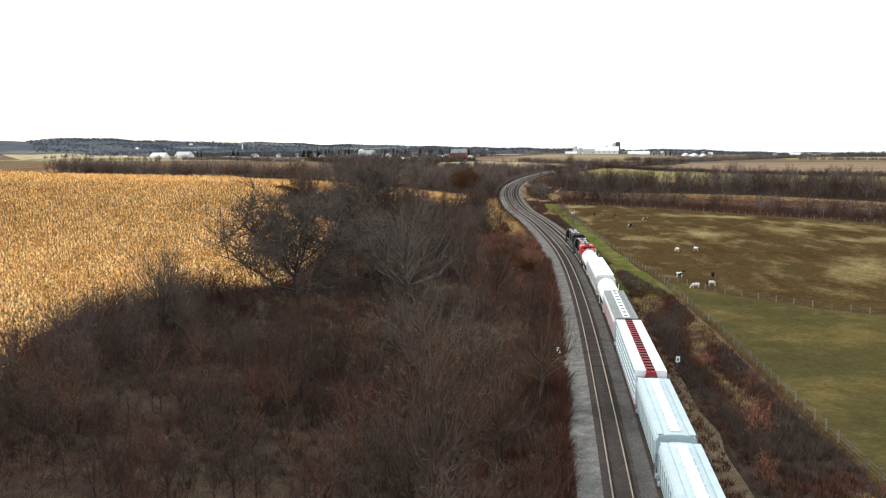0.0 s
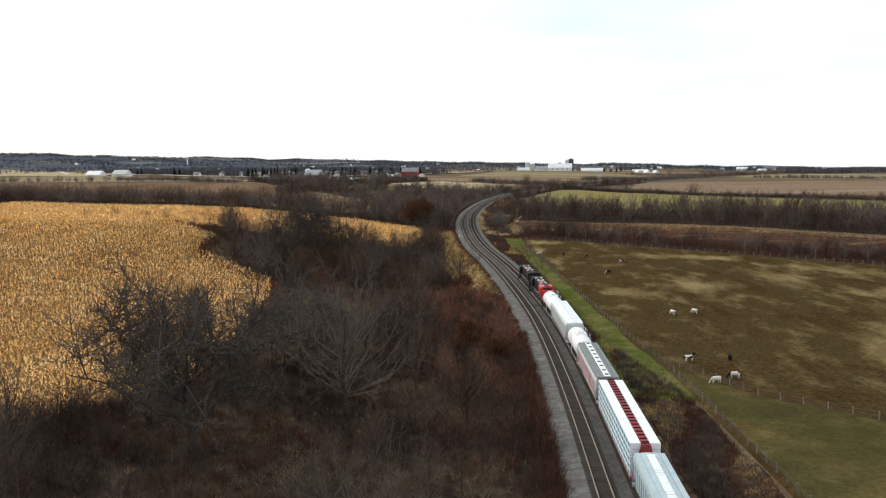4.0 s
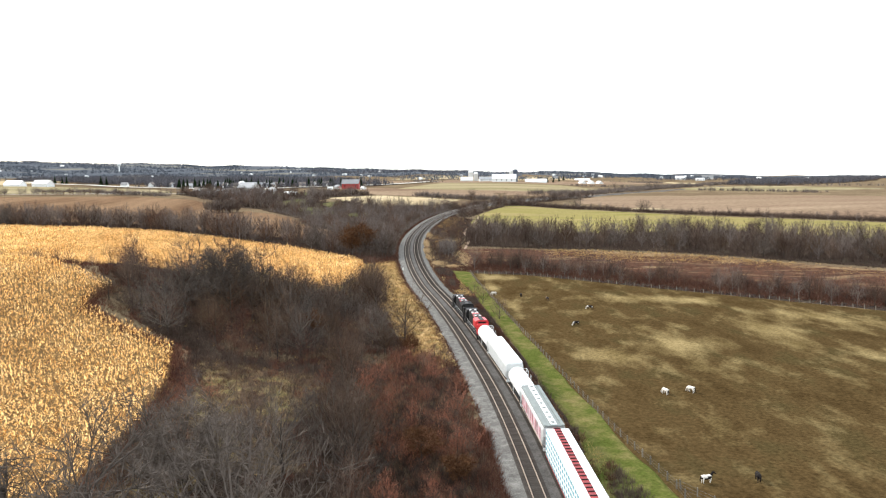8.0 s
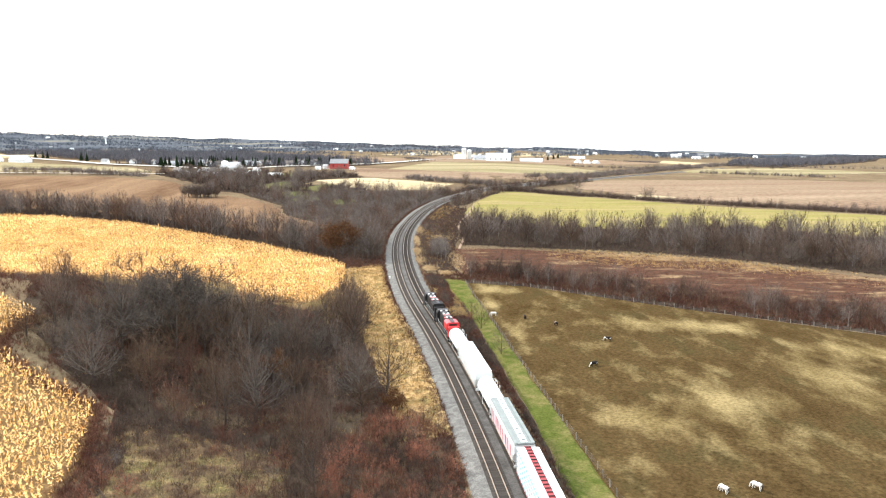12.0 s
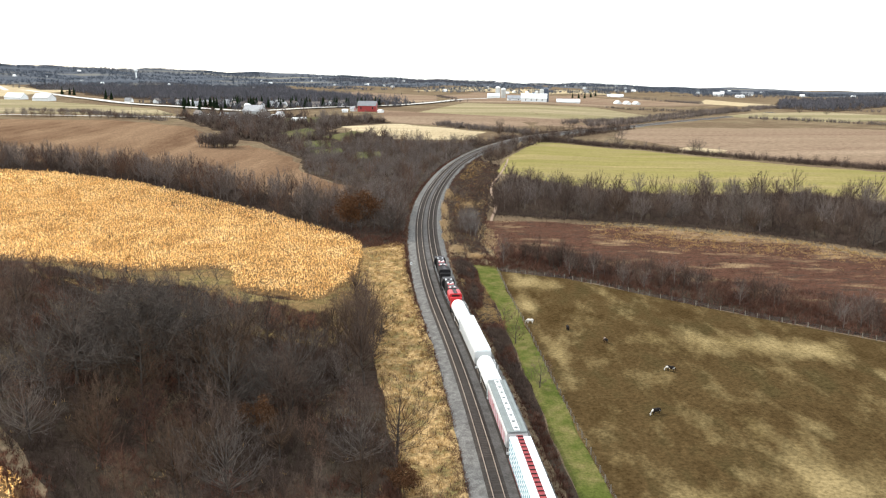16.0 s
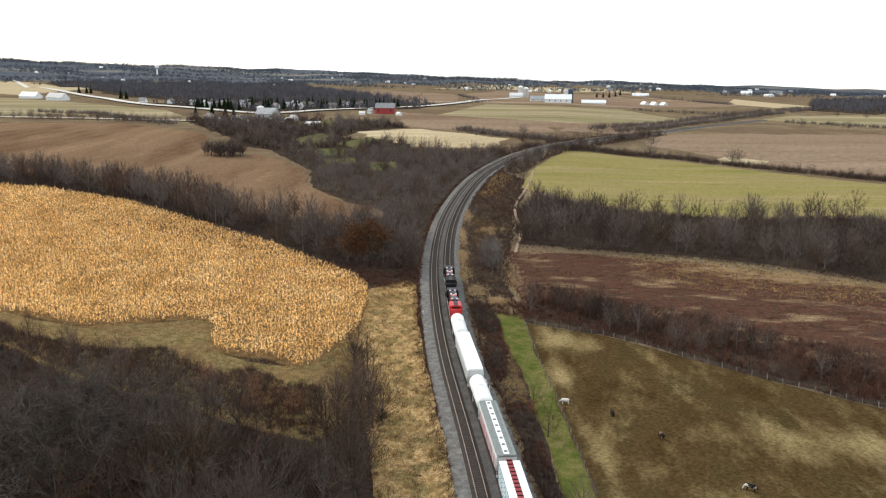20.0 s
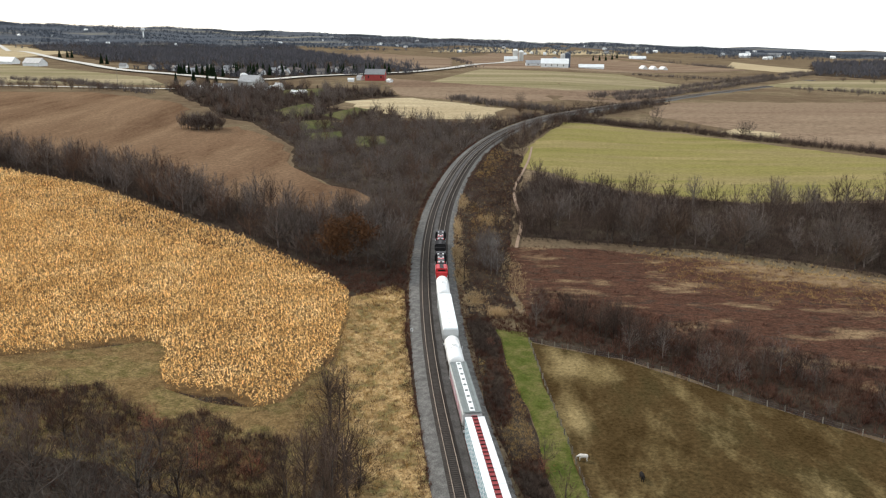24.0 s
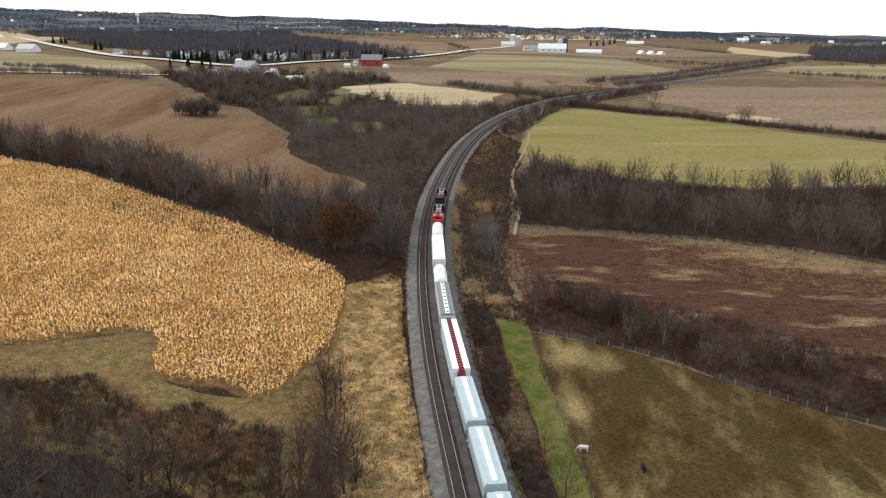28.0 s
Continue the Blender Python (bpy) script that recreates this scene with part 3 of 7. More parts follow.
field("soil_field", SOIL_RIGHT, "far_soil", "pinkish-brown bare field", "field", 0.2, 25, ragged=8.0)
field("stubble_patch", TAN_PATCH, "far_straw", "small pale stubble patch", "field", 0.45, 10, ragged=1.0)
field("straw_verge", STRAW_STRIP, "straw_grass", "pale dry grass verge beside the tracks", "verge", 0.22, 3, ragged=0.4)


def ribbon(line, left, right, z_of, i0=0, i1=None):
    """A band along a line between two offsets."""
    i1 = i1 or len(line)
    a, b = offset(line, left)[i0:i1], offset(line, right)[i0:i1]
    verts = [(p.x, p.y, z_of(p)) for p in a] + [(p.x, p.y, z_of(p)) for p in b]
    n = len(a)
    return verts, [(i, i + n, i + n + 1, i + 1) for i in range(n - 1)]


# ---------- track bed ----------
def bed(name, sections, material, label, line=LEFT):
    """A ballast bed with a sloped cross-section: (offset, height) points."""
    verts, faces = [], []
    cols = [offset(line, d) for d, h in sections]
    for i in range(len(line)):
        g = gz(line[i].x, line[i].y)
        for c, (d, h) in zip(cols, sections):
            verts.append((c[i].x, c[i].y, g + h))
    m = len(sections)
    for i in range(len(line) - 1):
        for j in range(m - 1):
            faces.append((i * m + j, i * m + j + 1, (i + 1) * m + j + 1, (i + 1) * m + j))
    ob = new(name, soup(name, verts, faces, material))
    return tagged(ob, label, "track bed", kind="structure")


bed("ballast_shoulder", [(-4.2, -0.3), (-3.3, 0.24), (-2.0, 0.32), (-1.7, 0.38), (-1.45, 0.41)], "ballast", "light grey crushed-stone shoulder beside the track")
bed("track_ballast", [(-1.45, 0.41), (1.35, 0.41)], "ballast_dark", "dark oil-stained ballast between the rails")
bed("middle_ballast", [(1.35, 0.41), (2.0, 0.28), (2.65, 0.41)], "ballast_mid", "grey-brown ballast between the two tracks, toned down for the train's shade")
bed("track_ballast", [(2.65, 0.41), (5.45, 0.41), (6.1, 0.2)], "ballast_dark", "dark oil-stained ballast between the rails")
bed("ballast_shoulder", [(6.1, 0.2), (7.6, 0.1), (9.0, -0.9)], "ballast", "light grey crushed-stone shoulder beside the track")


def tie_mesh():
    bm = bmesh.new()
    box(bm, -1.28, -0.115, 0.0, 1.28, 0.115, 0.072, 0.012)
    return mesh_of("tie", bm, "tie_wood")


def track(line, label):
    """Two rails on timber ties; ties near by are pieces of their own, the far ones one mesh."""
    base = new("railway_track")
    tagged(base, label, "railway track", kind="structure")
    for side in (-0.7525, 0.7525):
        prof = [(-0.07, 0.43), (-0.07, 0.455), (-0.012, 0.47), (-0.012, 0.545), (-0.037, 0.555), (-0.037, 0.60), (0.037, 0.60), (0.037, 0.555), (0.012, 0.545), (0.012, 0.47), (0.07, 0.455), (0.07, 0.43)]
        cols = [offset(line, side + d) for d, h in prof]
        verts, faces = [], []
        for i in range(len(line)):
            g = gz(line[i].x, line[i].y)
            verts += [(c[i].x, c[i].y, g + h) for c, (d, h) in zip(cols, prof)]
        m = len(prof)
        for i in range(len(line) - 1):
            faces += [(i * m + j, (i + 1) * m + j, (i + 1) * m + j + 1, i * m + j + 1) for j in range(m - 1)]
        rail = new("rail", soup("rail", verts, faces, "rail_steel"))
        rail.parent = base
        tagged(rail, "worn steel rail with a shiny head")
    return base


track_left = track(LEFT, "empty railway track on dark timber ties")
track_right = track(RIGHT, "railway track carrying the freight train")


def lay_ties(line, base, near, far):
    """Ties every 0.56 m from near to far along the line."""
    run, todo, far_v, far_f = 0.0, 0.0, [], []
    shared = tie_mesh()
    box_v = np.array([(x, y, z) for z in (0.37, 0.45) for x, y in ((-1.28, -0.115), (1.28, -0.115), (1.28, 0.115), (-1.28, 0.115))])
    box_f = np.array([(4, 5, 6, 7), (0, 1, 5, 4), (1, 2, 6, 5), (2, 3, 7, 6), (3, 0, 4, 7)])
    for a, b in zip(line, line[1:]):
        seg = (b - a).length
        while todo <= run + seg:
            p = a.lerp(b, (todo - run) / seg)
            ang = math.atan2(b.y - a.y, b.x - a.x) - math.pi / 2
            if -130 < p.y < 480:
                g = gz(p.x, p.y)
                if near < p.y < far:
                    ob = new("tie", shared)
                    ob.parent = base
                    ob.matrix_local = Matrix.Translation((p.x, p.y, g + 0.365)) @ Matrix.Rotation(ang, 4, "Z")
                else:
                    c, s = math.cos(ang), math.sin(ang)
                    v = box_v @ np.array([[c, s, 0], [-s, c, 0], [0, 0, 1]]) + np.array([p.x, p.y, g])
                    far_f.append(box_f + len(far_v) * 8)
                    far_v.append(v)
            todo += 0.56
        run += seg
    rest = new("ties", soup("ties", np.concatenate(far_v), np.concatenate(far_f), "tie_wood"))
    rest.parent = base
    tagged(rest, kind="stuff")


# ---------- the freight train ----------
def bogie(parent, y, wheels=2, spread=1.8):
    bm = bmesh.new()
    for s in (-1, 1):
        profile(bm, [(s * 0.95, 0.45), (s * 1.10, 0.45), (s * 1.10, 0.85), (s * 0.95, 0.85)], -spread / 2 - 0.35, spread / 2 + 0.35)
    box(bm, -1.1, -0.25, 0.55, 1.1, 0.25, 0.85, 0.03)
    frame_ob = part("bogie", bm, "bogie", parent, "black cast bogie frame", Matrix.Translation((0, y, 0)))
    for i in range(wheels):
        yy = -spread / 2 + spread * i / (wheels - 1)
        bm = bmesh.new()
        for s in (-1, 1):
            tube(bm, 0.46, 0.46, (s * 0.70, 0, 0), (s * 0.82, 0, 0), 16)
            tube(bm, 0.50, 0.50, (s * 0.68, 0, 0), (s * 0.70, 0, 0), 16)
        tube(bm, 0.08, 0.08, (-0.9, 0, 0), (0.9, 0, 0), 8)
        part("wheelset", bm, "bogie", frame_ob, "steel wheelset", Matrix.Translation((0, yy, 0.46)))


def coupler(parent, y, way):
    bm = bmesh.new()
    box(bm, -0.12, min(0, way * 0.65), 0.75, 0.12, max(0, way * 0.65), 1.0, 0.03)
    box(bm, -0.17, min(way * 0.55, way * 0.75), 0.72, 0.17, max(way * 0.55, way * 0.75), 1.03, 0.03)
    part("coupler", bm, "bogie", parent, "", Matrix.Translation((0, y, 0)))


def ladder(parent, x, y, z0, z1, along, material):
    bm = bmesh.new()
    dx, dy = (0.2, 0) if along == "x" else (0, 0.2)
    for s in (-1, 1):
        tube(bm, 0.02, 0.02, (x + s * dx, y + s * dy, z0), (x + s * dx, y + s * dy, z1), 4)
    n = int((z1 - z0) / 0.4)
    for i in range(n + 1):
        z = z0 + (z1 - z0) * i / n
        tube(bm, 0.015, 0.015, (x - dx, y - dy, z), (x + dx, y + dy, z), 4)
    part("ladder", bm, material, parent)


def hopper(name, length, body, roof, hatch, label, round_hatches=0, marks=False):
    """A covered hopper wagon, y along the train."""
    w = thing(name, 0, 0, 0, label=label, category="railway car", group="freight train")
    h, half = length / 2 - 0.75, 1.56
    bm = bmesh.new()
    side = [(-1.05, 1.15), (-1.45, 1.45), (-half, 2.3), (-half, 3.7), (-1.48, 4.10), (-1.2, 4.28), (1.2, 4.28), (1.48, 4.10), (half, 3.7), (half, 2.3), (1.45, 1.45), (1.05, 1.15)]
    profile(bm, side, -h + 1.5, h - 1.5)
    for s in (-1, 1):
        top = [(x, z) for x, z in side if z >= 2.2]
        a = [bm.verts.new((x, s * (h - 1.5), z)) for x, z in side]
        b = [bm.verts.new((x * 0.985, s * (h - 0.12), max(z, 2.9))) for x, z in side]
        for i in range(len(side)):
            j = (i + 1) % len(side)
            bm.faces.new((a[i], a[j], b[j], b[i]))
        bm.faces.new(b)
    bmesh.ops.remove_doubles(bm, verts=bm.verts[:], dist=0.001)
    bmesh.ops.recalc_face_normals(bm, faces=bm.faces[:])
    part("body", bm, body, w)
    bm = bmesh.new()
    profile(bm, [(-1.46, 4.13), (-1.2, 4.32), (-0.6, 4.44), (0, 4.47), (0.6, 4.44), (1.2, 4.32), (1.46, 4.13)], -h + 0.1, h - 0.1)
    part("roof", bm, roof, w)
    n_rib = int(length / 1.15)
    for i in range(n_rib):
        y = -h + 0.8 + (2 * h - 1.6) * i / (n_rib - 1)
        for s in (-1, 1):
            bm = bmesh.new()
            box(bm, min(s * half, s * (half + 0.06)), y - 0.05, 1.9, max(s * half, s * (half + 0.06)), y + 0.05, 3.75)
            part("side_post", bm, body, w)
    if round_hatches:
        bm = bmesh.new()
        box(bm, -0.42, -h + 0.5, 4.46, 0.42, h - 0.5, 4.50, 0.01)
        part("hatch_trough", bm, hatch, w)
        for i in range(round_hatches):
            y = -h + 1.3 + (2 * h - 2.6) * i / (round_hatches - 1)
            bm = bmesh.new()
            tube(bm, 0.30, 0.26, (0, y, 4.50), (0, y, 4.60), 14)
            part("hatch_cover", bm, roof, w, "round roof hatch")
    else:
        n = 3
        for i in range(n):
            y0 = -h + 0.7 + (2 * h - 1.4) * i / n
            y1 = y0 + (2 * h - 1.4) / n - 0.12
            bm = bmesh.new()
            box(bm, -0.38, y0, 4.46, 0.38, y1, 4.56, 0.03)
            hc = part("hatch_cover", bm, hatch, w, "long pale roof hatch")
            for yy in (y0 + 0.5, (y0 + y1) / 2, y1 - 0.5):
                bm = bmesh.new()
                box(bm, -0.46, yy - 0.04, 4.50, 0.46, yy + 0.04, 4.585)
                part("hatch_bar", bm, hatch, hc)
    for s in (-1, 1):
        bm = bmesh.new()
        box(bm, min(s * 0.95, s * 1.45), -h + 0.2, 4.40, max(s * 0.95, s * 1.45), h - 0.2, 4.44)
        part("running_board", bm, roof, w, "steel grating walkway")
        bm = bmesh.new()
        box(bm, -1.5, s * h - 0.12, 0.95, 1.5, s * h + 0.12, 1.3, 0.03)
        part("end_sill", bm, body, w)
        bm = bmesh.new()
        for x in (-1.2, 1.2):
            tube(bm, 0.06, 0.06, (x, s * (h - 0.2), 1.2), (x, s * (h - 0.2), 4.1), 6)
        for zz in (2.0, 3.0, 4.05):
            tube(bm, 0.04, 0.04, (-1.2, s * (h - 0.2), zz), (1.2, s * (h - 0.2), zz), 6)
        part("end_frame", bm, body, w)
        ladder(w, -1.35, s * (h + 0.02), 1.0, 4.3, "x", body)
        coupler(w, s * h, s)
        bogie(w, s * (h - 1.9))
    for i in range(3):
        y = -h + 4.2 + (2 * h - 8.4) * i / 2
        bm = bmesh.new()
        a = bmesh.ops.create_cone(bm, cap_ends=True, segments=4, radius1=0.5, radius2=1.7, depth=0.9, matrix=pose(0, y, 0.85, 0, 0, 45))
        part("discharge_chute", bm, body, w)
    if marks:
        for s in (-1, 1):
            bm = bmesh.new()
            x = s * (half + 0.006)
            vs = [bm.verts.new((x, y, z)) for y, z in ((-h + 1.6, 1.75), (h - 1.6, 1.75), (h - 1.6, 3.5), (-h + 1.6, 3.5))]
            bm.faces.new(vs)
            part("painted_panel", bm, "mark_pink", w, "pale pink spray-painted panel")
            for i in range(9):
                y = -h + 2.2 + (2 * h - 4.4) * i / 8
                bm = bmesh.new()
                x = s * (half + 0.065)
                lean = 0.35 if i % 2 else -0.25
                vs = [bm.verts.new((x, y + dy, z)) for dy, z in ((-0.30, 1.9), (0.05, 1.9), (0.25 + lean, 3.55), (-0.10 + lean, 3.55))]
                bm.faces.new(vs)
                bmesh.ops.solidify(bm, geom=bm.faces[:], thickness=0.01)
                part("painted_mark", bm, "mark_red", w, "dark red spray-painted stroke")
    return w


def tank(length, label):
    w = thing("tank_car", 0, 0, 0, label=label, category="railway car", group="freight train")
    h = length / 2 - 0.75
    bm = bmesh.new()
    r, zc, n = 1.5, 2.75, 24
    rings = []
    for yy, k in ((-h, 0.15), (-h + 0.12, 0.55), (-h + 0.35, 0.85), (-h + 0.7, 1.0), (h - 0.7, 1.0), (h - 0.35, 0.85), (h - 0.12, 0.55), (h, 0.15)):
        rings.append([bm.verts.new((r * k * math.cos(2 * math.pi * i / n), yy, zc + r * k * math.sin(2 * math.pi * i / n))) for i in range(n)])
    for a, b in zip(rings, rings[1:]):
        for i in range(n):
            bm.faces.new((a[i], a[(i + 1) % n], b[(i + 1) % n], b[i])).smooth = True
    bm.faces.new(rings[0])
    bm.faces.new(rings[-1])
    bmesh.ops.recalc_face_normals(bm, faces=bm.faces[:])
    part("tank_shell", bm, "tank_white", w)
    bm = bmesh.new()
    tube(bm, 0.45, 0.42, (0, 0, 4.2), (0, 0, 4.6), 16)
    part("manway", bm, "tank_white", w)
    bm = bmesh.new()
    for x, y in ((-0.9, -0.9), (0.9, -0.9), (0.9, 0.9), (-0.9, 0.9)):
        tube(bm, 0.025, 0.025, (x, y, 4.0), (x, y, 5.0), 5)
    for a, b in (((-0.9, -0.9), (0.9, -0.9)), ((0.9, -0.9), (0.9, 0.9)), ((0.9, 0.9), (-0.9, 0.9)), ((-0.9, 0.9), (-0.9, -0.9))):
        tube(bm, 0.025, 0.025, (*a, 5.0), (*b, 5.0), 5)
    part("guard_rail", bm, "car_white", w)
    bm = bmesh.new()
    box(bm, -0.9, -0.9, 4.2, 0.9, 0.9, 4.24)
    part("platform", bm, "car_white", w)
    bm = bmesh.new()
    box(bm, -1.2, -h - 0.1, 1.0, 1.2, h + 0.1, 1.25, 0.02)
    part("underframe", bm, "loco_black", w)
    for s in (-1, 1):
        ladder(w, s * 1.5, 0, 1.0, 4.1, "y", "car_white")
        bm = bmesh.new()
        for x in (-1.3, 1.3):
            tube(bm, 0.025, 0.025, (x, s * (h + 0.1), 1.2), (x, s * (h + 0.1), 2.2), 5)
        tube(bm, 0.025, 0.025, (-1.3, s * (h + 0.1), 2.2), (1.3, s * (h + 0.1), 2.2), 5)
        part("end_rail", bm, "car_white", w)
        coupler(w, s * h, s)
        bogie(w, s * (h - 1.4))
    return w


def centerbeam(length):
    w = thing("centerbeam_flatcar", 0, 0, 0, label="centre-beam flatcar with a dark red beam, loaded with white-wrapped lumber", category="railway car", group="freight train")
    h = length / 2 - 0.75
    bm = bmesh.new()
    box(bm, -1.5, -h, 0.95, 1.5, h, 1.2, 0.02)
    part("deck", bm, "beam_red", w)
    bm = bmesh.new()
    box(bm, -0.42, -h + 0.3, 4.62, 0.42, h - 0.3, 4.70, 0.02)
    part("centre_beam", bm, "beam_red", w)
    n = 22
    for i in range(n):
        y = -h + 0.5 + (2 * h - 1) * i / (n - 1)
        bm = bmesh.new()
        box(bm, -0.40, y - 0.07, 4.70, 0.40, y + 0.07, 4.80, 0.01)
        part("beam_rung", bm, "loco_black", w)
    for i in range(12):
        y = -h + 0.5 + (2 * h - 1) * i / 11
        bm = bmesh.new()
        box(bm, -0.08, y - 0.08, 1.2, 0.08, y + 0.08, 4.62)
        part("column", bm, "beam_red", w)
    for s in (-1, 1):
        bm = bmesh.new()
        profile(bm, [(-1.4, 1.2), (1.4, 1.2), (0.45, 4.65), (-0.45, 4.65)], s * h - 0.1, s * h + 0.1)
        part("bulkhead", bm, "beam_red", w)
        coupler(w, s * h, s)
        bogie(w, s * (h - 2.2))
    packs = 6
    for s in (-1, 1):
        for k in range(packs):
            y0 = -h + 0.35 + (2 * h - 0.7) * k / packs
            y1 = y0 + (2 * h - 0.7) / packs - 0.07
            for lv in range(5):
                z0 = 1.22 + lv * 0.70
                bm = bmesh.new()
                box(bm, min(s * 0.44, s * 1.52), y0, z0, max(s * 0.44, s * 1.52), y1, z0 + 0.66, 0.04)
                pk = part("lumber_pack", bm, "wrap_white", w, "white plastic-wrapped lumber pack")
                for j in range(3):
                    yy = y0 + (j + 0.5) * (y1 - y0) / 3
                    bm = bmesh.new()
                    x = s * 1.545
                    bm.faces.new([bm.verts.new((x, yy + a, z0 + b)) for a, b in ((-0.44, 0.10), (0.44, 0.10), (0.44, 0.54), (-0.44, 0.54))])
                    part("print", bm, "wrap_mark", pk)
    return w


def locomotive(label, nose_red):
    """A six-axle diesel; the cab faces +y."""
    w = thing("locomotive", 0, 0, 0, label=label, category="locomotive", group="freight train")
    h = 9.75
    bm = bmesh.new()
    box(bm, -1.5, -h, 1.25, 1.5, h, 1.6, 0.04)
    part("frame_deck", bm, "loco_black", w)
    bm = bmesh.new()
    box(bm, -0.95, -h + 1.2, 1.6, 0.95, h - 4.6, 4.35, 0.12)
    part("long_hood", bm, "loco_black", w)
    bm = bmesh.new()
    profile(bm, [(-1.55, 1.6), (-1.55, 3.9), (-1.2, 4.5), (1.2, 4.5), (1.55, 3.9), (1.55, 1.6)], h - 4.6, h - 2.2)
    cab = part("cab", bm, "loco_black", w)
    for x in (-0.75, 0.75):
        bm = bmesh.new()
        box(bm, x - 0.5, h - 2.2, 3.2, x + 0.5, h - 2.15, 3.9, 0.02)
        part("windscreen", bm, "glass_dark", cab)
    for s in (-1, 1):
        bm = bmesh.new()
        box(bm, s * 1.55 - 0.02, h - 4.2, 3.1, s * 1.55 + 0.02, h - 2.7, 3.8)
        part("side_window", bm, "glass_dark", cab)
    bm = bmesh.new()
    box(bm, -1.3, h - 4.4, 4.5, 1.3, h - 2.4, 4.58, 0.03)
    part("cab_roof", bm, "loco_roof", cab, "dusty grey cab roof")
    bm = bmesh.new()
    box(bm, -1.0, h - 2.2, 1.6, 1.0, h - 0.7, 3.1, 0.15)
    part("short_hood", bm, "loco_black", w)
    bm = bmesh.new()
    profile(bm, [(-1.5, 2.9), (-1.5, 4.3), (-1.2, 4.65), (1.2, 4.65), (1.5, 4.3), (1.5, 2.9)], -h + 1.3, -h + 5.0)
    rad = part("radiator", bm, "loco_red" if not nose_red else "loco_black", w, "flared radiator section")
    for i in range(3):
        y = -h + 1.9 + i * 1.2
        bm = bmesh.new()
        tube(bm, 0.52, 0.52, (0, y, 4.65), (0, y, 4.75), 16)
        part("fan", bm, "loco_roof", rad, "round grey roof fan")
    for y, l, m in ((h - 6.5, 2.4, "loco_roof"), (h - 9.6, 1.4, "loco_red"), (-1.2, 2.2, "loco_grey"), (-3.6, 1.2, "loco_black")):
        bm = bmesh.new()
        box(bm, -0.75, y - l / 2, 4.35, 0.75, y + l / 2, 4.6, 0.06)
        part("roof_housing", bm, m, w)
    for y, x in ((h - 5.1, 0.62), (h - 5.1, -0.62), (h - 8.2, 0.55), (h - 8.2, -0.55), (0.6, 0.0), (-2.6, 0.5), (-2.6, -0.5)):
        bm = bmesh.new()
        box(bm, x - 0.22, y - 0.3, 4.35, x + 0.22, y + 0.3, 4.68, 0.04)
        part("roof_vent", bm, "loco_white", w, "pale roof vent")
    bm = bmesh.new()
    box(bm, -1.0, h - 12.4, 4.34, 1.0, h - 11.2, 4.42, 0.03)
    part("roof_band", bm, "loco_red", w, "red roof band")
    for s in (-1, 1):
        for y in (-4.5, -1.0, 2.2):
            bm = bmesh.new()
            box(bm, min(s * 0.95, s * 1.0), y - 1.2, 1.9, max(s * 0.95, s * 1.0), y + 1.2, 3.9, 0.02)
            part("hood_door", bm, "loco_black", w)
        bm = bmesh.new()
        for i in range(10):
            y = -h + 1 + i * 1.6
            tube(bm, 0.02, 0.02, (s * 1.45, y, 1.6), (s * 1.45, y, 2.6), 5)
        tube(bm, 0.02, 0.02, (s * 1.45, -h + 1, 2.6), (s * 1.45, -h + 15.4, 2.6), 5)
        part("handrail", bm, "loco_white", w)
        bm = bmesh.new()
        box(bm, -1.45, s * h - 0.1, 0.5, 1.45, s * h + 0.1, 1.4, 0.05)
        part("pilot", bm, "loco_black", w)
        coupler(w, s * h, s)
        bogie(w, s * 6.6, 3, 3.6)
    bm = bmesh.new()
    bm2 = tube(bm, 0.7, 0.7, (0, -2.4, 0.85), (0, 2.4, 0.85), 12)
    bmesh.ops.scale(bm, vec=(1.8, 1, 0.9), verts=bm.verts[:])
    part("fuel_tank", bm, "loco_black", w)
    bm = bmesh.new()
    box(bm, -1.3, -h - 0.02, 1.6, 1.3, -h + 1.25, 3.95, 0.1)
    part("end_hood", bm, "loco_red" if not nose_red else "loco_black", w, "bright red hood end" if not nose_red else "")
    return w


TRAIN = []   # thing, metres from the head of the train to its middle, length


def couple(ob, length):
    at = TRAIN[-1][1] + TRAIN[-1][2] / 2 if TRAIN else 0.0
    TRAIN.append((ob, at + length / 2, length))


couple(locomotive("black and red diesel locomotive leading the train", True), 21.0)
couple(locomotive("black diesel locomotive with a bright red rear hood", False), 21.0)
couple(tank(13.2, "white tank car behind the locomotives"), 13.2)
couple(hopper("covered_hopper", 23.2, "hopper_pale", "hatch_white", "car_white", "pale grey covered hopper car", 10), 23.2)
couple(tank(12.8, "white tank car with a railed hatch platform"), 12.8)
couple(hopper("covered_hopper", 21.4, "hopper_pale", "roof_dark", "car_white", "grey covered hopper with round hatches and red graffiti", 9, True), 21.4)
couple(centerbeam(24.8), 24.8)
grey = hopper("covered_hopper", 16.6, "hopper_teal", "hopper_teal", "hatch_white", "blue-grey covered hopper with pale roof hatches")
couple(grey, 16.6)
for _ in range(5):
    couple(copy_thing(grey, Matrix()), 16.6)

RX, RY = np.array([p.x for p in RIGHT]), np.array([p.y for p in RIGHT])
RS = np.concatenate([[0], np.cumsum(np.hypot(np.diff(RX), np.diff(RY)))])
S_RED = float(np.interp(-34.8, RY, RS))   # the second locomotive's rear end at the start


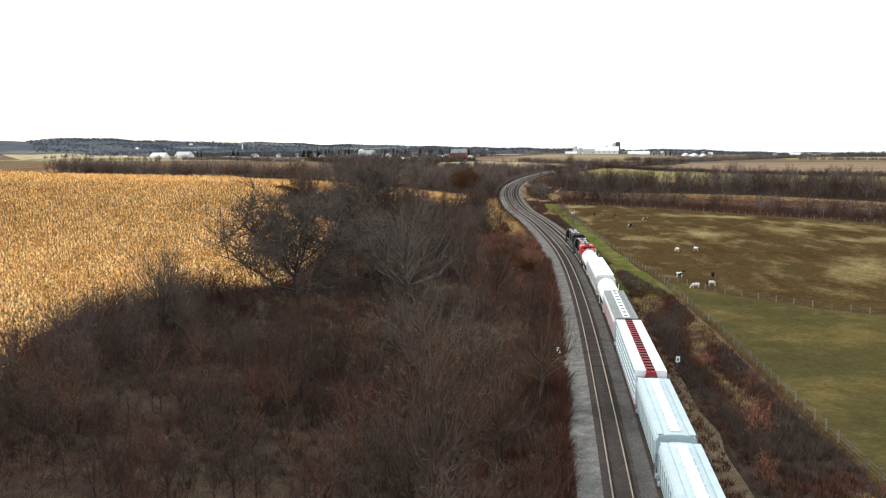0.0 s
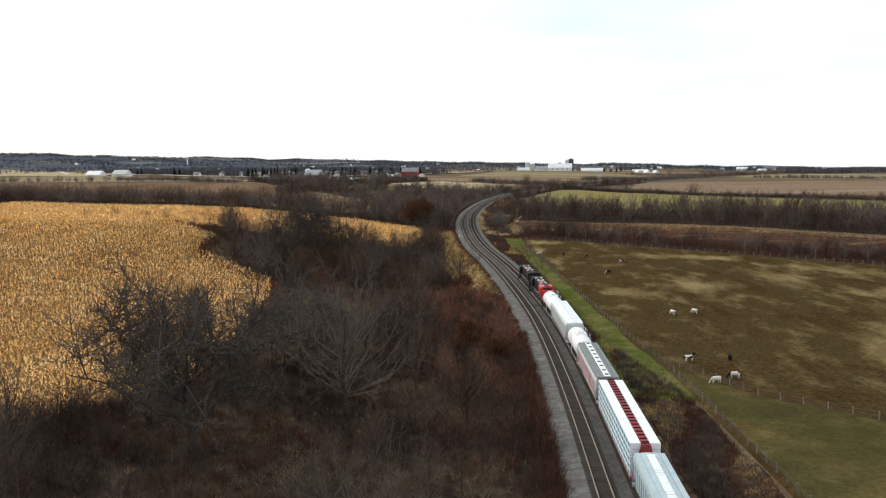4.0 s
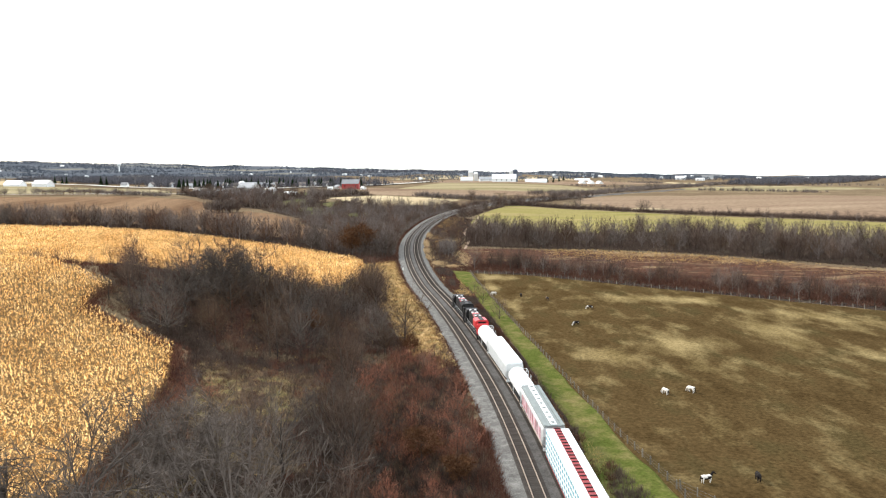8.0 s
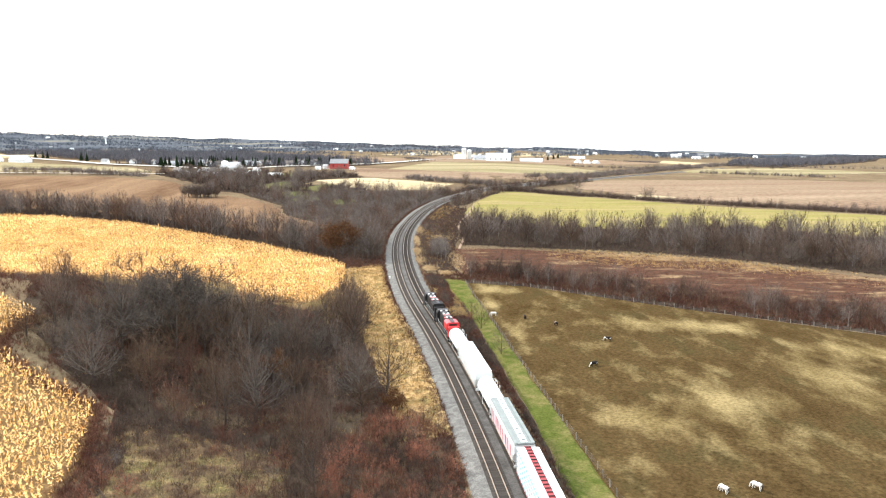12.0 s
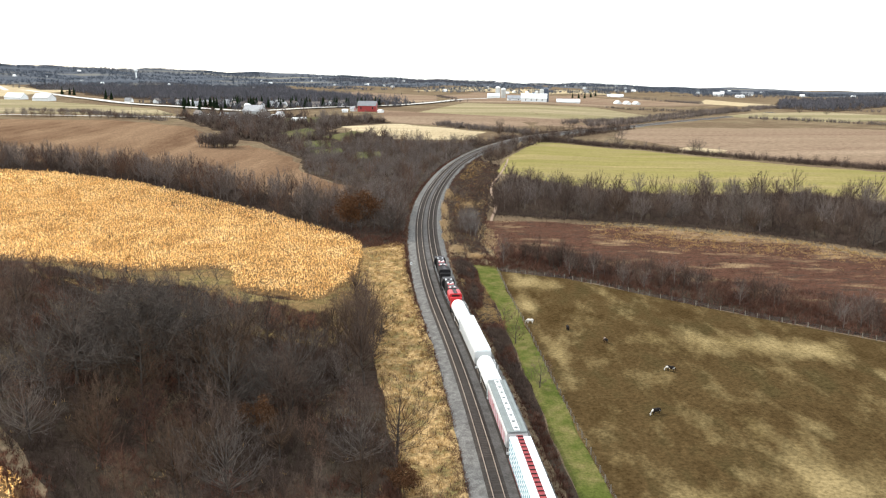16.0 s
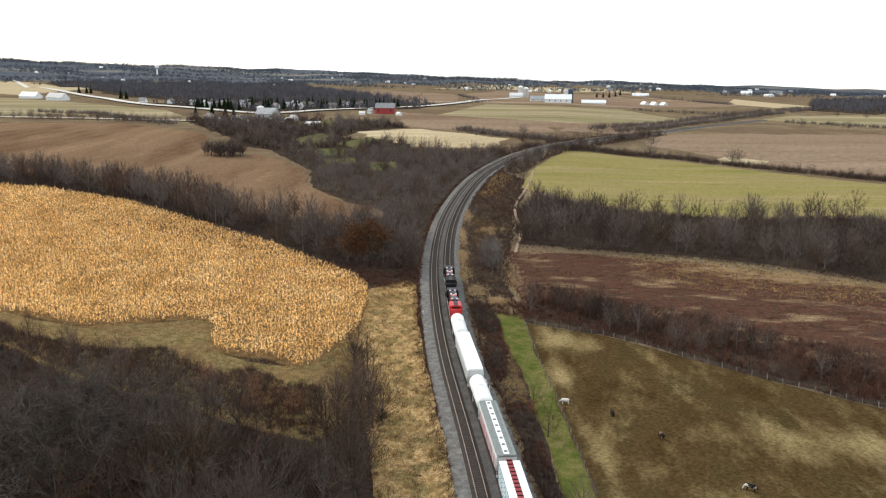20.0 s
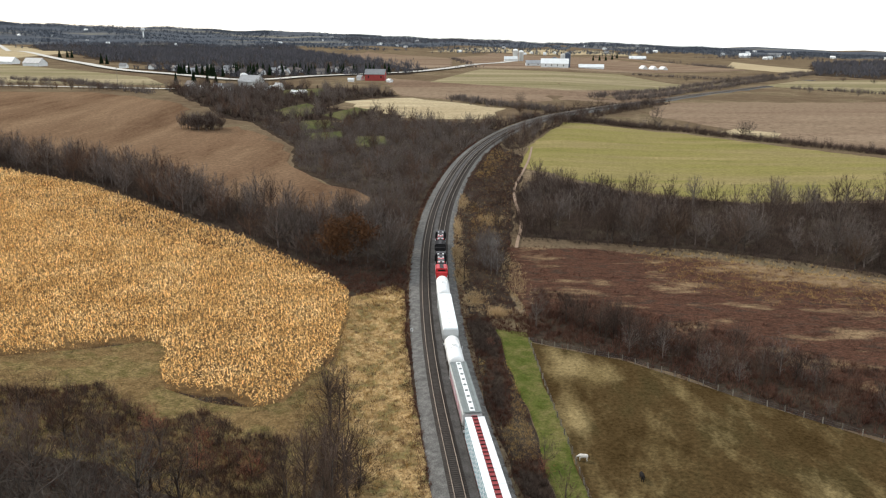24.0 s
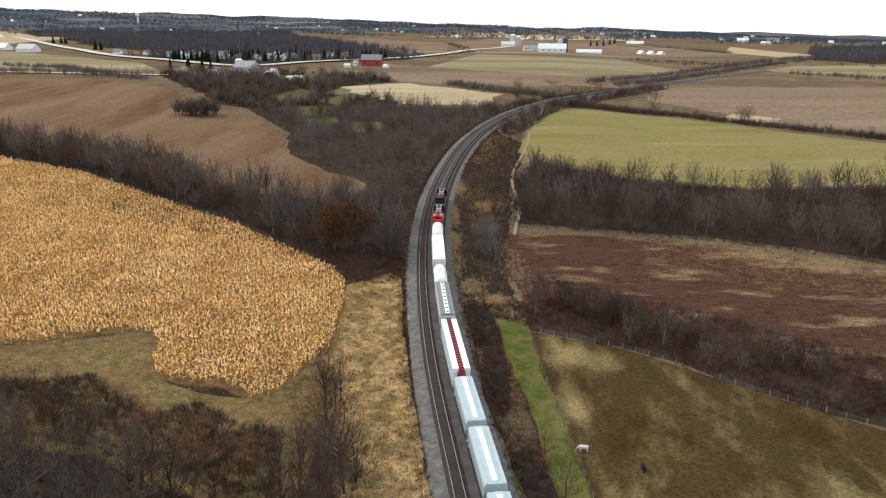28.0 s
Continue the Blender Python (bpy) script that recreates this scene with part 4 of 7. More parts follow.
def train_rows(middle, length):
    rows = []
    for k in range(0, 29):
        s = S_RED + 42.0 + 8.97 * k - middle
        a, b = s - length * 0.36, s + length * 0.36
        xa, ya, xb, yb = np.interp(a, RS, RX), np.interp(a, RS, RY), np.interp(b, RS, RX), np.interp(b, RS, RY)
        x, y = (xa + xb) / 2, (ya + yb) / 2
        rows.append((k, pose(x, y, gz(*(np.interp(s, RS, RX), np.interp(s, RS, RY))) + 0.60, 0, 0, math.degrees(math.atan2(yb - ya, xb - xa)) - 90)))
    return rows


# ---------- plants ----------
RNG = np.random.default_rng(7)


def inside(poly, x, y):
    x, y = np.asarray(x, float), np.asarray(y, float)
    hit = np.zeros(x.shape, bool)
    px, py = np.array(poly, float).T
    j = len(px) - 1
    for i in range(len(px)):
        cross = ((py[i] > y) != (py[j] > y)) & (x < (px[j] - px[i]) * (y - py[i]) / (py[j] - py[i] + 1e-12) + px[i])
        hit ^= cross
        j = i
    return hit


def scatter(poly, n, clear=()):
    """n random places within an outline, off the tracks and out of the clearings."""
    px, py = np.array(poly, float).T
    out = np.zeros((0, 2))
    for _ in range(60):
        c = np.stack([RNG.uniform(px.min(), px.max(), n * 3), RNG.uniform(py.min(), py.max(), n * 3)], -1)
        ok = inside(poly, c[:, 0], c[:, 1])
        d = off_track(c[:, 0], c[:, 1])
        ok &= (d < -5.0) | (d > 9.0)
        for q in clear:
            ok &= ~inside(q, c[:, 0], c[:, 1])
        out = np.concatenate([out, c[ok]])
        if len(out) >= n:
            break
    return out[:n]


def blades(name, at, per, height, spread, width, material, label, category, base=0.0, droop=0.0):
    """Tufts of tapering stems and twigs, joined into one stretch of growth."""
    n = len(at)
    z = ground_z(at[:, 0], at[:, 1])
    root = np.stack([at[:, 0], at[:, 1], z], -1)
    big = RNG.uniform(0.6, 1.3, n)
    a = RNG.uniform(0, 2 * np.pi, (n, per))
    rad = np.sqrt(RNG.uniform(0, 1, (n, per))) * spread * big[:, None]
    h = height * big[:, None] * RNG.uniform(0.5, 1.0, (n, per)) * np.sqrt(np.maximum(0.15, 1 - (rad / (spread * 1.35)) ** 2))
    tip = root[:, None] + np.stack([rad * np.cos(a), rad * np.sin(a), h - droop * rad], -1)
    foot = root[:, None] + np.stack([rad * np.cos(a) * 0.25, rad * np.sin(a) * 0.25, h * base * RNG.uniform(0, 1, (n, per)) - 0.05], -1)
    b = RNG.uniform(0, 2 * np.pi, (n, per))
    side = np.stack([np.cos(b), np.sin(b), 0 * b], -1) * width * RNG.uniform(0.5, 1.2, (n, per))[..., None] / 2
    verts = np.stack([foot - side, foot + side, tip], 2).reshape(-1, 3)
    ob = new(name, soup(name, verts, np.arange(len(verts)).reshape(-1, 3), material))
    return tagged(ob, label, category, kind="stuff")


def bare_tree(seed, height, crown, limbs, subs, twigs, fork=0.3, upright=0.5, twig_len=0.11, twig_w=0.045, stem=0.8, stout=1.0):
    """Meshes of a leafless tree: (trunk and limbs, branches and twigs)."""
    rng = np.random.default_rng(seed)
    heavy, light, tw = [], [], []

    def unit(v):
        return v / (np.linalg.norm(v) + 1e-9)

    def run(p, d, length, r, n, bend, store, lift=0.0):
        pts = [p]
        for k in range(n):
            d = unit(d + rng.normal(0, bend, 3) + np.array([0, 0, lift]))
            q = pts[-1] + d * length / n
            store.append((pts[-1], q, r * (1 - 0.75 * k / n), r * (1 - 0.75 * (k + 1) / n)))
            pts.append(q)
        return pts, d

    r0 = height * 0.022
    trunk, d = run(np.zeros(3), np.array([0, 0, 1.0]), height * stem, r0, 6, 0.06, heavy, 0.05)
    for i in range(limbs):
        t = fork + (1 - fork) * (i + 0.5) / limbs
        k = min(5, int(t * 6))
        p = trunk[k] + (trunk[k + 1] - trunk[k]) * (t * 6 - k)
        a = i * 2.4 + rng.uniform(-0.4, 0.4)
        out = np.array([math.cos(a), math.sin(a), upright + rng.uniform(-0.15, 0.35) + 0.5 * t])
        reach = crown * (1.05 - 0.55 * t) * rng.uniform(0.75, 1.1)
        pts, dd = run(p, unit(out), reach, r0 * 0.5 * (1.1 - 0.5 * t), 4, 0.16, heavy, 0.08)
        for j in range(subs):
            u = rng.uniform(0.25, 1.0)
            m = min(3, int(u * 4))
            q = pts[m] + (pts[m + 1] - pts[m]) * (u * 4 - m)
            sd = unit(unit(out) * 0.7 + rng.normal(0, 0.65, 3) + np.array([0, 0, 0.3]))
            sp, sdd = run(q, sd, reach * rng.uniform(0.3, 0.55), r0 * 0.16 * stout, 2, 0.2, light, 0.06)
            for _ in range(subs):
                v = rng.uniform(0.2, 1.0)
                m2 = min(1, int(v * 2))
                q2 = sp[m2] + (sp[m2 + 1] - sp[m2]) * (v * 2 - m2)
                s2, s2d = run(q2, unit(sdd * 0.6 + rng.normal(0, 0.7, 3) + np.array([0, 0, 0.2])), reach * rng.uniform(0.14, 0.28), r0 * 0.07 * stout, 1, 0.2, light)
                for _ in range(twigs):
                    e = s2[0] + (s2[1] - s2[0]) * rng.uniform(0.1, 1.0)
                    td = unit(s2d * 0.6 + rng.normal(0, 0.75, 3) + np.array([0, 0, 0.25])) * height * twig_len * rng.uniform(0.5, 1.1)
                    w = unit(np.cross(td, rng.normal(0, 1, 3))) * twig_w / 2
                    tw.append((e - w, e + w, e + td))

    def prisms(segs, sides):
        vs, fs = [], []
        for p, q, ra, rb in segs:
            d = unit(q - p)
            u = unit(np.cross(d, [0.31, 0.87, 0.37]))
            v = np.cross(d, u)
            o = len(vs)
            for c, r in ((p, ra), (q, rb)):
                for s in range(sides):
                    a = 2 * math.pi * s / sides
                    vs.append(c + r * (u * math.cos(a) + v * math.sin(a)))
            for s in range(sides):
                t = (s + 1) % sides
                fs += [(o + s, o + t, o + sides + t), (o + s, o + sides + t, o + sides + s)]
        return np.array(vs), np.array(fs)

    hv, hf = prisms(heavy, 6)
    lv, lf = prisms(light, 3)
    tv = np.array(tw).reshape(-1, 3)
    tf = np.arange(len(tv)).reshape(-1, 3) + len(lv)
    return (hv, hf), (np.concatenate([lv, tv]), np.concatenate([lf, tf]))


def fan_tree(seed, height, crown, branches, secs, twigs, w, low=0.2, squat=0.40, limb=0.008, sides=5):
    """Meshes of a leafless tree whose limbs rise and spread to fill an egg-shaped crown: (trunk), (branches and twigs)."""
    rng = np.random.default_rng(seed)
    tv, tf, cv, cf = [], [], [], []

    def unit(v):
        return v / (np.linalg.norm(v) + 1e-9)

    def strip(pts, width):
        d = unit(pts[-1] - pts[0])
        side = unit(np.cross(d, rng.normal(0, 1, 3)))
        o, n = len(cv), len(pts)
        for k, q in enumerate(pts[:-1]):
            half = side * width * (1 - 0.8 * k / (n - 1)) / 2
            cv.extend((q - half, q + half))
        cv.append(pts[-1])
        for k in range(n - 2):
            a = o + 2 * k
            cf.extend(((a, a + 1, a + 3), (a, a + 3, a + 2)))
        a = o + 2 * (n - 2)
        cf.append((a, a + 1, a + 2))

    r0, bole = height * 0.017, [np.zeros(3)]
    for k in range(4):
        bole.append(bole[-1] + np.array([*rng.normal(0, height * 0.008, 2), height * 0.17]))
    for k, q in enumerate(bole):
        for i in range(sides):
            a = 2 * math.pi * i / sides
            tv.append(q + r0 * (1.15 - 0.23 * k) * np.array([math.cos(a), math.sin(a), 0]))
    for k in range(4):
        for i in range(sides):
            a, b = k * sides + i, k * sides + (i + 1) % sides
            tf.extend(((a, b, b + sides), (a, b + sides, a + sides)))
    lumps = rng.uniform(0.8, 1.12, 7)
    for i in range(branches):
        a, up = i * 2.4 + rng.uniform(-0.5, 0.5), rng.uniform(-0.45, 1.0)
        flat = math.sqrt(1 - up * up) * crown * rng.uniform(0.45, 1.0) ** 0.5 * lumps[int(a * 7 / 6.284) % 7]
        tip = np.array([math.cos(a) * flat, math.sin(a) * flat, height * (1 - squat + squat * up * rng.uniform(0.75, 1.0))])
        z = min(0.66 * height, max(low * height, tip[2] * 0.62 - 0.35 * flat)) * rng.uniform(0.85, 1.0)
        root = bole[min(3, int(z / (height * 0.17)))] * np.array([1, 1, 0]) + np.array([0, 0, z])
        bend = (root + tip) / 2 + np.array([math.cos(a), math.sin(a), -0.5]) * flat * 0.13 + rng.normal(0, 0.02 * height, 3)
        strip([root, bend, tip], height * limb * rng.uniform(0.7, 1.2))
        path = [root, bend, tip]

        def at(t):
            return path[0] + (path[1] - path[0]) * t * 2 if t < 0.5 else path[1] + (path[2] - path[1]) * (t * 2 - 1)

        out = unit(tip - root)
        for _ in range(secs):
            q = at(rng.uniform(0.25, 0.97))
            d = unit(out * 0.75 + rng.normal(0, 0.5, 3) + np.array([0, 0, 0.35])) * height * rng.uniform(0.10, 0.2)
            strip([q, q + d], height * limb * 0.35)
            for _ in range(twigs):
                e = q + d * rng.uniform(0.15, 1.0)
                strip([e, e + unit(unit(d) * 0.8 + rng.normal(0, 0.55, 3) + np.array([0, 0, 0.3])) * height * rng.uniform(0.05, 0.11)], w)
        if not secs:
            for _ in range(twigs):
                e = at(rng.uniform(0.2, 1.0))
                strip([e, e + unit(out * 0.8 + rng.normal(0, 0.5, 3) + np.array([0, 0, 0.35])) * height * rng.uniform(0.07, 0.16)], w)
    return (np.array(tv), np.array(tf)), (np.array(cv), np.array(cf))


KINDS = {}


def kind_of_tree(key, twig, *a, **k):
    (hv, hf), (cv, cf) = bare_tree(*a, **k)
    KINDS[key] = (soup("trunk", hv, hf, "bark"), soup("crown", cv, cf, twig), a[1])


kind_of_tree("oak1", "twig_oak", 11, 18, 15.5, 18, 8, 8, fork=0.22, upright=0.34, stem=0.48, twig_w=0.075, twig_len=0.12, stout=1.7)


def kind_of_fan(key, twig, *a, **k):
    (hv, hf), (cv, cf) = fan_tree(*a, **k)
    KINDS[key] = (soup("trunk", hv, hf, "bark"), soup("crown", cv, cf, twig), a[1])


kind_of_fan("oak2", "twig_oak", 12, 16, 9.5, 46, 6, 6, 0.055, low=0.16, squat=0.46, limb=0.012)
kind_of_fan("round1", "twig_brown", 13, 12, 5.2, 48, 5, 5, 0.045, low=0.08, squat=0.5)
kind_of_fan("tall1", "twig_grey", 14, 14, 4.0, 40, 4, 5, 0.045, limb=0.015)
kind_of_fan("tall2", "twig_grey", 15, 13, 3.4, 34, 4, 5, 0.045, limb=0.010)
kind_of_fan("tall3", "twig_brown", 16, 14, 4.8, 40, 4, 5, 0.045, limb=0.015)
kind_of_fan("small1", "twig_brown", 17, 7, 3.0, 36, 4, 4, 0.04, low=0.04, squat=0.5)
kind_of_fan("small2", "twig_grey", 18, 6.5, 2.8, 36, 4, 4, 0.04, low=0.04, squat=0.5)
kind_of_fan("red1", "twig_red", 19, 6, 3.0, 44, 4, 4, 0.04, low=0.0, squat=0.55, limb=0.006)
kind_of_fan("red2", "twig_red", 20, 5.5, 2.8, 44, 4, 4, 0.04, low=0.0, squat=0.55, limb=0.006)

TREE_LABEL = {"oak": "large spreading bare oak with grey-brown branches", "round": "bare round-crowned tree with brown twigs", "tall": "tall bare grey-brown deciduous tree",
              "small": "small bare tree with fine grey-brown twigs", "red": "reddish-brown bare shrub with dense twigs"}


def tree(key, x, y, height, turn=0.0, group="", label=""):
    stem = key.rstrip("123")
    trunk, crown, h = KINDS[key]
    e = thing("shrub" if stem == "red" else "tree", x, y, gz(x, y) - 0.1, turn, label=label or TREE_LABEL[stem], category="shrub" if stem == "red" else "tree", group=group)
    s = height / h
    e.scale = (s, s, s)
    for name, me in (("trunk", trunk), ("crown", crown)):
        ob = new(name, me)
        ob.parent = e
    return e


def grove(poly, n, keys, lo, hi, group, clear=()):
    for x, y in scatter(poly, n, clear):
        tree(keys[int(RNG.integers(len(keys)))], float(x), float(y), float(RNG.uniform(lo, hi)), float(RNG.uniform(-0, 335.6)), group)


WOOD = [(2.5, -190), (2, -107), (4.5, -40), (3, 20), (-6, 40), (-20, 75), (-23, 86), (-30, 89), (-40, 96), (-50, 98), (-62, 99), (-75, 103), (-92, 112), (-94, 100), (-80, 72), (-76, 50), (-50, 28),
        (-42, -12), (-41, -50), (-53, -65), (-63, -79), (-67, -92), (-65, -106), (-60, -122), (-62, -150), (-78, -190)]
BAY_BRUSH = [(-22, 88), (-30, 91), (-40, 98), (-50, 100), (-62, 101), (-75, 105), (-92, 114), (-101.5, 126.9), (-94.2, 125.6), (-84, 118), (-72, 117), (-66, 119), (-60, 124), (-52, 117), (-46, 113), (-40.5, 118), (-31, 111), (-25, 111)]
CLEARING = [(-43.5, -46), (-36, -40), (-27, -26), (-21, -6), (-20, 10), (-30, 16), (-38, 22), (-48, 24), (-45.5, 0), (-45, -20)]
CORN_LANE = [(-305.5, 127.5), (-200, 114), (-135, 95), (-100, 82), (-84, 70), (-90, 104), (-103.2, 128.6), (-127, 140.5), (-189, 170.1), (-314.4, 189.5)]
BRUSH_TIP = [(-40.8, 201.9), (-26.4, 182), (-16.7, 177.4), (-10.3, 180.2), (-10.2, 205.7), (-25.2, 207.6)]
LINE_RIGHT = [(25.9, 398.2), (34.8, 423.4), (47.1, 458.6), (66.6, 497.9), (89.1, 531.7), (125.3, 577.4), (168.6, 633.3), (179.1, 631.3), (139.7, 579.4), (105.5, 534.9), (80.5, 501), (57.8, 456.5), (45.8, 416.9), (36.9, 392.4)]
GRASS_BAY = [(-18.9, 129.5), (-22.8, 139), (-25.3, 131.4), (-28.4, 122.5), (-32.2, 119.2), (-37.6, 123), (-42.1, 123.2), (-49.6, 124), (-53.2, 132.9), (-54.4, 140), (-58.6, 143.5), (-65.2, 143), (-73, 136.1), (-79.9, 130.2), (-101.3, 136.3), (-103.2, 128.6), (-92, 112), (-75, 104), (-62, 100), (-50, 99), (-40, 97), (-30, 90), (-23, 88), (-19, 96), (-18, 112)]
CORN_BUSHES = [(-62, -142), (-67, -104), (-66, -86), (-54, -70), (-46, -80), (-48, -112), (-46, -138)]
GLADE = [(-60, -190), (-12, -190), (-10, -122), (-30, -110), (-50, -112), (-57, -126)]
OAK_SHADE = [(-56, -88), (-40, -104), (-22, -98), (-10, -78), (-14, -46), (-36, -46), (-44, -58)]
RED_BANK = [(4.5, -62), (5.5, -20), (3.5, 24), (-8, 30), (-16, 12), (-12, -30), (-8, -62)]
LEFT_LINE = [(-367.2, 384.6), (-308.3, 369.9), (-180.7, 324.3), (-133, 293), (-89.4, 253), (-57.7, 225.1), (-27.3, 193), (-11.7, 197.6), (-13.4, 239.8), (-38.2, 250.2), (-62.8, 261.5), (-96.1, 287.3), (-139.2, 324.8), (-189, 359.6), (-303.8, 402), (-361.9, 413.6)]
BANK_WOOD = [(-8.8, 194.8), (-10.5, 249.9), (-3.8, 313.5), (7.4, 372.8), (22, 429.1), (30.8, 458.4), (9, 495), (-26.8, 504.2), (-85.7, 494.3), (-114.1, 484.4), (-77.2, 404.1), (-65.3, 341.2), (-24.7, 277.2), (-21, 250.5), (-15.5, 208.6)]
LAWNS = [[(-90.2, 494.2), (-73.8, 499.8), (-65.5, 469), (-82, 460)], [(-76.7, 442.8), (-60.2, 451.2), (-55, 430.2), (-71.5, 419.7)], [(-47.6, 430.3), (-33, 430.5), (-31.4, 405.7), (-46.2, 396.7)]]
RIGHT_WOOD = [(23.1, 230.8), (53.5, 227.5), (82, 218.8), (115.4, 197.6), (171.3, 148.8), (250, 88), (291.7, 126.4), (164.6, 279.2), (112.2, 276.6), (70.2, 298), (39.5, 324.6), (26.5, 284.3)]
FENCE_BRUSH = [(17.8, 153.2), (35.8, 141.2), (51.8, 125.9), (70, 110.3), (112, 80), (182, 22), (196, 36), (120, 96), (80, 124), (59.6, 140), (39.6, 154.6), (19.6, 171)]
BESIDE_TRAIN = [(17, -170), (17.5, -107), (19, -60), (19, -14), (18, 10), (16.5, 34), (14.8, 58), (11.6, 92), (8.2, 121), (5.9, 147.5), (4.9, 165.3), (9.3, 165.4), (11.2, 156.1), (12.3, 141),
                (14.3, 122), (16.3, 72), (18.3, 12), (19.2, -18), (26.5, -62), (26.5, -170)]
TRAIL_SIDE = [(5.9, 163.5), (9.8, 163.5), (15.7, 172.8), (19.3, 222), (23.7, 275.3), (31.9, 324.4), (37.1, 371.7), (27.7, 406.9), (20.5, 382.8), (11.3, 329.6), (5.7, 275.7), (3.8, 222)]
HEDGE = [(75.2, 506.2), (141, 481.4), (223.6, 390.4), (285.1, 332.6), (497.3, 172.1), (504.6, 180.9), (294.3, 343.7), (232, 397.8), (146.3, 489.5), (83.7, 519.9), (52.5, 525.3), (48.5, 512.2)]
SUN_SIDE = [(-9, 52), (-14, 60), (-14, 86), (-22, 86), (-23, 78), (-14, 50)]
ROW_FRONT = [(23.1, 227.2), (53.5, 223.9), (82.1, 215), (115.5, 193.8), (171.4, 144.9), (250, 84), (256, 94), (121.1, 203.2), (85.8, 225.3), (54.3, 233.9), (24, 236.1)]
LINESIDE = [(30.6, 461.9), (52.4, 506.3), (78.9, 537), (112, 577.7), (154.2, 629.7), (144.7, 627), (101.7, 581.1), (69.4, 548.6), (40.7, 513.2), (18.2, 488.3)]

def far_kind(key, *a, **k):
    (hv, hf), (cv, cf) = fan_tree(*a, **k, sides=3)
    KINDS[key] = (np.concatenate([hv, cv]), np.concatenate([hf, cf + len(hv)]), a[1])


far_kind("far1", 41, 12, 4.2, 30, 3, 4, 0.06)
far_kind("far2", 42, 12, 3.6, 28, 3, 4, 0.06)
far_kind("far3", 43, 11, 4.8, 32, 3, 4, 0.06, low=0.1)
far_kind("dim1", 44, 12, 4.0, 30, 0, 14, 0.075)
far_kind("dim2", 45, 12, 3.4, 28, 0, 14, 0.075)
far_kind("dim3", 46, 11, 4.8, 32, 0, 14, 0.075, low=0.1)
DEEP = ("tree_dark", "brush_red", "tree_dark", "tree_rust", "brush_grey")
VALLEY = ("tree_grey", "tree_grey", "brush_grey", "tree_grey", "tree_rust")
MIXED = ("brush_grey", "tree_grey", "tree_dark", "brush_grey", "tree_grey", "tree_dark", "tree_rust")


def woods(name, at, lo, hi, material, label, kind="far"):
    """Many bare trees joined into one stretch of woods, each tree of one tone."""
    vs, fs, ms, o = [], [], [], 0
    for x, y in at:
        v, f, h = KINDS[kind + "%d" % RNG.integers(1, 4)]
        ms.append(np.full(len(f), 0 if isinstance(material, str) else RNG.integers(len(material))))
        a, s = RNG.uniform(0, 6.28), RNG.uniform(lo, hi) / h
        c, q = math.cos(a) * s, math.sin(a) * s
        m = np.array([[c, q, 0], [-q, c, 0], [0, 0, s]])
        vs.append(v @ m + np.array([x, y, gz(x, y) - 0.1]))
        fs.append(f + o)
        o += len(v)
    return tagged(new(name, soup(name, np.concatenate(vs), np.concatenate(fs), material, np.concatenate(ms))), label, "woods", kind="stuff")


grove(WOOD, 78, ["tall1", "tall2", "tall3", "oak2", "round1"], 8, 14, "trees of the wood", (CLEARING, GLADE, RED_BANK, OAK_SHADE))
grove([(-62, 50), (-22, 52), (-19, 80), (-38, 88), (-60, 92)], 16, ["tall1", "tall3", "oak2", "round1"], 12, 15.5, "trees of the wood")
grove(WOOD, 18, ["small1", "small2"], 4, 7, "trees of the wood", (CLEARING, RED_BANK))
young = scatter(WOOD, 470, (CLEARING, RED_BANK, OAK_SHADE))
woods("young_trees", young[young[:, 1] < -20], 3.5, 8, DEEP, "crowded young bare trees of the wood")
woods("young_trees", young[young[:, 1] >= -20], 4, 8.5, DEEP, "crowded young bare trees of the wood")
blades("dry_grass", scatter(WOOD, 500, (CLEARING, GLADE, GRASS_BAY)), 7, 1.1, 0.8, 0.08, "grass_dry", "tufts of pale dry grass in the wood", "grass", 0.0)
woods("bay_trees", scatter(BAY_BRUSH, 46), 3, 5.5, DEEP, "small bare trees of the grassy bay")
woods("young_trees", scatter(SUN_SIDE, 22), 5, 9, MIXED, "crowded young bare trees beside the verge")
woods("young_trees", scatter(CORN_BUSHES, 100), 4.5, 8, "brush_grey", "thicket of young bare trees beside the corn")
grove(RED_BANK, 84, ["red1", "red2", "small1", "red1", "small2"], 2.5, 5.5, "shrubs of the bank")
for x, y, h, k, turn in ((-37, -81, 21, "oak1", 30), (-21, -68, 20, "oak2", 80), (-56, -90, 12.5, "oak2", 200), (-53, -96, 11, "oak2", 20), (-31, -49, 14, "oak1", 300), (-22, -36, 13, "oak2", 130), (-16, -30, 12, "oak2", 60),
                         (-60, 58, 18, "oak2", 10), (-51, 64, 19, "oak1", 140), (-44, 70, 16, "oak2", 250), (-38, 74, 14, "oak2", 40)):
    tree(k, x, y, h, turn, "trees of the wood", "great spreading bare oak at the corn field's edge" if h > 20 else "")
for x, y, h in ((-27, -112, 9), (-44, -107, 8), (-36, -104, 7.5), (-18, -104, 8), (-9, -92, 7)):
    tree("tall2", x, y, h, x * 17, "trees of the wood", "thin pale-barked bare tree in the thicket")
tree("round1", -6.5, 42, 14, 0, "trees of the wood", "round-crowned bare tree beside the dry grass verge")
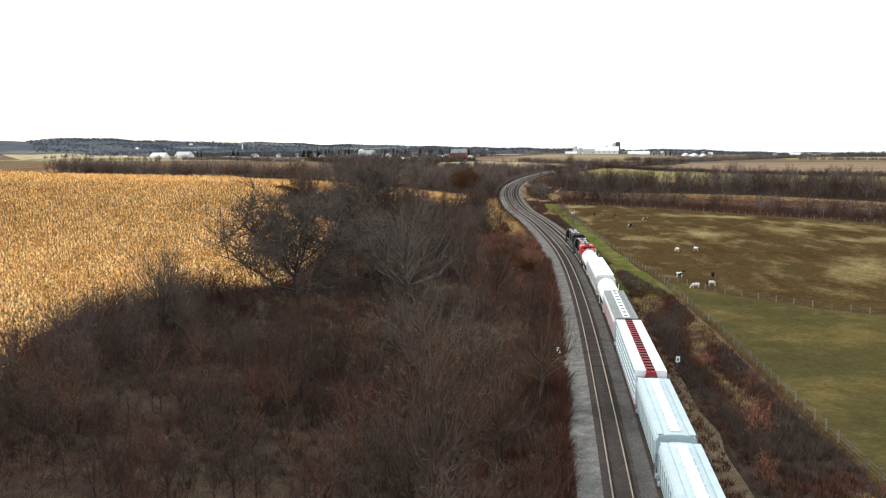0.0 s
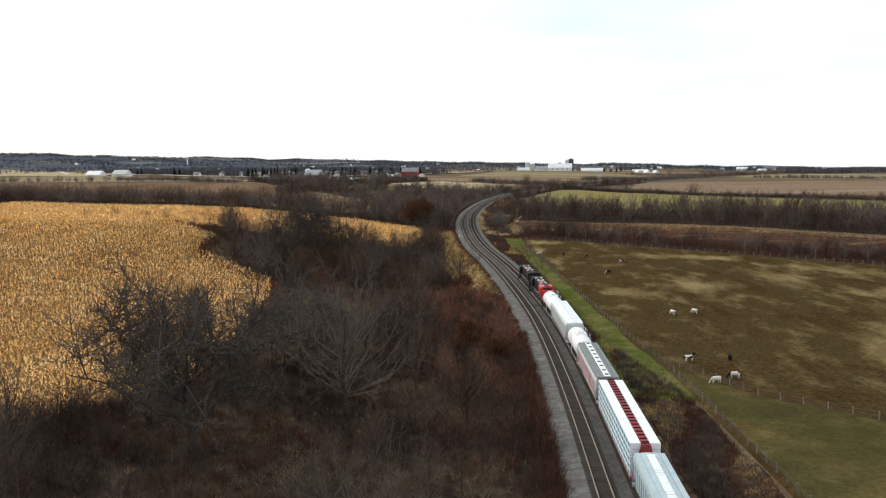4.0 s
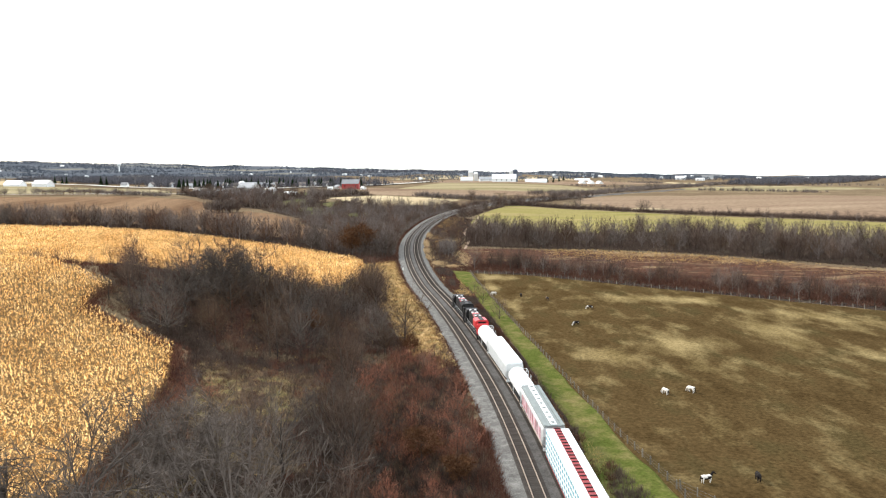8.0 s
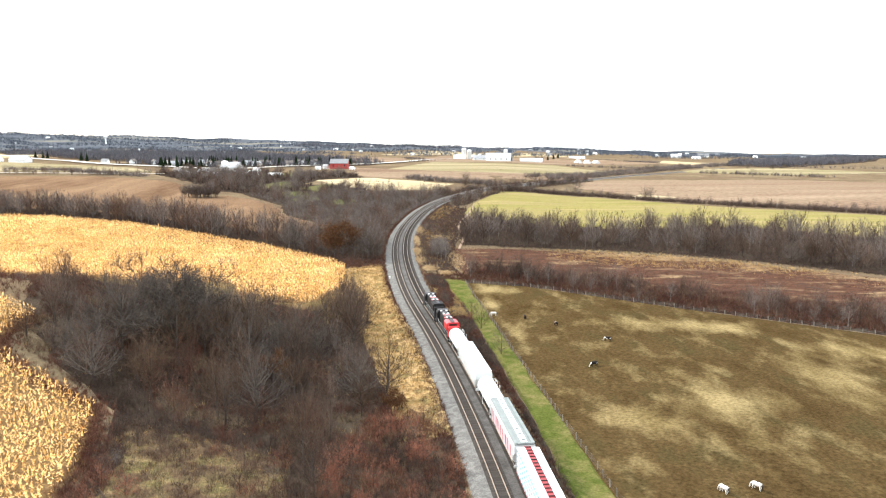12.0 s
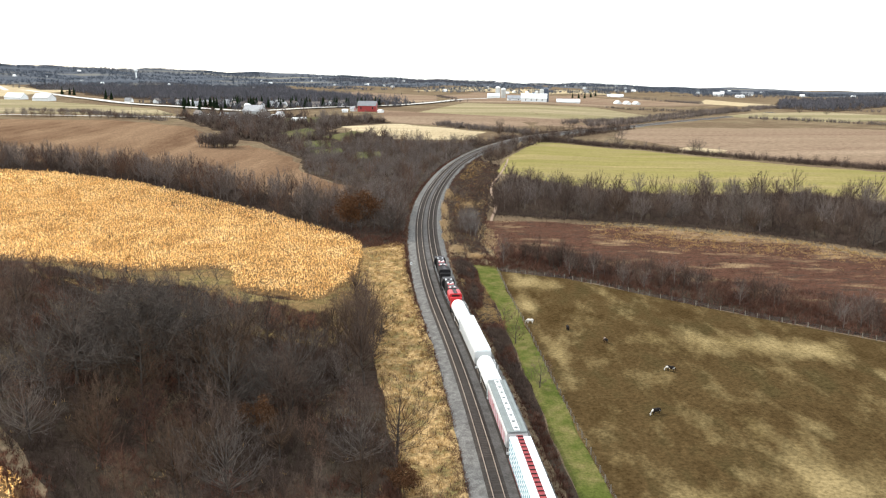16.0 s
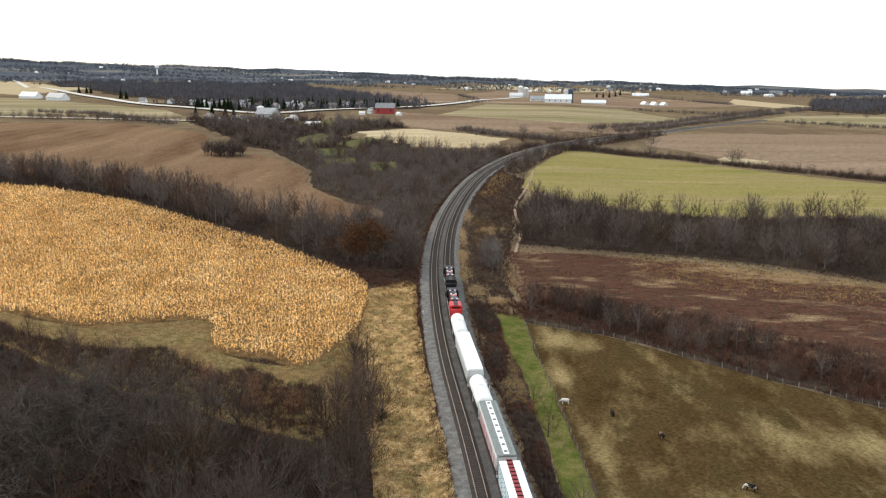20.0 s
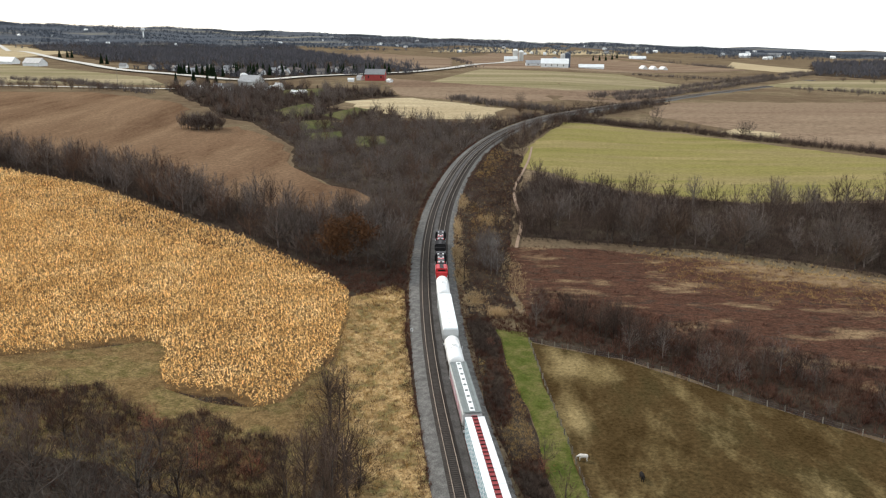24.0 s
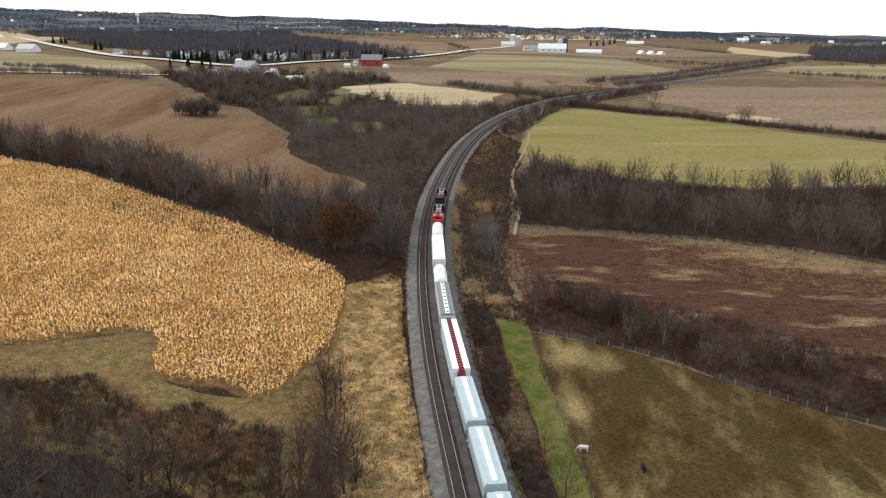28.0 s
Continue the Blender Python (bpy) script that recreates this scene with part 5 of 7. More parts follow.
for x, y, h, k in ((-13.5, 69, 15, "tall1"), (-16, 80, 14, "tall3"), (-14.5, 88, 15, "tall2"), (-20, 86, 12, "tall3"), (-15, 82, 12, "round1"), (-17, 76, 10, "round1"), (-12.5, 78, 7, "small2"),
                   (-22, 93, 10, "tall2"), (-19.5, 94, 11, "tall1"), (-17, 95, 9, "tall2")):
    tree(k, x, y, h, x * 31, "trees of the wood")
for x, y, h, k in ((-19.4, 119, 11, "tall1"), (-17.6, 117, 8, "small2"), (-14.5, 98, 13, "tall3"), (-12.2, 97, 10, "round1"), (-15.5, 99.5, 7, "small1"), (-20, 124.7, 6, "small2"), (-21.5, 108, 6, "small1"), (-16.5, 102, 10, "tall1"), (-18.4, 105, 9, "round1"), (-13.4, 94, 11, "tall2"), (-17.2, 121, 9, "tall2"), (-18.6, 113, 9, "round1"), (-20.2, 101, 8, "tall3")):
    tree(k, x, y, h, x * 57, "trees of the verge")
for x, y, h, k in ((-46, 110, 5, "red1"), (-37, 106, 4.5, "red2"), (-33, 104, 5, "small1"), (-60, 112, 5, "small2"), (-68, 112, 6, "small1"), (-76, 114, 6, "small2"), (-52, 106, 6, "small2"), (-28, 99, 5, "red1"),
                   (-56, 118, 4, "small1"), (-64, 120, 3.5, "small2"), (-84, 117, 6, "tall2"), (-42, 102, 7, "tall2"), (-71, 108, 8, "tall1"), (-57, 104, 8, "tall3")):
    tree(k, x, y, h, x * 43, "shrubs of the bay")
base = [(-18, 93), (-12, 93), (-11, 100), (-15, 103), (-18, 100)]
blades("verge_brush", scatter(base, 70), 18, 1.8, 1.1, 0.06, "brush_grey", "grey-brown brush below the verge trees", "brush", 0.4)
grove(LEFT_LINE, 40, ["tall1", "tall2", "tall3", "oak2"], 10, 16, "trees of the field edge")
woods("field_edge_trees", scatter(LEFT_LINE, 420), 8, 15, VALLEY, "dense row of bare trees between two fields", "dim")
woods("bank_trees", scatter(BANK_WOOD, 420, LAWNS), 3, 11, VALLEY, "dense bare trees on the railway bank", "dim")
grove(BANK_WOOD, 8, ["tall2", "tall3"], 7, 10, "trees of the railway bank", LAWNS)
grove(ROW_FRONT, 44, ["tall1", "tall2", "tall3", "oak2"], 10, 15, "trees of the far row")
woods("row_trees", scatter(RIGHT_WOOD, 520), 7, 13, MIXED[:5], "dense row of tall bare trees", "dim")
tree("oak2", 111.2, 213.7, 16, 40, "trees of the far row", "broad bare oak standing out of the tree row")
woods("fence_trees", scatter(FENCE_BRUSH, 50), 3, 5.5, "brush_red", "bare red-brown bushes along the pasture fence")
woods("fence_trees", scatter(FENCE_BRUSH, 190), 4.5, 9.5, MIXED, "bare grey trees along the pasture fence")
for x, y, h in ((26.6, 159.9, 8), (29.7, 156.2, 9), (32.7, 153.5, 8.5), (35.7, 151.7, 9), (38.2, 150.8, 8), (43.7, 146, 7), (49.7, 141.1, 7.5), (63.7, 129.3, 7), (78, 119, 7.5), (92, 108, 7)):
    tree("tall2" if h > 7.5 else "tall1", x, y, h, x * 13, "trees along the pasture fence")
grove(BESIDE_TRAIN, 24, ["small1", "red2", "small2"], 2, 4, "bushes beside the train")
tree("small2", 18.4, 68, 7, 20, "bushes beside the train")
tree("small1", 16.5, 92, 7.5, 70, "bushes beside the train")
tree("small2", 15.2, 104, 6, 170, "bushes beside the train")
grove(TRAIL_SIDE, 12, ["small1", "small2", "tall2"], 4, 8, "trees beside the trail")
woods("trail_trees", scatter(TRAIL_SIDE, 40), 2.5, 5.5, MIXED, "bare bushes around the trail")
woods("hedge_trees", scatter(HEDGE, 170), 3, 7, MIXED[:5], "bare hedge trees beyond the green field", "dim")
woods("lineside_trees", scatter(LINESIDE, 60), 4, 8, MIXED, "bare trees along the railway line", "dim")
woods("lineside_trees", scatter(LINE_RIGHT, 190), 4, 9, MIXED, "bare trees on the near side of the railway line", "dim")
blades("lineside_hedge", scatter(LINE_RIGHT, 900), 14, 2.6, 1.6, 0.12, "brush_grey", "grey brush on the near side of the railway line", "hedge", 0.4)
grove(CLEARING, 14, ["small1", "red1", "small2"], 2.5, 5, "shrubs of the wood")
tree("oak2", 130.2, 491.7, 11, 0, "hedge trees")
tree("tall3", 49.9, 527.1, 13, 0, "hedge trees")


def leafy_oak(x, y, height, crown, leaf=0.22):
    """An oak that keeps its brown leaves."""
    e = thing("tree", x, y, gz(x, y), 0, label="oak with withered orange-brown leaves still on it", category="tree")
    (hv, hf), _ = bare_tree(31, height, crown, 9, 4, 2)
    new("trunk", soup("trunk", hv, hf, "bark")).parent = e
    n = 5200
    v = RNG.normal(0, 1, (46, 3))
    v /= np.linalg.norm(v, axis=1)[:, None]
    hub = v * RNG.uniform(0.45, 0.95, (46, 1)) * np.array([crown, crown, height * 0.36]) + np.array([0, 0, height * 0.6])
    p = hub[RNG.integers(46, size=n)] + RNG.normal(0, 1, (n, 3)) * np.array([crown, crown, height * 0.4]) * 0.13
    p[:, 2] = np.maximum(p[:, 2], height * 0.16)
    a = RNG.normal(0, leaf, (n, 3))
    b = RNG.normal(0, leaf, (n, 3))
    new("crown", soup("crown", np.stack([p, p + a, p + b], 1).reshape(-1, 3), np.arange(n * 3).reshape(-1, 3), "oak_leaf")).parent = e
    return e


leafy_oak(-25.3, 201.2, 15, 9.0, 0.30)
for x, y, h, c in ((-28, 46, 7.5, 3.2), (-4, -32, 6, 3.0), (0.5, -38, 4.5, 2.4), (-5, 31, 5, 2.6)):
    leafy_oak(x, y, h, c, 0.10)
for x, y, h in ((-51, 66, 7), (-47, 62, 6), (-32, 102, 5), (-36, 100, 5)):
    tree("red1", x, y, h, x * 9, "shrubs of the wood")

# undergrowth and standing crops
for k, bay in enumerate((CLEARING, GLADE, GRASS_BAY)):
    field("glade", bay, {0: "scrub_floor", 1: "wood_floor", 2: "glade_grass"}[k], "tan and green grass clearing in the wood", "clearing", 0.34, 4, ragged=3.0)
blades("dry_grass", scatter(GRASS_BAY, 2600, (BAY_BRUSH,)), 7, 0.5, 0.6, 0.08, "grass_dry", "tufts of pale dry grass beside the corn", "grass", 0.0)
blades("bay_brush", scatter(GRASS_BAY, 420), 14, 0.9, 0.9, 0.07, "brush_red", "low red-brown weeds in the grassy bay", "weeds", 0.3)
blades("bay_brush", scatter(GRASS_BAY, 420), 14, 1.0, 0.9, 0.07, "brush_tan", "tan dead weeds in the grassy bay", "weeds", 0.3)
blades("bay_brush", scatter(BAY_BRUSH, 1500), 18, 2.1, 1.2, 0.07, "brush_grey", "grey brush in the grassy bay", "brush", 0.4)
blades("bay_brush", scatter(BAY_BRUSH, 1100), 18, 1.8, 1.2, 0.07, "brush_red", "dark red-brown brush in the grassy bay", "brush", 0.4)
blades("bay_brush", scatter(BAY_BRUSH, 420), 14, 1.3, 1.0, 0.07, "brush_tan", "tan dead weeds in the grassy bay", "weeds", 0.3)
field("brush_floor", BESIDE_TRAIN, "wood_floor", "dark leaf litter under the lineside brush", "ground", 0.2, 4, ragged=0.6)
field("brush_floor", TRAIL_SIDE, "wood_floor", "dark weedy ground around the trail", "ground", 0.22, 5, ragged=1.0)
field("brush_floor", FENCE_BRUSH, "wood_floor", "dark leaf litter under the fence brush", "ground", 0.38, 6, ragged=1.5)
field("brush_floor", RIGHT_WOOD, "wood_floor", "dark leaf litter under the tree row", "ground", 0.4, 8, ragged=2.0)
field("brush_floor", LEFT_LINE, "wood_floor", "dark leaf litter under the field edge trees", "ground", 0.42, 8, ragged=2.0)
glade = scatter(GLADE, 4200)
tone = np.array([noise.noise(Vector((x * 0.09, y * 0.09, 8.0))) for x, y in glade])
blades("glade_shrubs", glade[tone < 0.08], 22, 2.3, 1.3, 0.06, "tree_dark", "dark grey-brown shrubs of the thicket", "shrubs", 0.4)
blades("glade_shrubs", glade[(tone >= 0.08) & (tone < 0.36)], 22, 1.9, 1.2, 0.06, "brush_red", "red-brown shrubs of the thicket", "shrubs", 0.4)
blades("glade_shrubs", glade[tone >= 0.36], 16, 1.3, 1.2, 0.06, "brush_tan", "tan dead weeds of the thicket", "weeds", 0.3)
woods("young_trees", scatter(GLADE, 190), 3.5, 7.5, DEEP, "young bare trees of the thicket")
woods("young_trees", scatter(CLEARING, 34), 2.5, 5, MIXED, "small bare trees of the clearing")
blades("glade_shrubs", scatter(CLEARING, 700), 18, 1.7, 1.1, 0.06, "brush_grey", "grey shrubs in the grassy clearing", "shrubs", 0.4)
blades("glade_shrubs", scatter(CLEARING, 1300), 16, 1.3, 1.1, 0.06, "brush_tan", "tan dead weeds in the grassy clearing", "weeds", 0.3)
blades("glade_shrubs", scatter(CLEARING, 800), 18, 1.4, 1.1, 0.06, "brush_red", "red-brown shrubs in the grassy clearing", "shrubs", 0.4)
under = scatter(WOOD, 10500, (CLEARING, GLADE, GRASS_BAY))
tone = np.array([noise.noise(Vector((x * 0.06, y * 0.06, 5.0))) + 0.35 * noise.noise(Vector((x * 0.3, y * 0.3, 2.0))) for x, y in under])
for lo, hi, tall, material, label in ((-9, -0.02, 2.6, "tree_dark", "dark grey-brown bare undergrowth of the wood"), (-0.02, 0.08, 2.4, "brush_grey", "grey bare undergrowth of the wood"),
                                      (0.08, 0.30, 2.3, "brush_red", "reddish-brown bare undergrowth of the wood"), (0.30, 9, 1.7, "brush_tan", "tan dead weeds of the wood")):
    blades("wood_undergrowth", under[(tone >= lo) & (tone < hi)], 20, tall, 1.4, 0.065, material, label, "undergrowth", 0.5)
blades("bank_undergrowth", scatter(BANK_WOOD, 3600, LAWNS), 18, 3.0, 1.8, 0.09, "tree_grey", "grey-brown brush on the railway bank", "undergrowth", 0.5)
blades("row_undergrowth", scatter(RIGHT_WOOD, 5200), 18, 4.2, 1.9, 0.09, "brush_grey", "grey-brown brush below the tree row", "undergrowth", 0.5)
blades("edge_undergrowth", scatter(LEFT_LINE, 4200), 18, 3.4, 1.8, 0.09, "brush_grey", "grey-brown brush at the field edge", "undergrowth", 0.5)
blades("bank_shrubs", scatter(RED_BANK, 500), 18, 1.6, 1.1, 0.07, "brush_tan", "tan dead weeds on the track bank", "weeds", 0.4)
blades("bank_shrubs", scatter(RED_BANK, 350), 20, 2.0, 1.1, 0.07, "brush_grey", "grey shrubs on the track bank", "shrubs", 0.4)
blades("bank_shrubs", scatter(RED_BANK, 800), 22, 1.9, 1.1, 0.07, "brush_rust", "red-brown shrubs on the track bank", "shrubs", 0.4)
blades("fence_brush", scatter(FENCE_BRUSH, 3200), 16, 2.6, 1.3, 0.09, "brush_red", "dark red-brown brush along the pasture fence", "brush", 0.4)
brush = scatter(BESIDE_TRAIN, 4600)
tone = np.array([noise.noise(Vector((x * 0.2, y * 0.05, 4.0))) for x, y in brush])
blades("lineside_brush", brush[tone < -0.02], 18, 1.7, 0.9, 0.07, "brush_grey", "grey-brown brush beside the train", "brush", 0.4)
blades("lineside_brush", brush[(tone >= -0.02) & (tone < 0.27)], 18, 1.5, 0.9, 0.07, "brush_red", "dark red-brown brush beside the train", "brush", 0.4)
blades("dry_grass", brush[tone >= 0.27], 12, 0.9, 0.8, 0.07, "grass_dry", "pale dry grass beside the train", "grass", 0.0)
DRY_BITS = [[(5.5, 182), (8.8, 181.2), (9.6, 169.6), (5.7, 170.4)], [(10, 170.1), (13.6, 170.6), (14.2, 165.4), (10.2, 165.4)], [(11.4, 255.7), (19, 258.2), (19.1, 245.1), (11.9, 243.4)], [(15.9, 208.5), (17.8, 208.5), (18.7, 193), (21, 176.5), (18.4, 174.7), (15.8, 191.3)],
            [(3, 250.5), (5.3, 250.5), (5.2, 229.2), (2.9, 227.4)], [(2.5, 218.4), (5, 220.2), (5.2, 207.5), (2.7, 203.9)], [(2.9, 197.5), (5.4, 198.4), (6, 188.4), (3.3, 187.5)], [(5.7, 284.8), (8.5, 284.7), (7.6, 263), (4.7, 263)]]
for bit in DRY_BITS:
    c = np.array(bit)
    at = c.mean(0) + RNG.normal(0, 0.42, (300, 2)) * np.ptp(c, axis=0) * (0.8, 0.7)
    at = at[off_track(at[:, 0], at[:, 1]) > 7.4]
    blades("dry_grass", at, 9, 1.3, 0.7, 0.10, "grass_pale", "pale dead grass in the lineside brush", "grass", 0.0)
woods("trail_trees", scatter([(8.4, 197.7), (14.1, 192.2), (15.4, 229.2), (8.7, 218.5)], 46), 4, 8, ("tree_grey", "tree_pale", "brush_grey"), "clump of slim grey bare trees beside the trail")
blades("trail_brush", scatter(TRAIL_SIDE, 1300, DRY_BITS), 16, 1.5, 1.1, 0.07, "brush_red", "red-brown brush around the trail", "brush", 0.4)
blades("trail_brush", scatter(TRAIL_SIDE, 1500, DRY_BITS), 16, 1.8, 1.1, 0.07, "brush_grey", "grey-brown brush around the trail", "brush", 0.4)
blades("dry_grass", scatter(TRAIL_SIDE, 1800), 8, 0.8, 0.7, 0.09, "grass_dry", "tufts of dry grass around the trail", "grass", 0.0)
blades("corner_brush", scatter([(8.9, 165.4), (11.8, 157), (17.8, 152.3), (22.7, 157.9), (15.7, 171)], 260, DRY_BITS), 16, 1.4, 1.0, 0.07, "brush_red", "red-brown brush at the pasture corner", "brush", 0.4)
blades("hedge_brush", scatter(HEDGE, 4200), 14, 4.4, 1.8, 0.14, "brush_grey", "dark hedge of bare brush", "hedge", 0.4)
blades("lineside_hedge", scatter(LINESIDE, 700), 12, 2.4, 1.8, 0.16, "brush_grey", "dark brush along the railway line", "hedge", 0.4)
RED_LOW = [(19.7, 164.4), (35.7, 150.7), (52.7, 136.2), (72, 120), (112, 88), (200, 36), (212, 48), (130, 106), (85.3, 134.9), (59.4, 156.4), (37.4, 173.3), (21.5, 183.8)]
blades("fence_brush", scatter(RED_LOW, 3000), 18, 2.0, 1.4, 0.07, "brush_red", "dark brush on the low side of the weedy field", "brush", 0.4)
blades("fence_brush", scatter(RED_LOW, 1500), 18, 2.6, 1.5, 0.07, "brush_grey", "grey brush on the low side of the weedy field", "brush", 0.4)
clumps = scatter(RED_FIELD, 2600)
clumps = clumps[[noise.noise(Vector((x * 0.09, y * 0.09, 1.0))) > 0.12 for x, y in clumps]]
blades("weed_clumps", clumps, 18, 1.3, 1.2, 0.07, "brush_red", "dark clumps of dead weeds in the fallow field", "weeds", 0.3)
blades("weeds", scatter(RED_FIELD, 6500), 5, 0.9, 0.7, 0.10, "brush_red", "dead red-brown weeds of the fallow field", "weeds", 0.1)
blades("verge_brush", scatter(BRUSH_TIP, 700), 18, 1.6, 1.1, 0.07, "brush_red", "red-brown brush at the corn field's tip", "brush", 0.4)
blades("dry_grass", scatter(STRAW_STRIP, 5200), 9, 1.1, 0.7, 0.08, "grass_dry", "tall pale dry grass of the verge", "grass", 0.0)
blades("verge_brush", scatter(STRAW_STRIP, 260), 14, 0.9, 0.7, 0.07, "brush_tan", "tan weeds in the dry verge", "weeds", 0.3)
blades("verge_brush", scatter(STRAW_STRIP, 420), 16, 1.2, 0.9, 0.07, "brush_red", "red-brown brush in the dry verge", "brush", 0.4)
blades("lane_brush", scatter(CORN_LANE, 3200), 16, 2.4, 1.3, 0.08, "brush_red", "red-brown brush between the corn fields", "brush", 0.4)
woods("lane_trees", scatter(CORN_LANE, 90), 3, 6.5, MIXED, "small bare trees between the corn fields", "dim")
blades("dry_grass", scatter(CLEARING, 900), 8, 0.9, 0.7, 0.08, "grass_dry", "tufts of pale dry grass in the clearing", "grass", 0.0)
blades("dry_grass", scatter(GLADE, 500), 7, 0.7, 0.6, 0.08, "grass_dry", "tufts of pale dry grass under the trees", "grass", 0.0)


# pale patches of dead grass, thinning out towards their edges
def dry_patch(poly, n, where, height=0.22, material="grass_dry"):
    px, py = np.array(poly, float).T
    at = scatter(poly, n)
    at = at + RNG.normal(0, 1, at.shape) * 0.05 * (np.ptp(px) + np.ptp(py)) / 2
    clump = np.array([noise.noise(Vector((x * 0.35, y * 0.35, 3.0))) for x, y in at])
    d = off_track(at[:, 0], at[:, 1])
    keep = (clump > RNG.uniform(-0.5, 0.45, len(at))) & (d > 9.5)
    blades("dry_grass", at[keep], 9, height + 0.3, 0.75, 0.10, material, "pale dead grass " + where, "grass", 0.0)


dry_patch([(58.7, 218.1), (80.2, 208.5), (117.6, 186.2), (147.1, 157), (102.3, 169.2), (70.9, 180.2), (59, 190.7)], 6000, "in the weedy field", 0.6)
dry_patch([(127.6, 168.8), (190, 118), (200, 90), (118.1, 157.5)], 1600, "in the weedy field", 0.5)
dry_patch([(11.3, 320.7), (18.8, 323.9), (29.5, 388.2), (24.2, 400.1)], 2200, "beside the train", 0.9)
dry_patch([(7.6, 275.7), (14.2, 275.3), (16.3, 230.9), (8.7, 222.1)], 900, "beside the train", 0.8)

for x, y, rx, ry, a in DRY_SPOTS:
    q = RNG.normal(0, 0.5, (int(rx * ry * 7), 2)) * (rx, ry)
    c, d = math.cos(radians(a)), math.sin(radians(a))
    at = np.stack([x + q[:, 0] * c - q[:, 1] * d, y + q[:, 0] * d + q[:, 1] * c], -1)
    clump = np.array([noise.noise(Vector((u * 0.22, v * 0.12, 6.0))) + 0.5 * noise.noise(Vector((u * 0.7, v * 0.5, 9.0))) for u, v in at])
    at = at[inside(PASTURE, at[:, 0], at[:, 1]) & (clump > RNG.uniform(-0.35, 0.35, len(at)))]
    blades("dry_grass", at, 7, 0.22, 0.5, 0.07, "grass_dry", "pale dead grass tussocks of the pasture", "grass", 0.0)

# brush that hides the edges of fields and floors
def fringe(outline, n, wide, height, material, label, category="brush"):
    p = np.array(outline, float)
    q = np.roll(p, -1, 0)
    seg = np.hypot(*(q - p).T)
    k = RNG.choice(len(p), n, p=seg / seg.sum())
    at = p[k] + (q - p)[k] * RNG.uniform(0, 1, n)[:, None] + RNG.normal(0, wide, (n, 2))
    d = off_track(at[:, 0], at[:, 1])
    at = at[((d < -3.7) | (d > 7.6)) & (np.hypot(at[:, 0], at[:, 1]) < 420)]
    blades("edge_growth", at, 12, height, 0.8, 0.07, material, label, category, 0.3)


fringe(WOOD, 1800, 0.9, 1.2, "brush_red", "red-brown brush at the edge of the wood")
fringe(GRASS_BAY, 700, 0.8, 0.8, "brush_red", "brown weeds at the edge of the grassy bay", "weeds")
fringe(CORN_FAR, 900, 0.5, 0.9, "grass_dry", "dry grass at the corn field's edge", "grass")
fringe(CORN_NEAR, 900, 0.5, 0.9, "grass_dry", "dry grass at the corn field's edge", "grass")
side = [(float(x), float(y)) for x, y in zip(LX + 8.3, LY) if -180 < y < 420]
fringe(side + [(x + 0.8, y) for x, y in reversed(side)], 2600, 0.4, 0.9, "brush_red", "red-brown brush beside the ballast")
east = [(-61, -124), (-67, -104), (-69, -92), (-65, -80), (-56, -68), (-46, -56), (-46, -13), (-48, 8), (-54, 28), (-66, 36), (-77, 43), (-80, 54), (-80, 65)]
fringe(east + east[::-1][1:-1], 2600, 1.3, 1.2, "brush_rust", "red-brown weeds between corn and wood", "weeds")
fringe(east + east[::-1][1:-1], 2600, 1.2, 1.4, "brush_red", "red-brown weeds between corn and wood", "weeds")
fringe(CORN_NEAR, 900, 1.2, 0.9, "brush_red", "red-brown weeds at the corn field's edge", "weeds")
row_foot = [(23.1, 226.3), (53.6, 223), (82.1, 213.1), (115.5, 191.9), (171.4, 143), (250, 83), (250, 92), (174.1, 152.6), (116.3, 201.4), (83, 222.5), (54.4, 231.2), (23, 234.4)]
blades("row_foot_brush", scatter(row_foot, 1100), 16, 1.8, 1.3, 0.08, "brush_grey", "grey brush at the foot of the tree row", "brush", 0.4)
fringe(CLEARING, 900, 2.0, 1.8, "brush_grey", "grey brush around the clearing")
fringe(GLADE, 900, 2.2, 2.2, "brush_grey", "grey brush around the thicket")
fringe(FENCE_BRUSH, 900, 1.0, 1.3, "brush_red", "red-brown brush at the fence")
fringe(RIGHT_WOOD, 1100, 1.6, 1.8, "brush_grey", "grey brush at the foot of the tree row")
fringe(LEFT_LINE, 1100, 1.6, 1.8, "brush_grey", "grey brush at the foot of the field edge trees")
fringe(STRAW_STRIP, 1300, 0.6, 0.9, "brush_red", "red-brown brush along the dry verge")
fringe(RED_FIELD, 900, 1.5, 0.9, "brush_red", "red-brown weeds at the field edge", "weeds")
bank = [(float(x), float(y)) for x, y in zip(LX - 4.2, LY) if -180 < y < 420]
ey = RNG.uniform(-190, -20, 1100)
ex = np.interp(ey, LY, LX) - 3.8 - np.abs(RNG.normal(0, 2.2, 1100))
free = np.hypot(ex - 3.4, ey + 107) > 3.2
ex, ey = ex[free], ey[free]
blades("bank_shrubs", np.stack([ex, ey], -1), 22, 2.4, 1.2, 0.07, "brush_red", "tall red-brown shrubs beside the ballast", "shrubs", 0.4)
fringe(bank + [(x - 0.8, y) for x, y in reversed(bank)], 3400, 0.45, 0.9, "brush_red", "red-brown brush beside the ballast")


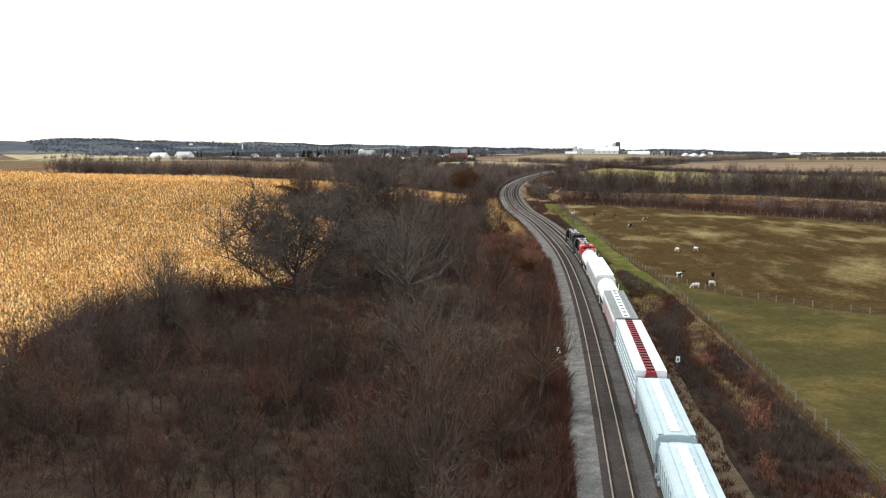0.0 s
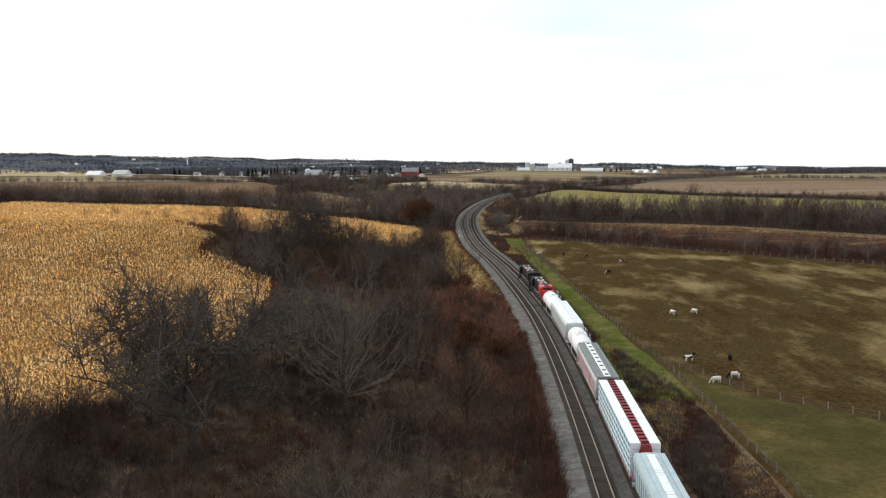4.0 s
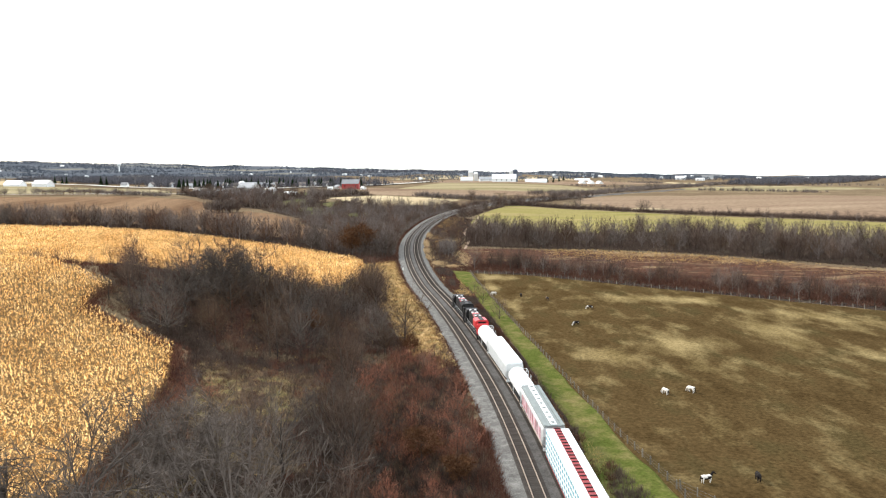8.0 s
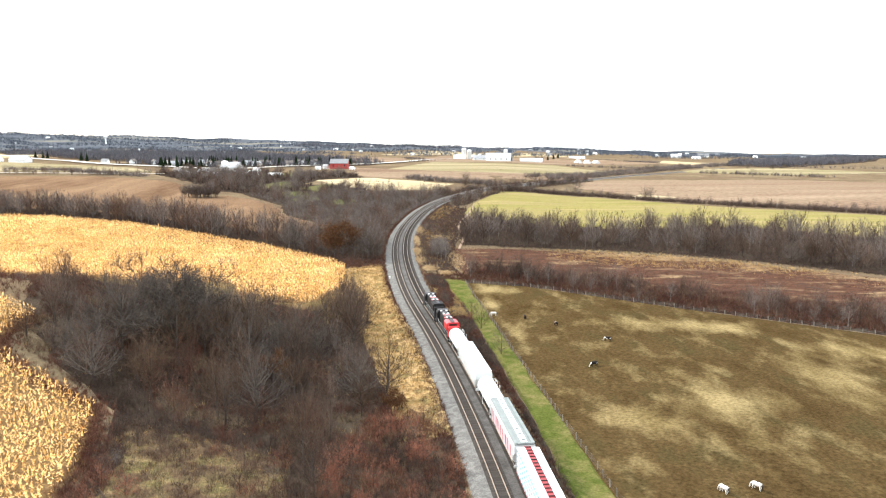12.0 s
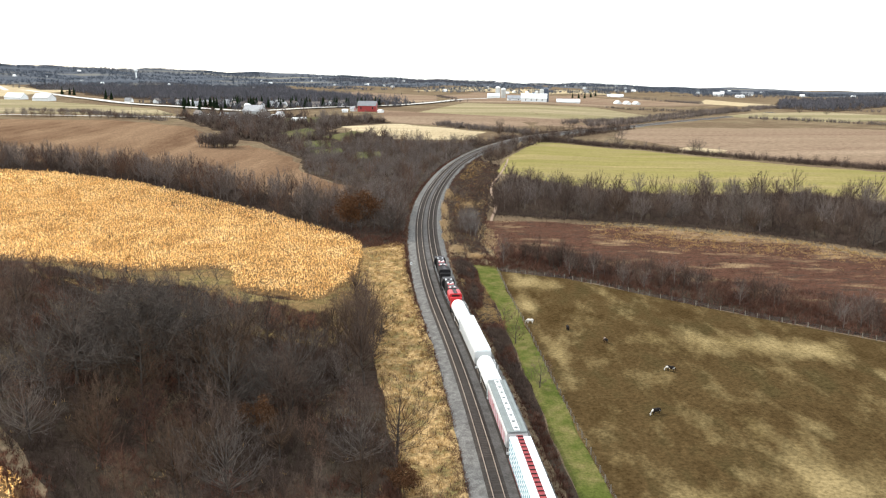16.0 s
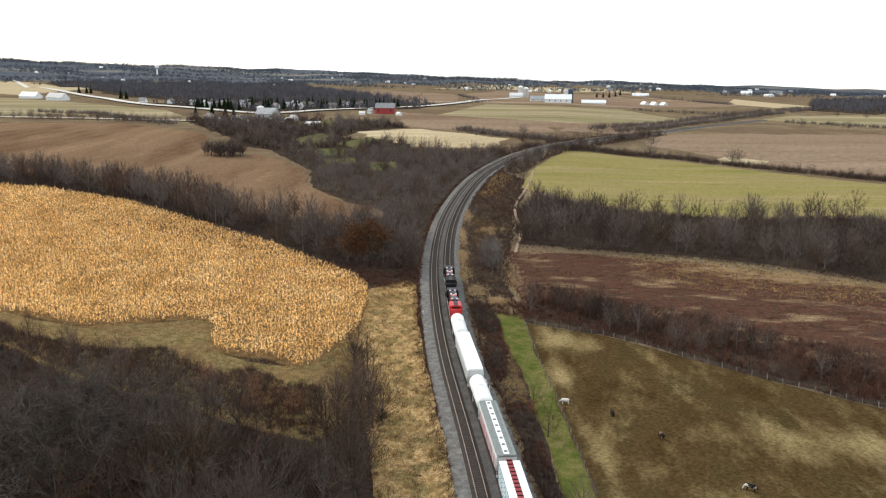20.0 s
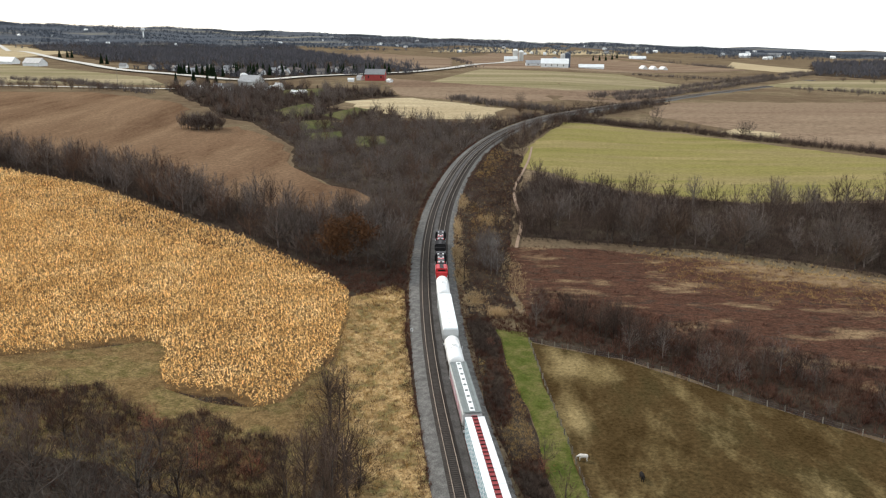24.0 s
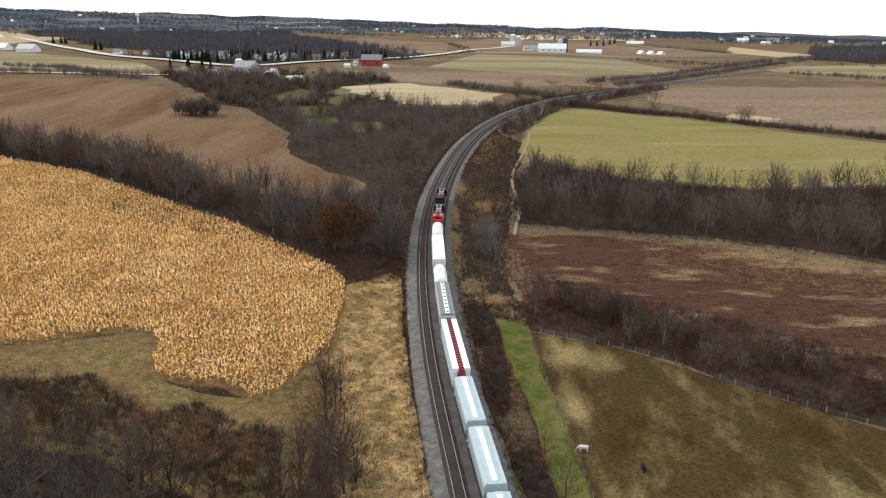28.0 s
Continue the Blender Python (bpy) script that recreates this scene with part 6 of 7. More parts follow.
def corn_rows(name, outline, angle, gap, pitch):
    c, s = math.cos(angle), math.sin(angle)
    p = np.array(outline)
    u, v = p @ np.array([c, s]), p @ np.array([-s, c])
    uu, vv = np.meshgrid(np.arange(u.min(), u.max(), pitch), np.arange(v.min(), v.max(), gap))
    uu = uu + RNG.uniform(-0.3, 0.3, uu.shape) * pitch
    vv = vv + RNG.normal(0, 0.08, vv.shape)
    x, y = (uu * c - vv * s).ravel(), (uu * s + vv * c).ravel()
    ok = inside(outline, x, y) & (RNG.uniform(0, 1, x.shape) > 0.03)
    x, y = x[ok], y[ok]
    near = x > -170
    for some, per, long in ((near, 9, 0.52), (~near, 4, 0.8)):
        n = int(some.sum())
        if not n:
            continue
        foot = np.stack([x[some], y[some], ground_z(x[some], y[some])], -1)[:, None]
        tall, a = RNG.uniform(1.9, 2.5, (n, 1)), RNG.uniform(0, 2 * np.pi, (n, per))
        z = tall * np.sqrt(RNG.uniform(0.03, 1, (n, per)))
        out = np.stack([np.cos(a), np.sin(a), RNG.normal(0.55, 0.6, (n, per))], -1)
        wide = np.stack([-np.sin(a), np.cos(a), 0 * a], -1) * (0.10 * RNG.uniform(0.6, 1.3, (n, per)))[..., None] * long / 0.5
        root = foot + np.stack([0 * a, 0 * a, z], -1)
        tip = root + out * (long * RNG.uniform(0.6, 1.1, (n, per)))[..., None]
        v = np.stack([root - wide, root + wide, tip], 2).reshape(-1, 3)
        tagged(new(name, soup(name, v, np.arange(len(v)).reshape(-1, 3), "corn_dry")), "standing rows of dry golden corn", "corn", kind="stuff")


corn_rows("corn", CORN_FAR, radians(80), 1.0, 0.85)
corn_rows("corn", CORN_NEAR, radians(80), 1.05, 1.0)


# ---------- fences, posts, horses ----------
def fence(points, label, gap=2.7, wires=3):
    x0, y0 = points[0]
    f = thing("fence", x0, y0, 0, label=label, category="fence")
    bm = bmesh.new()
    tube(bm, 0.10, 0.085, (0, 0, -0.3), (0, 0, 1.45), 6)
    shared = mesh_of("post", bm, "post_wood")
    line = [Vector(p) for p in points]
    seats, run = [], 0.0
    for a, b in zip(line, line[1:]):
        n = max(1, int((b - a).length / gap))
        seats += [a.lerp(b, i / n) for i in range(n)]
    seats.append(line[-1])
    for i, p in enumerate(seats):
        ob = new("post", shared)
        ob.parent = f
        ob.matrix_local = pose(p.x - x0, p.y - y0, gz(p.x, p.y), (i * 37 % 9) - 4, (i * 53 % 9) - 4, i * 40)
    for k in range(wires):
        bm = bmesh.new()
        h = 0.45 + 0.4 * k
        for a, b in zip(seats, seats[1:]):
            tube(bm, 0.012, 0.012, (a.x - x0, a.y - y0, gz(a.x, a.y) + h), (b.x - x0, b.y - y0, gz(b.x, b.y) + h), 3, False)
        part("wire", bm, "loco_grey", f)
    return f


fence([(27, -150), (27.5, -118), (28, -90), (27.5, -42), (25.5, -20), (24, 12), (21.3, 70), (20, 104), (18.5, 130.5), (17.6, 150.4)], "weathered wooden post and wire fence along the pasture")
fence([(17.6, 150.4), (34.8, 140.2), (50.8, 124.6), (69, 109), (110, 78), (180, 20)], "weathered wooden post and wire fence below the brush")
fence([(28, -42), (36, -60), (50, -72), (75, -84), (110, -92)], "low wooden cross fence in the pasture")


def horse(x, y, turn, coat, patch, grazing, label, size=1.0):
    e = thing("horse", x, y, gz(x, y) + 0.1, turn, label=label, category="horse", group="horses in the pasture")
    e.scale = (size * 0.88, size * 0.88, size * 0.88)

    def blob(name, pts, mats, n=10):
        """A rounded limb through (x, y, z, radius) points."""
        bm = bmesh.new()
        rings = []
        for k, (px, py, pz, r) in enumerate(pts):
            a = Vector(pts[max(k - 1, 0)][:3])
            b = Vector(pts[min(k + 1, len(pts) - 1)][:3])
            q = (b - a).to_track_quat("Z", "Y").to_matrix()
            rings.append([bm.verts.new(Vector((px, py, pz)) + q @ Vector((r * math.cos(2 * math.pi * i / n), r * math.sin(2 * math.pi * i / n), 0))) for i in range(n)])
        for a, b in zip(rings, rings[1:]):
            for i in range(n):
                bm.faces.new((a[i], a[(i + 1) % n], b[(i + 1) % n], b[i])).smooth = True
        bm.faces.new(rings[0])
        bm.faces.new(rings[-1])
        bmesh.ops.recalc_face_normals(bm, faces=bm.faces[:])
        if len(mats) > 1:
            for f in bm.faces:
                c = f.calc_center_median()
                f.material_index = 1 if math.sin(c.x * 4.1 + x) + math.sin(c.z * 5 + y) > 0.35 else 0
        return part(name, bm, mats, e)

    both = [coat, patch] if patch != coat else [coat]
    blob("body", [(-0.85, 0, 1.12, 0.12), (-0.75, 0, 1.12, 0.30), (-0.45, 0, 1.10, 0.36), (0.0, 0, 1.06, 0.35), (0.45, 0, 1.10, 0.35), (0.70, 0, 1.15, 0.27), (0.80, 0, 1.18, 0.12)], both)
    if grazing:
        blob("neck", [(0.62, 0, 1.22, 0.22), (0.95, 0, 0.95, 0.17), (1.18, 0, 0.62, 0.13)], [patch])
        blob("head", [(1.12, 0, 0.66, 0.10), (1.20, 0, 0.50, 0.13), (1.26, 0, 0.28, 0.09), (1.27, 0, 0.12, 0.07)], [patch], 8)
        blob("mane", [(0.66, 0, 1.42, 0.05), (1.0, 0, 1.10, 0.06), (1.26, 0, 0.72, 0.04)], ["horse_black"], 5)
    else:
        blob("neck", [(0.60, 0, 1.22, 0.22), (0.85, 0, 1.50, 0.16), (1.0, 0, 1.72, 0.13)], [patch])
        blob("head", [(0.95, 0, 1.78, 0.10), (1.10, 0, 1.72, 0.13), (1.32, 0, 1.55, 0.09), (1.45, 0, 1.45, 0.07)], [patch], 8)
        blob("mane", [(0.55, 0, 1.45, 0.05), (0.78, 0, 1.68, 0.06), (0.92, 0, 1.85, 0.04)], ["horse_black"], 5)
    for lx, ly, step in ((0.55, 0.17, 0.06), (0.55, -0.17, -0.08), (-0.62, 0.18, -0.08), (-0.62, -0.18, 0.06)):
        blob("leg", [(lx, ly, 0.98, 0.14), (lx + step * 0.4, ly, 0.52, 0.075), (lx + step, ly, 0.25, 0.05), (lx + step, ly, 0.06, 0.065), (lx + step, ly, 0.0, 0.075)], [coat], 7)
    blob("tail", [(-0.86, 0, 1.28, 0.05), (-1.0, 0, 1.05, 0.08), (-1.03, 0, 0.6, 0.06), (-1.02, 0, 0.4, 0.02)], ["horse_black"], 6)
    return e


PINTO, DARK, PALE = "white and black pinto horse grazing in the pasture", "black horse standing in the pasture", "cream-white horse grazing in the pasture"
horse(39, -3, 110, "horse_white", "horse_white", True, PALE)
horse(43.7, -2.6, 120, "horse_white", "horse_white", True, PALE)
horse(31.8, -40.6, 10, "horse_white", "horse_black", False, "white horse with a black head standing in the pasture")
horse(38.5, -40.5, 80, "horse_black", "horse_black", True, DARK)
horse(32.2, -53.4, 190, "horse_white", "horse_white", True, PALE)
horse(35.8, -50.9, 170, "horse_white", "horse_black", True, PINTO)
horse(43.5, 72.7, 150, "horse_black", "horse_white", True, PINTO)
horse(35.9, 55.1, 200, "horse_black", "horse_white", True, PINTO)
horse(35, 89.7, 100, "horse_brown", "horse_black", True, "brown horse grazing in the pasture")
horse(28.7, 99, 90, "horse_black", "horse_brown", True, "dark brown horse grazing in the pasture")
horse(21.2, 105, 170, "horse_white", "horse_white", True, "cream-white horse standing beside the fence")


def line_post(x, y, label):
    e = thing("line_marker", x, y, gz(x, y), 12, label=label, category="marker post")
    bm = bmesh.new()
    box(bm, -0.05, -0.05, -0.2, 0.05, 0.05, 1.5, 0.01)
    part("post", bm, "post_wood", e)
    bm = bmesh.new()
    box(bm, -0.26, -0.07, 1.0, 0.26, -0.05, 1.75, 0.004)
    part("board", bm, "sign_white", e, "plain white board")
    bm = bmesh.new()
    box(bm, -0.10, -0.075, 1.2, 0.10, -0.071, 1.5)
    part("bar", bm, "loco_black", e)


line_post(3.4, -106, "white marker board on a short wooden post")
line_post(17.6, -109, "white marker board on a short wooden post")
line_post(-6.9, 153.2, "white marker board on a short wooden post")


# ---------- the country beyond ----------
FAR_WOOD = [(-1290, 2549), (-1142, 2796), (-545, 2919), (-324.2, 2095.9), (-16.3, 1011.6), (-100.6, 1030.7), (-194.7, 964), (-321.7, 1004.1), (-503.6, 1224.8)]
MID_WOOD = [(-235.9, 676), (-186, 583.9), (-162.6, 550.3), (-146.3, 509.6), (-115.7, 487.9), (-85.6, 497.1), (-28.5, 508.9), (-31.8, 524.9), (-82.4, 557.5), (-75.9, 594.8), (-36.2, 634.8), (-47.6, 649.7), (-128.9, 706.7), (-187.8, 696.1)]
MID_LAWNS = [[(-113.2, 539.5), (-98.8, 577.4), (-89.2, 557.3), (-88.7, 522.8), (-100.3, 506.6)], [(-79.8, 522.8), (-63.6, 557.7), (-48.6, 544.9), (-66.5, 501)], [(-137.3, 662.5), (-105.7, 696.2), (-97.1, 628.5), (-124.6, 619.4)]]
FIELD_END = [(-531.5, 683.2), (-298.7, 656.2), (-238.1, 634.6), (-236.3, 669.2), (-311.3, 692.4), (-529.8, 726.4)]
TOWN_TREES = [(-393.1, 1005), (-273, 894.6), (-221.5, 832.2), (-98.6, 894.1), (-45.1, 937.5), (-22.2, 1003.2), (-103.8, 1021.7), (-195.4, 968.7), (-324, 1009.2)]
RIGHT_FAR = [(506.6, 1099.9), (548.4, 1008.1), (1176.4, 1808.4), (1500, 2290), (917.1, 2031.5)]
EDGE_MID = [(-450, 3350), (250, 3450), (330, 3700), (-450, 3800)]


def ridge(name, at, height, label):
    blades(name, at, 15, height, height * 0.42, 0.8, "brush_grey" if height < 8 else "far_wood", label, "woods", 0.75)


woods("mid_trees", scatter(MID_WOOD, 330, MID_LAWNS), 5, 12, VALLEY, "grey bare woods behind the plowed field", "dim")
woods("field_end_trees", scatter(FIELD_END, 120), 5, 10, VALLEY, "bare trees at the far end of the plowed field", "dim")
woods("bush_clump", scatter([(-156.4, 459.2), (-145.2, 471.7), (-132.8, 469.3), (-125.8, 457.4), (-136.8, 448.6)], 70), 8, 12, MIXED[:5], "round clump of bare bushes in the plowed field", "dim")
ridge("mid_brush", scatter(MID_WOOD, 700, MID_LAWNS), 6, "grey brush of the woods behind the field")
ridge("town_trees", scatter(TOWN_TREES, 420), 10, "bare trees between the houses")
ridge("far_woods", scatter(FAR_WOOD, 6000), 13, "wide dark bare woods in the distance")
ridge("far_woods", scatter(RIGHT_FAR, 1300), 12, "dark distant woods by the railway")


def far_belt(n, way0, way1, r0, r1, least, seed):
    """Places of far woods: patches drawn out across the view, between two bearings and two distances."""
    way, r = RNG.uniform(way0, way1, n), np.sqrt(RNG.uniform(r0 * r0, r1 * r1, n))
    keep = [noise.noise(Vector((a * 0.16, d * 0.0065, seed))) > least for a, d in zip(way, r)]
    a = np.radians(way[keep])
    return np.stack([np.sin(a) * r[keep], np.cos(a) * r[keep]], -1)


# bare woods of the far hills, haze painted in as a blue-grey tint
blades("hill_woods", far_belt(9000, -34, -1, 2700, 4500, -0.06, 2.0), 9, 15, 9, 1.6, "hill_wood", "bare woods over the distant hills, tinted blue-grey for haze", "woods", 0.6)
blades("horizon_woods", far_belt(7500, -1, 34, 2600, 4400, -0.08, 3.0), 9, 16, 9, 1.6, "hill_wood", "bare woods along the horizon, tinted blue-grey for haze", "woods", 0.6)
blades("skyline_woods", far_belt(2200, -34, 34, 4150, 4300, -0.12, 5.0), 9, 17, 9, 1.6, "hill_wood", "bare woods on the skyline, tinted blue-grey for haze", "woods", 0.6)
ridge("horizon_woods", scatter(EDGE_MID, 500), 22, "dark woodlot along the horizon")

def hedgerow(line, n, wide, height, label):
    p = np.array(line, float)
    seg = np.hypot(*np.diff(p, axis=0).T)
    k = RNG.choice(len(seg), n, p=seg / seg.sum())
    at = p[k] + (p[k + 1] - p[k]) * RNG.uniform(0, 1, n)[:, None] + RNG.normal(0, wide, (n, 2))
    at = at[np.abs(off_track(at[:, 0], at[:, 1]) - 2) > 9]
    blades("hedgerow", at, 12, height, height * 0.5, 0.45, "tree_grey", label, "hedgerow", 0.5)


hedgerow([(116.1, 641.2), (179.5, 728.5), (267.3, 848.4), (391.4, 1012.1), (541.8, 1205.2)], 600, 3.0, 6, "bare brush along the distant railway line")
hedgerow([(139.8, 641.9), (200.4, 720.6), (287, 829.3), (411.5, 995.1), (557.6, 1188.1)], 800, 2.5, 6.5, "bare brush along the distant railway line")
hedgerow([(496.6, 1637.1), (501.3, 1492.2), (487, 1393.9)], 160, 8, 8, "distant strip of bare brush")
hedgerow([(351.6, 819), (385, 785.5), (448, 706.6)], 140, 4, 5, "bare hedgerow between two fields")
hedgerow([(244.5, 1034.4), (282.1, 1016.5), (335.9, 966)], 90, 3, 5, "bare hedgerow between two fields")
hedgerow([(5.7, 618.4), (28.3, 590.1), (47.7, 570.1), (69.8, 556.4), (80, 547.4)], 260, 4, 6, "bare hedgerow beside the straw field")
hedgerow([(-426, 783.3), (-345.3, 748), (-272.1, 668.3), (-231.1, 631)], 300, 5, 6, "bare hedgerow behind the plowed field")
hedgerow([(408.7, 2240.2), (503.4, 2226.8), (521.9, 1835.1)], 120, 12, 12, "distant windbreak beside a farm")
hedgerow([(757.4, 2441.7), (891.9, 2358.7), (1089.6, 2278.3)], 160, 10, 11, "distant windbreak")
hedgerow([(573.3, 1023.9), (747.9, 872.6), (951, 744.3)], 200, 5, 7, "distant bare hedgerow")
hedgerow([(-44.1, 1040.7), (42.5, 1108.4), (16.2, 1794.4)], 160, 5, 6, "distant bare hedgerow")

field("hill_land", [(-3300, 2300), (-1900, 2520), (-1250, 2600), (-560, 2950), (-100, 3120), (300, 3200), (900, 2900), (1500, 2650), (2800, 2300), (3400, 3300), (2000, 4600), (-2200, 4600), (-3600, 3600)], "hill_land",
      "distant hills with haze-tinted blue-grey woods and pale fields", "hills", 2.2, 90, ragged=30.0)
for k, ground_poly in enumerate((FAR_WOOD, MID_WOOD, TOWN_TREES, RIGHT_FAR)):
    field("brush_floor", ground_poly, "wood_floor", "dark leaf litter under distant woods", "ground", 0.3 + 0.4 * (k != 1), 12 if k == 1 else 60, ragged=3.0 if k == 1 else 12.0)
for lawn in MID_LAWNS + LAWNS:
    field("lawn", lawn, "lawn_turf", "olive-green lawn among the bare trees", "lawn", 0.6, 10, ragged=3.0)
for k, (name, outline, material, label) in enumerate((
        ("stubble_field", [(-60, 2750), (21, 2890), (198, 3029), (398, 2980), (640, 2700), (600, 2560), (391, 2600), (150, 2700)], "far_straw", "pale distant stubble field"),
        ("stubble_field", [(527, 1515), (510.5, 1143.2), (633.1, 1398.4), (739, 2085.3)], "far_straw", "pale distant stubble field"),
        ("hay_field", [(345.3, 865.1), (416.4, 762.3), (591.4, 828), (513.5, 977.5), (422.7, 958.8)], "far_green", "olive distant hay field"),
        ("soil_field", [(42.5, 1108.4), (231.3, 1079.8), (473, 1267.1), (511.6, 1679), (522.1, 2232.5), (150, 2650), (17, 1963.3)], "far_soil", "brown distant field around the farm"),
        ("soil_field", [(-44.1, 1040.7), (7, 1136.3), (16.2, 1794.4), (-250, 2650), (-253.8, 1945.3)], "far_soil", "brown distant field beside the woods"),
        ("stubble_field", [(-1900, 2600), (-916.5, 1499.5), (-733.9, 1320.9), (-845, 1943.4), (-1300, 2500)], "far_straw", "pale distant slope"),
        ("hay_field", [(-716.3, 1193.6), (-424.1, 938.8), (-305, 823.2), (-256, 728.9), (-529.6, 756.4), (-850.6, 1005.1)], "far_green", "olive field beside the road"))):
    field(name, outline, material, label, "field", 0.6 + 0.07 * k, 40)


def road(name, line, half, material, label, lift):
    pts = smooth(spline([line[0]] + line + [line[-1]], 12.0), 4)
    v, f = ribbon(pts, -half, half, lambda p: gz(p.x, p.y) + lift)
    return tagged(new(name, soup(name, v, [q[::-1] for q in f], material)), label, "road", kind="structure")


road("road", [(-1600, 2800), (-1394, 2540), (-859.7, 1693.2), (-449.1, 1049.3), (-289.4, 876.2), (-206.1, 791.5), (-173.2, 800.2), (-148.1, 858.7), (-69.2, 933.3), (-38.1, 968.1), (7.8, 1075.6), (36.2, 1174.5), (86.7, 1316.6), (130.3, 1535.5)], 7.0, "road_pale", "pale concrete country road", 1.4)
road("farm_lane", [(-530.5, 704.7), (-384.9, 692.6), (-279.8, 680), (-196.7, 668.4), (-148.7, 688.3)], 3.0, "road_pale", "pale gravel lane", 1.2)
road("trail", [(20.8, 218.3), (21.9, 227.3), (24, 237.9), (26.3, 255.5), (24.7, 275.3), (26.4, 302.1), (34.7, 337.6), (40.9, 371.9), (45.8, 412.9)], 0.5, "trail_dirt", "narrow pale dirt trail through the brush", 0.42)


def house(x, y, w, d, h, turn, wall, roof, label, category="house", rise=0.45, name="house", panes=True):
    if name != "barn":
        w, d, h = w * 0.62, d * 0.66, h * 0.66
    e = thing(name, x, y, gz(x, y), turn, label=label, category=category)
    bm = bmesh.new()
    profile(bm, [(-d / 2, -1), (d / 2, -1), (d / 2, h), (0, h + d * rise), (-d / 2, h)], -w / 2, w / 2)
    part("wall", bm, wall, e)
    for s in (-1, 1):
        bm = bmesh.new()
        a, b = Vector((s * (d / 2 + 0.5), h - 0.5 * rise * 2)), Vector((0, h + d * rise))
        profile(bm, [(a.x, a.y + 0.05), (b.x, b.y + 0.05), (b.x, b.y + 0.4), (a.x, a.y + 0.4)], -w / 2 - 0.5, w / 2 + 0.5)
        part("roof", bm, roof, e)
        for yy in () if not panes or name in ("shed", "hoop_barn", "warehouse") else np.linspace(-w * 0.32, w * 0.32, max(2, int(w / 8))):
            bm = bmesh.new()
            box(bm, min(s * d / 2, s * (d / 2 + 0.06)), yy - 0.6, h * 0.4, max(s * d / 2, s * (d / 2 + 0.06)), yy + 0.6, h * 0.8)
            part("window", bm, "glass_dark", e)
    return e


def silo(x, y, r, h, material, dome, label):
    e = thing("silo", x, y, gz(x, y), 0, label=label, category="silo")
    bm = bmesh.new()
    tube(bm, r, r, (0, 0, -1), (0, 0, h), 20)
    part("shaft", bm, material, e)
    bm = bmesh.new()
    bmesh.ops.create_uvsphere(bm, u_segments=20, v_segments=8, radius=r * 1.02, matrix=Matrix.LocRotScale((0, 0, h), None, (1, 1, 0.7)))
    bmesh.ops.delete(bm, geom=[v for v in bm.verts if v.co.z < h - 0.01], context="VERTS")
    part("dome", bm, dome, e)
    return e


house(-70.1, 814.7, 20, 10, 6.5, 84, "barn_red", "roof_grey", "red wooden barn with a grey metal roof", "barn", name="barn")
house(-86.2, 819.5, 9, 7, 4, 60, "paint_white", "roof_grey", "small white shed beside the red barn", "shed", name="shed")
house(-167.4, 694.3, 19, 11, 6, 70, "concrete", "roof_grey", "weathered grey barn with a metal roof", "barn", name="barn")
silo(-176.5, 706.5, 3.4, 10.1, "concrete", "paint_white", "pale concrete silo with a white dome")
house(153.5, 1132.9, 38, 14, 6, 82, "paint_white", "paint_white", "long white wooden farm barn", "barn", name="barn")
silo(173.3, 1148.7, 4.5, 18.1, "silo_blue", "silo_blue", "tall dark blue steel silo")
silo(167.2, 1148.9, 3.7, 16.8, "concrete", "concrete", "tall grey concrete silo")
silo(154.8, 1146.5, 4.1, 11.4, "silo_blue", "silo_blue", "short dark blue silo")
house(129.2, 1186.9, 34, 14, 6, 90, "paint_white", "roof_grey", "white farmhouse with a grey roof")
silo(135.1, 1558.7, 4.9, 20.2, "concrete", "paint_white", "tall pale concrete silo")
silo(148.2, 1581.1, 4.9, 17.5, "concrete", "paint_white", "tall pale concrete silo")
house(125.7, 1548, 40, 16, 7, 90, "paint_white", "paint_white", "white metal farm shed", "shed", name="shed")
house(208.2, 1152.1, 56, 12, 4, 84, "paint_white", "paint_white", "long low white cattle shed", "shed", name="shed")
for k in range(3):
    house(304 + 16 * k, 1240 + 3 * k, 24, 12, 3.5, 10, "paint_white", "paint_white", "white fabric hoop barn", "barn", name="hoop_barn")
house(508.4, 2145.5, 70, 22, 8, 80, "paint_white", "paint_white", "long white distant shed", "shed", name="shed")
house(943, 2559, 34, 16, 6, 70, "paint_white", "paint_white", "large white distant barn", "barn", name="barn")
house(1068, 2638, 40, 16, 6, 70, "paint_white", "roof_grey", "white distant barn with a grey roof", "barn", name="barn")
house(-618.4, 1143.8, 56, 20, 5, 65, "paint_white", "paint_white", "large white metal warehouse", "warehouse", name="warehouse")
house(-541, 1067.3, 50, 20, 6, 65, "paint_white", "roof_grey", "white warehouse with a grey roof", "warehouse", name="warehouse")
for k, (x, y) in enumerate(((-310.8, 976.5), (-298.5, 977.4), (-277.9, 981.6), (-255.8, 983.4), (-241.2, 956.7), (-218.7, 689.5), (-190.2, 672.3), (-177.9, 657.7), (-227.2, 908.3), (-197.9, 928.4), (-171.6, 949.2), (-134.9, 966.3),
                            (-295.1, 922.8), (-112.2, 971.7), (-153.7, 672.4), (-138, 666.2))):
    house(x, y, 11 + k % 3 * 2, 8, 4 + k % 2 * 1.6, 40 + 37 * k % 90, "paint_white", "roof_brown" if k % 3 else "roof_grey", "white house among bare trees", rise=0.5)


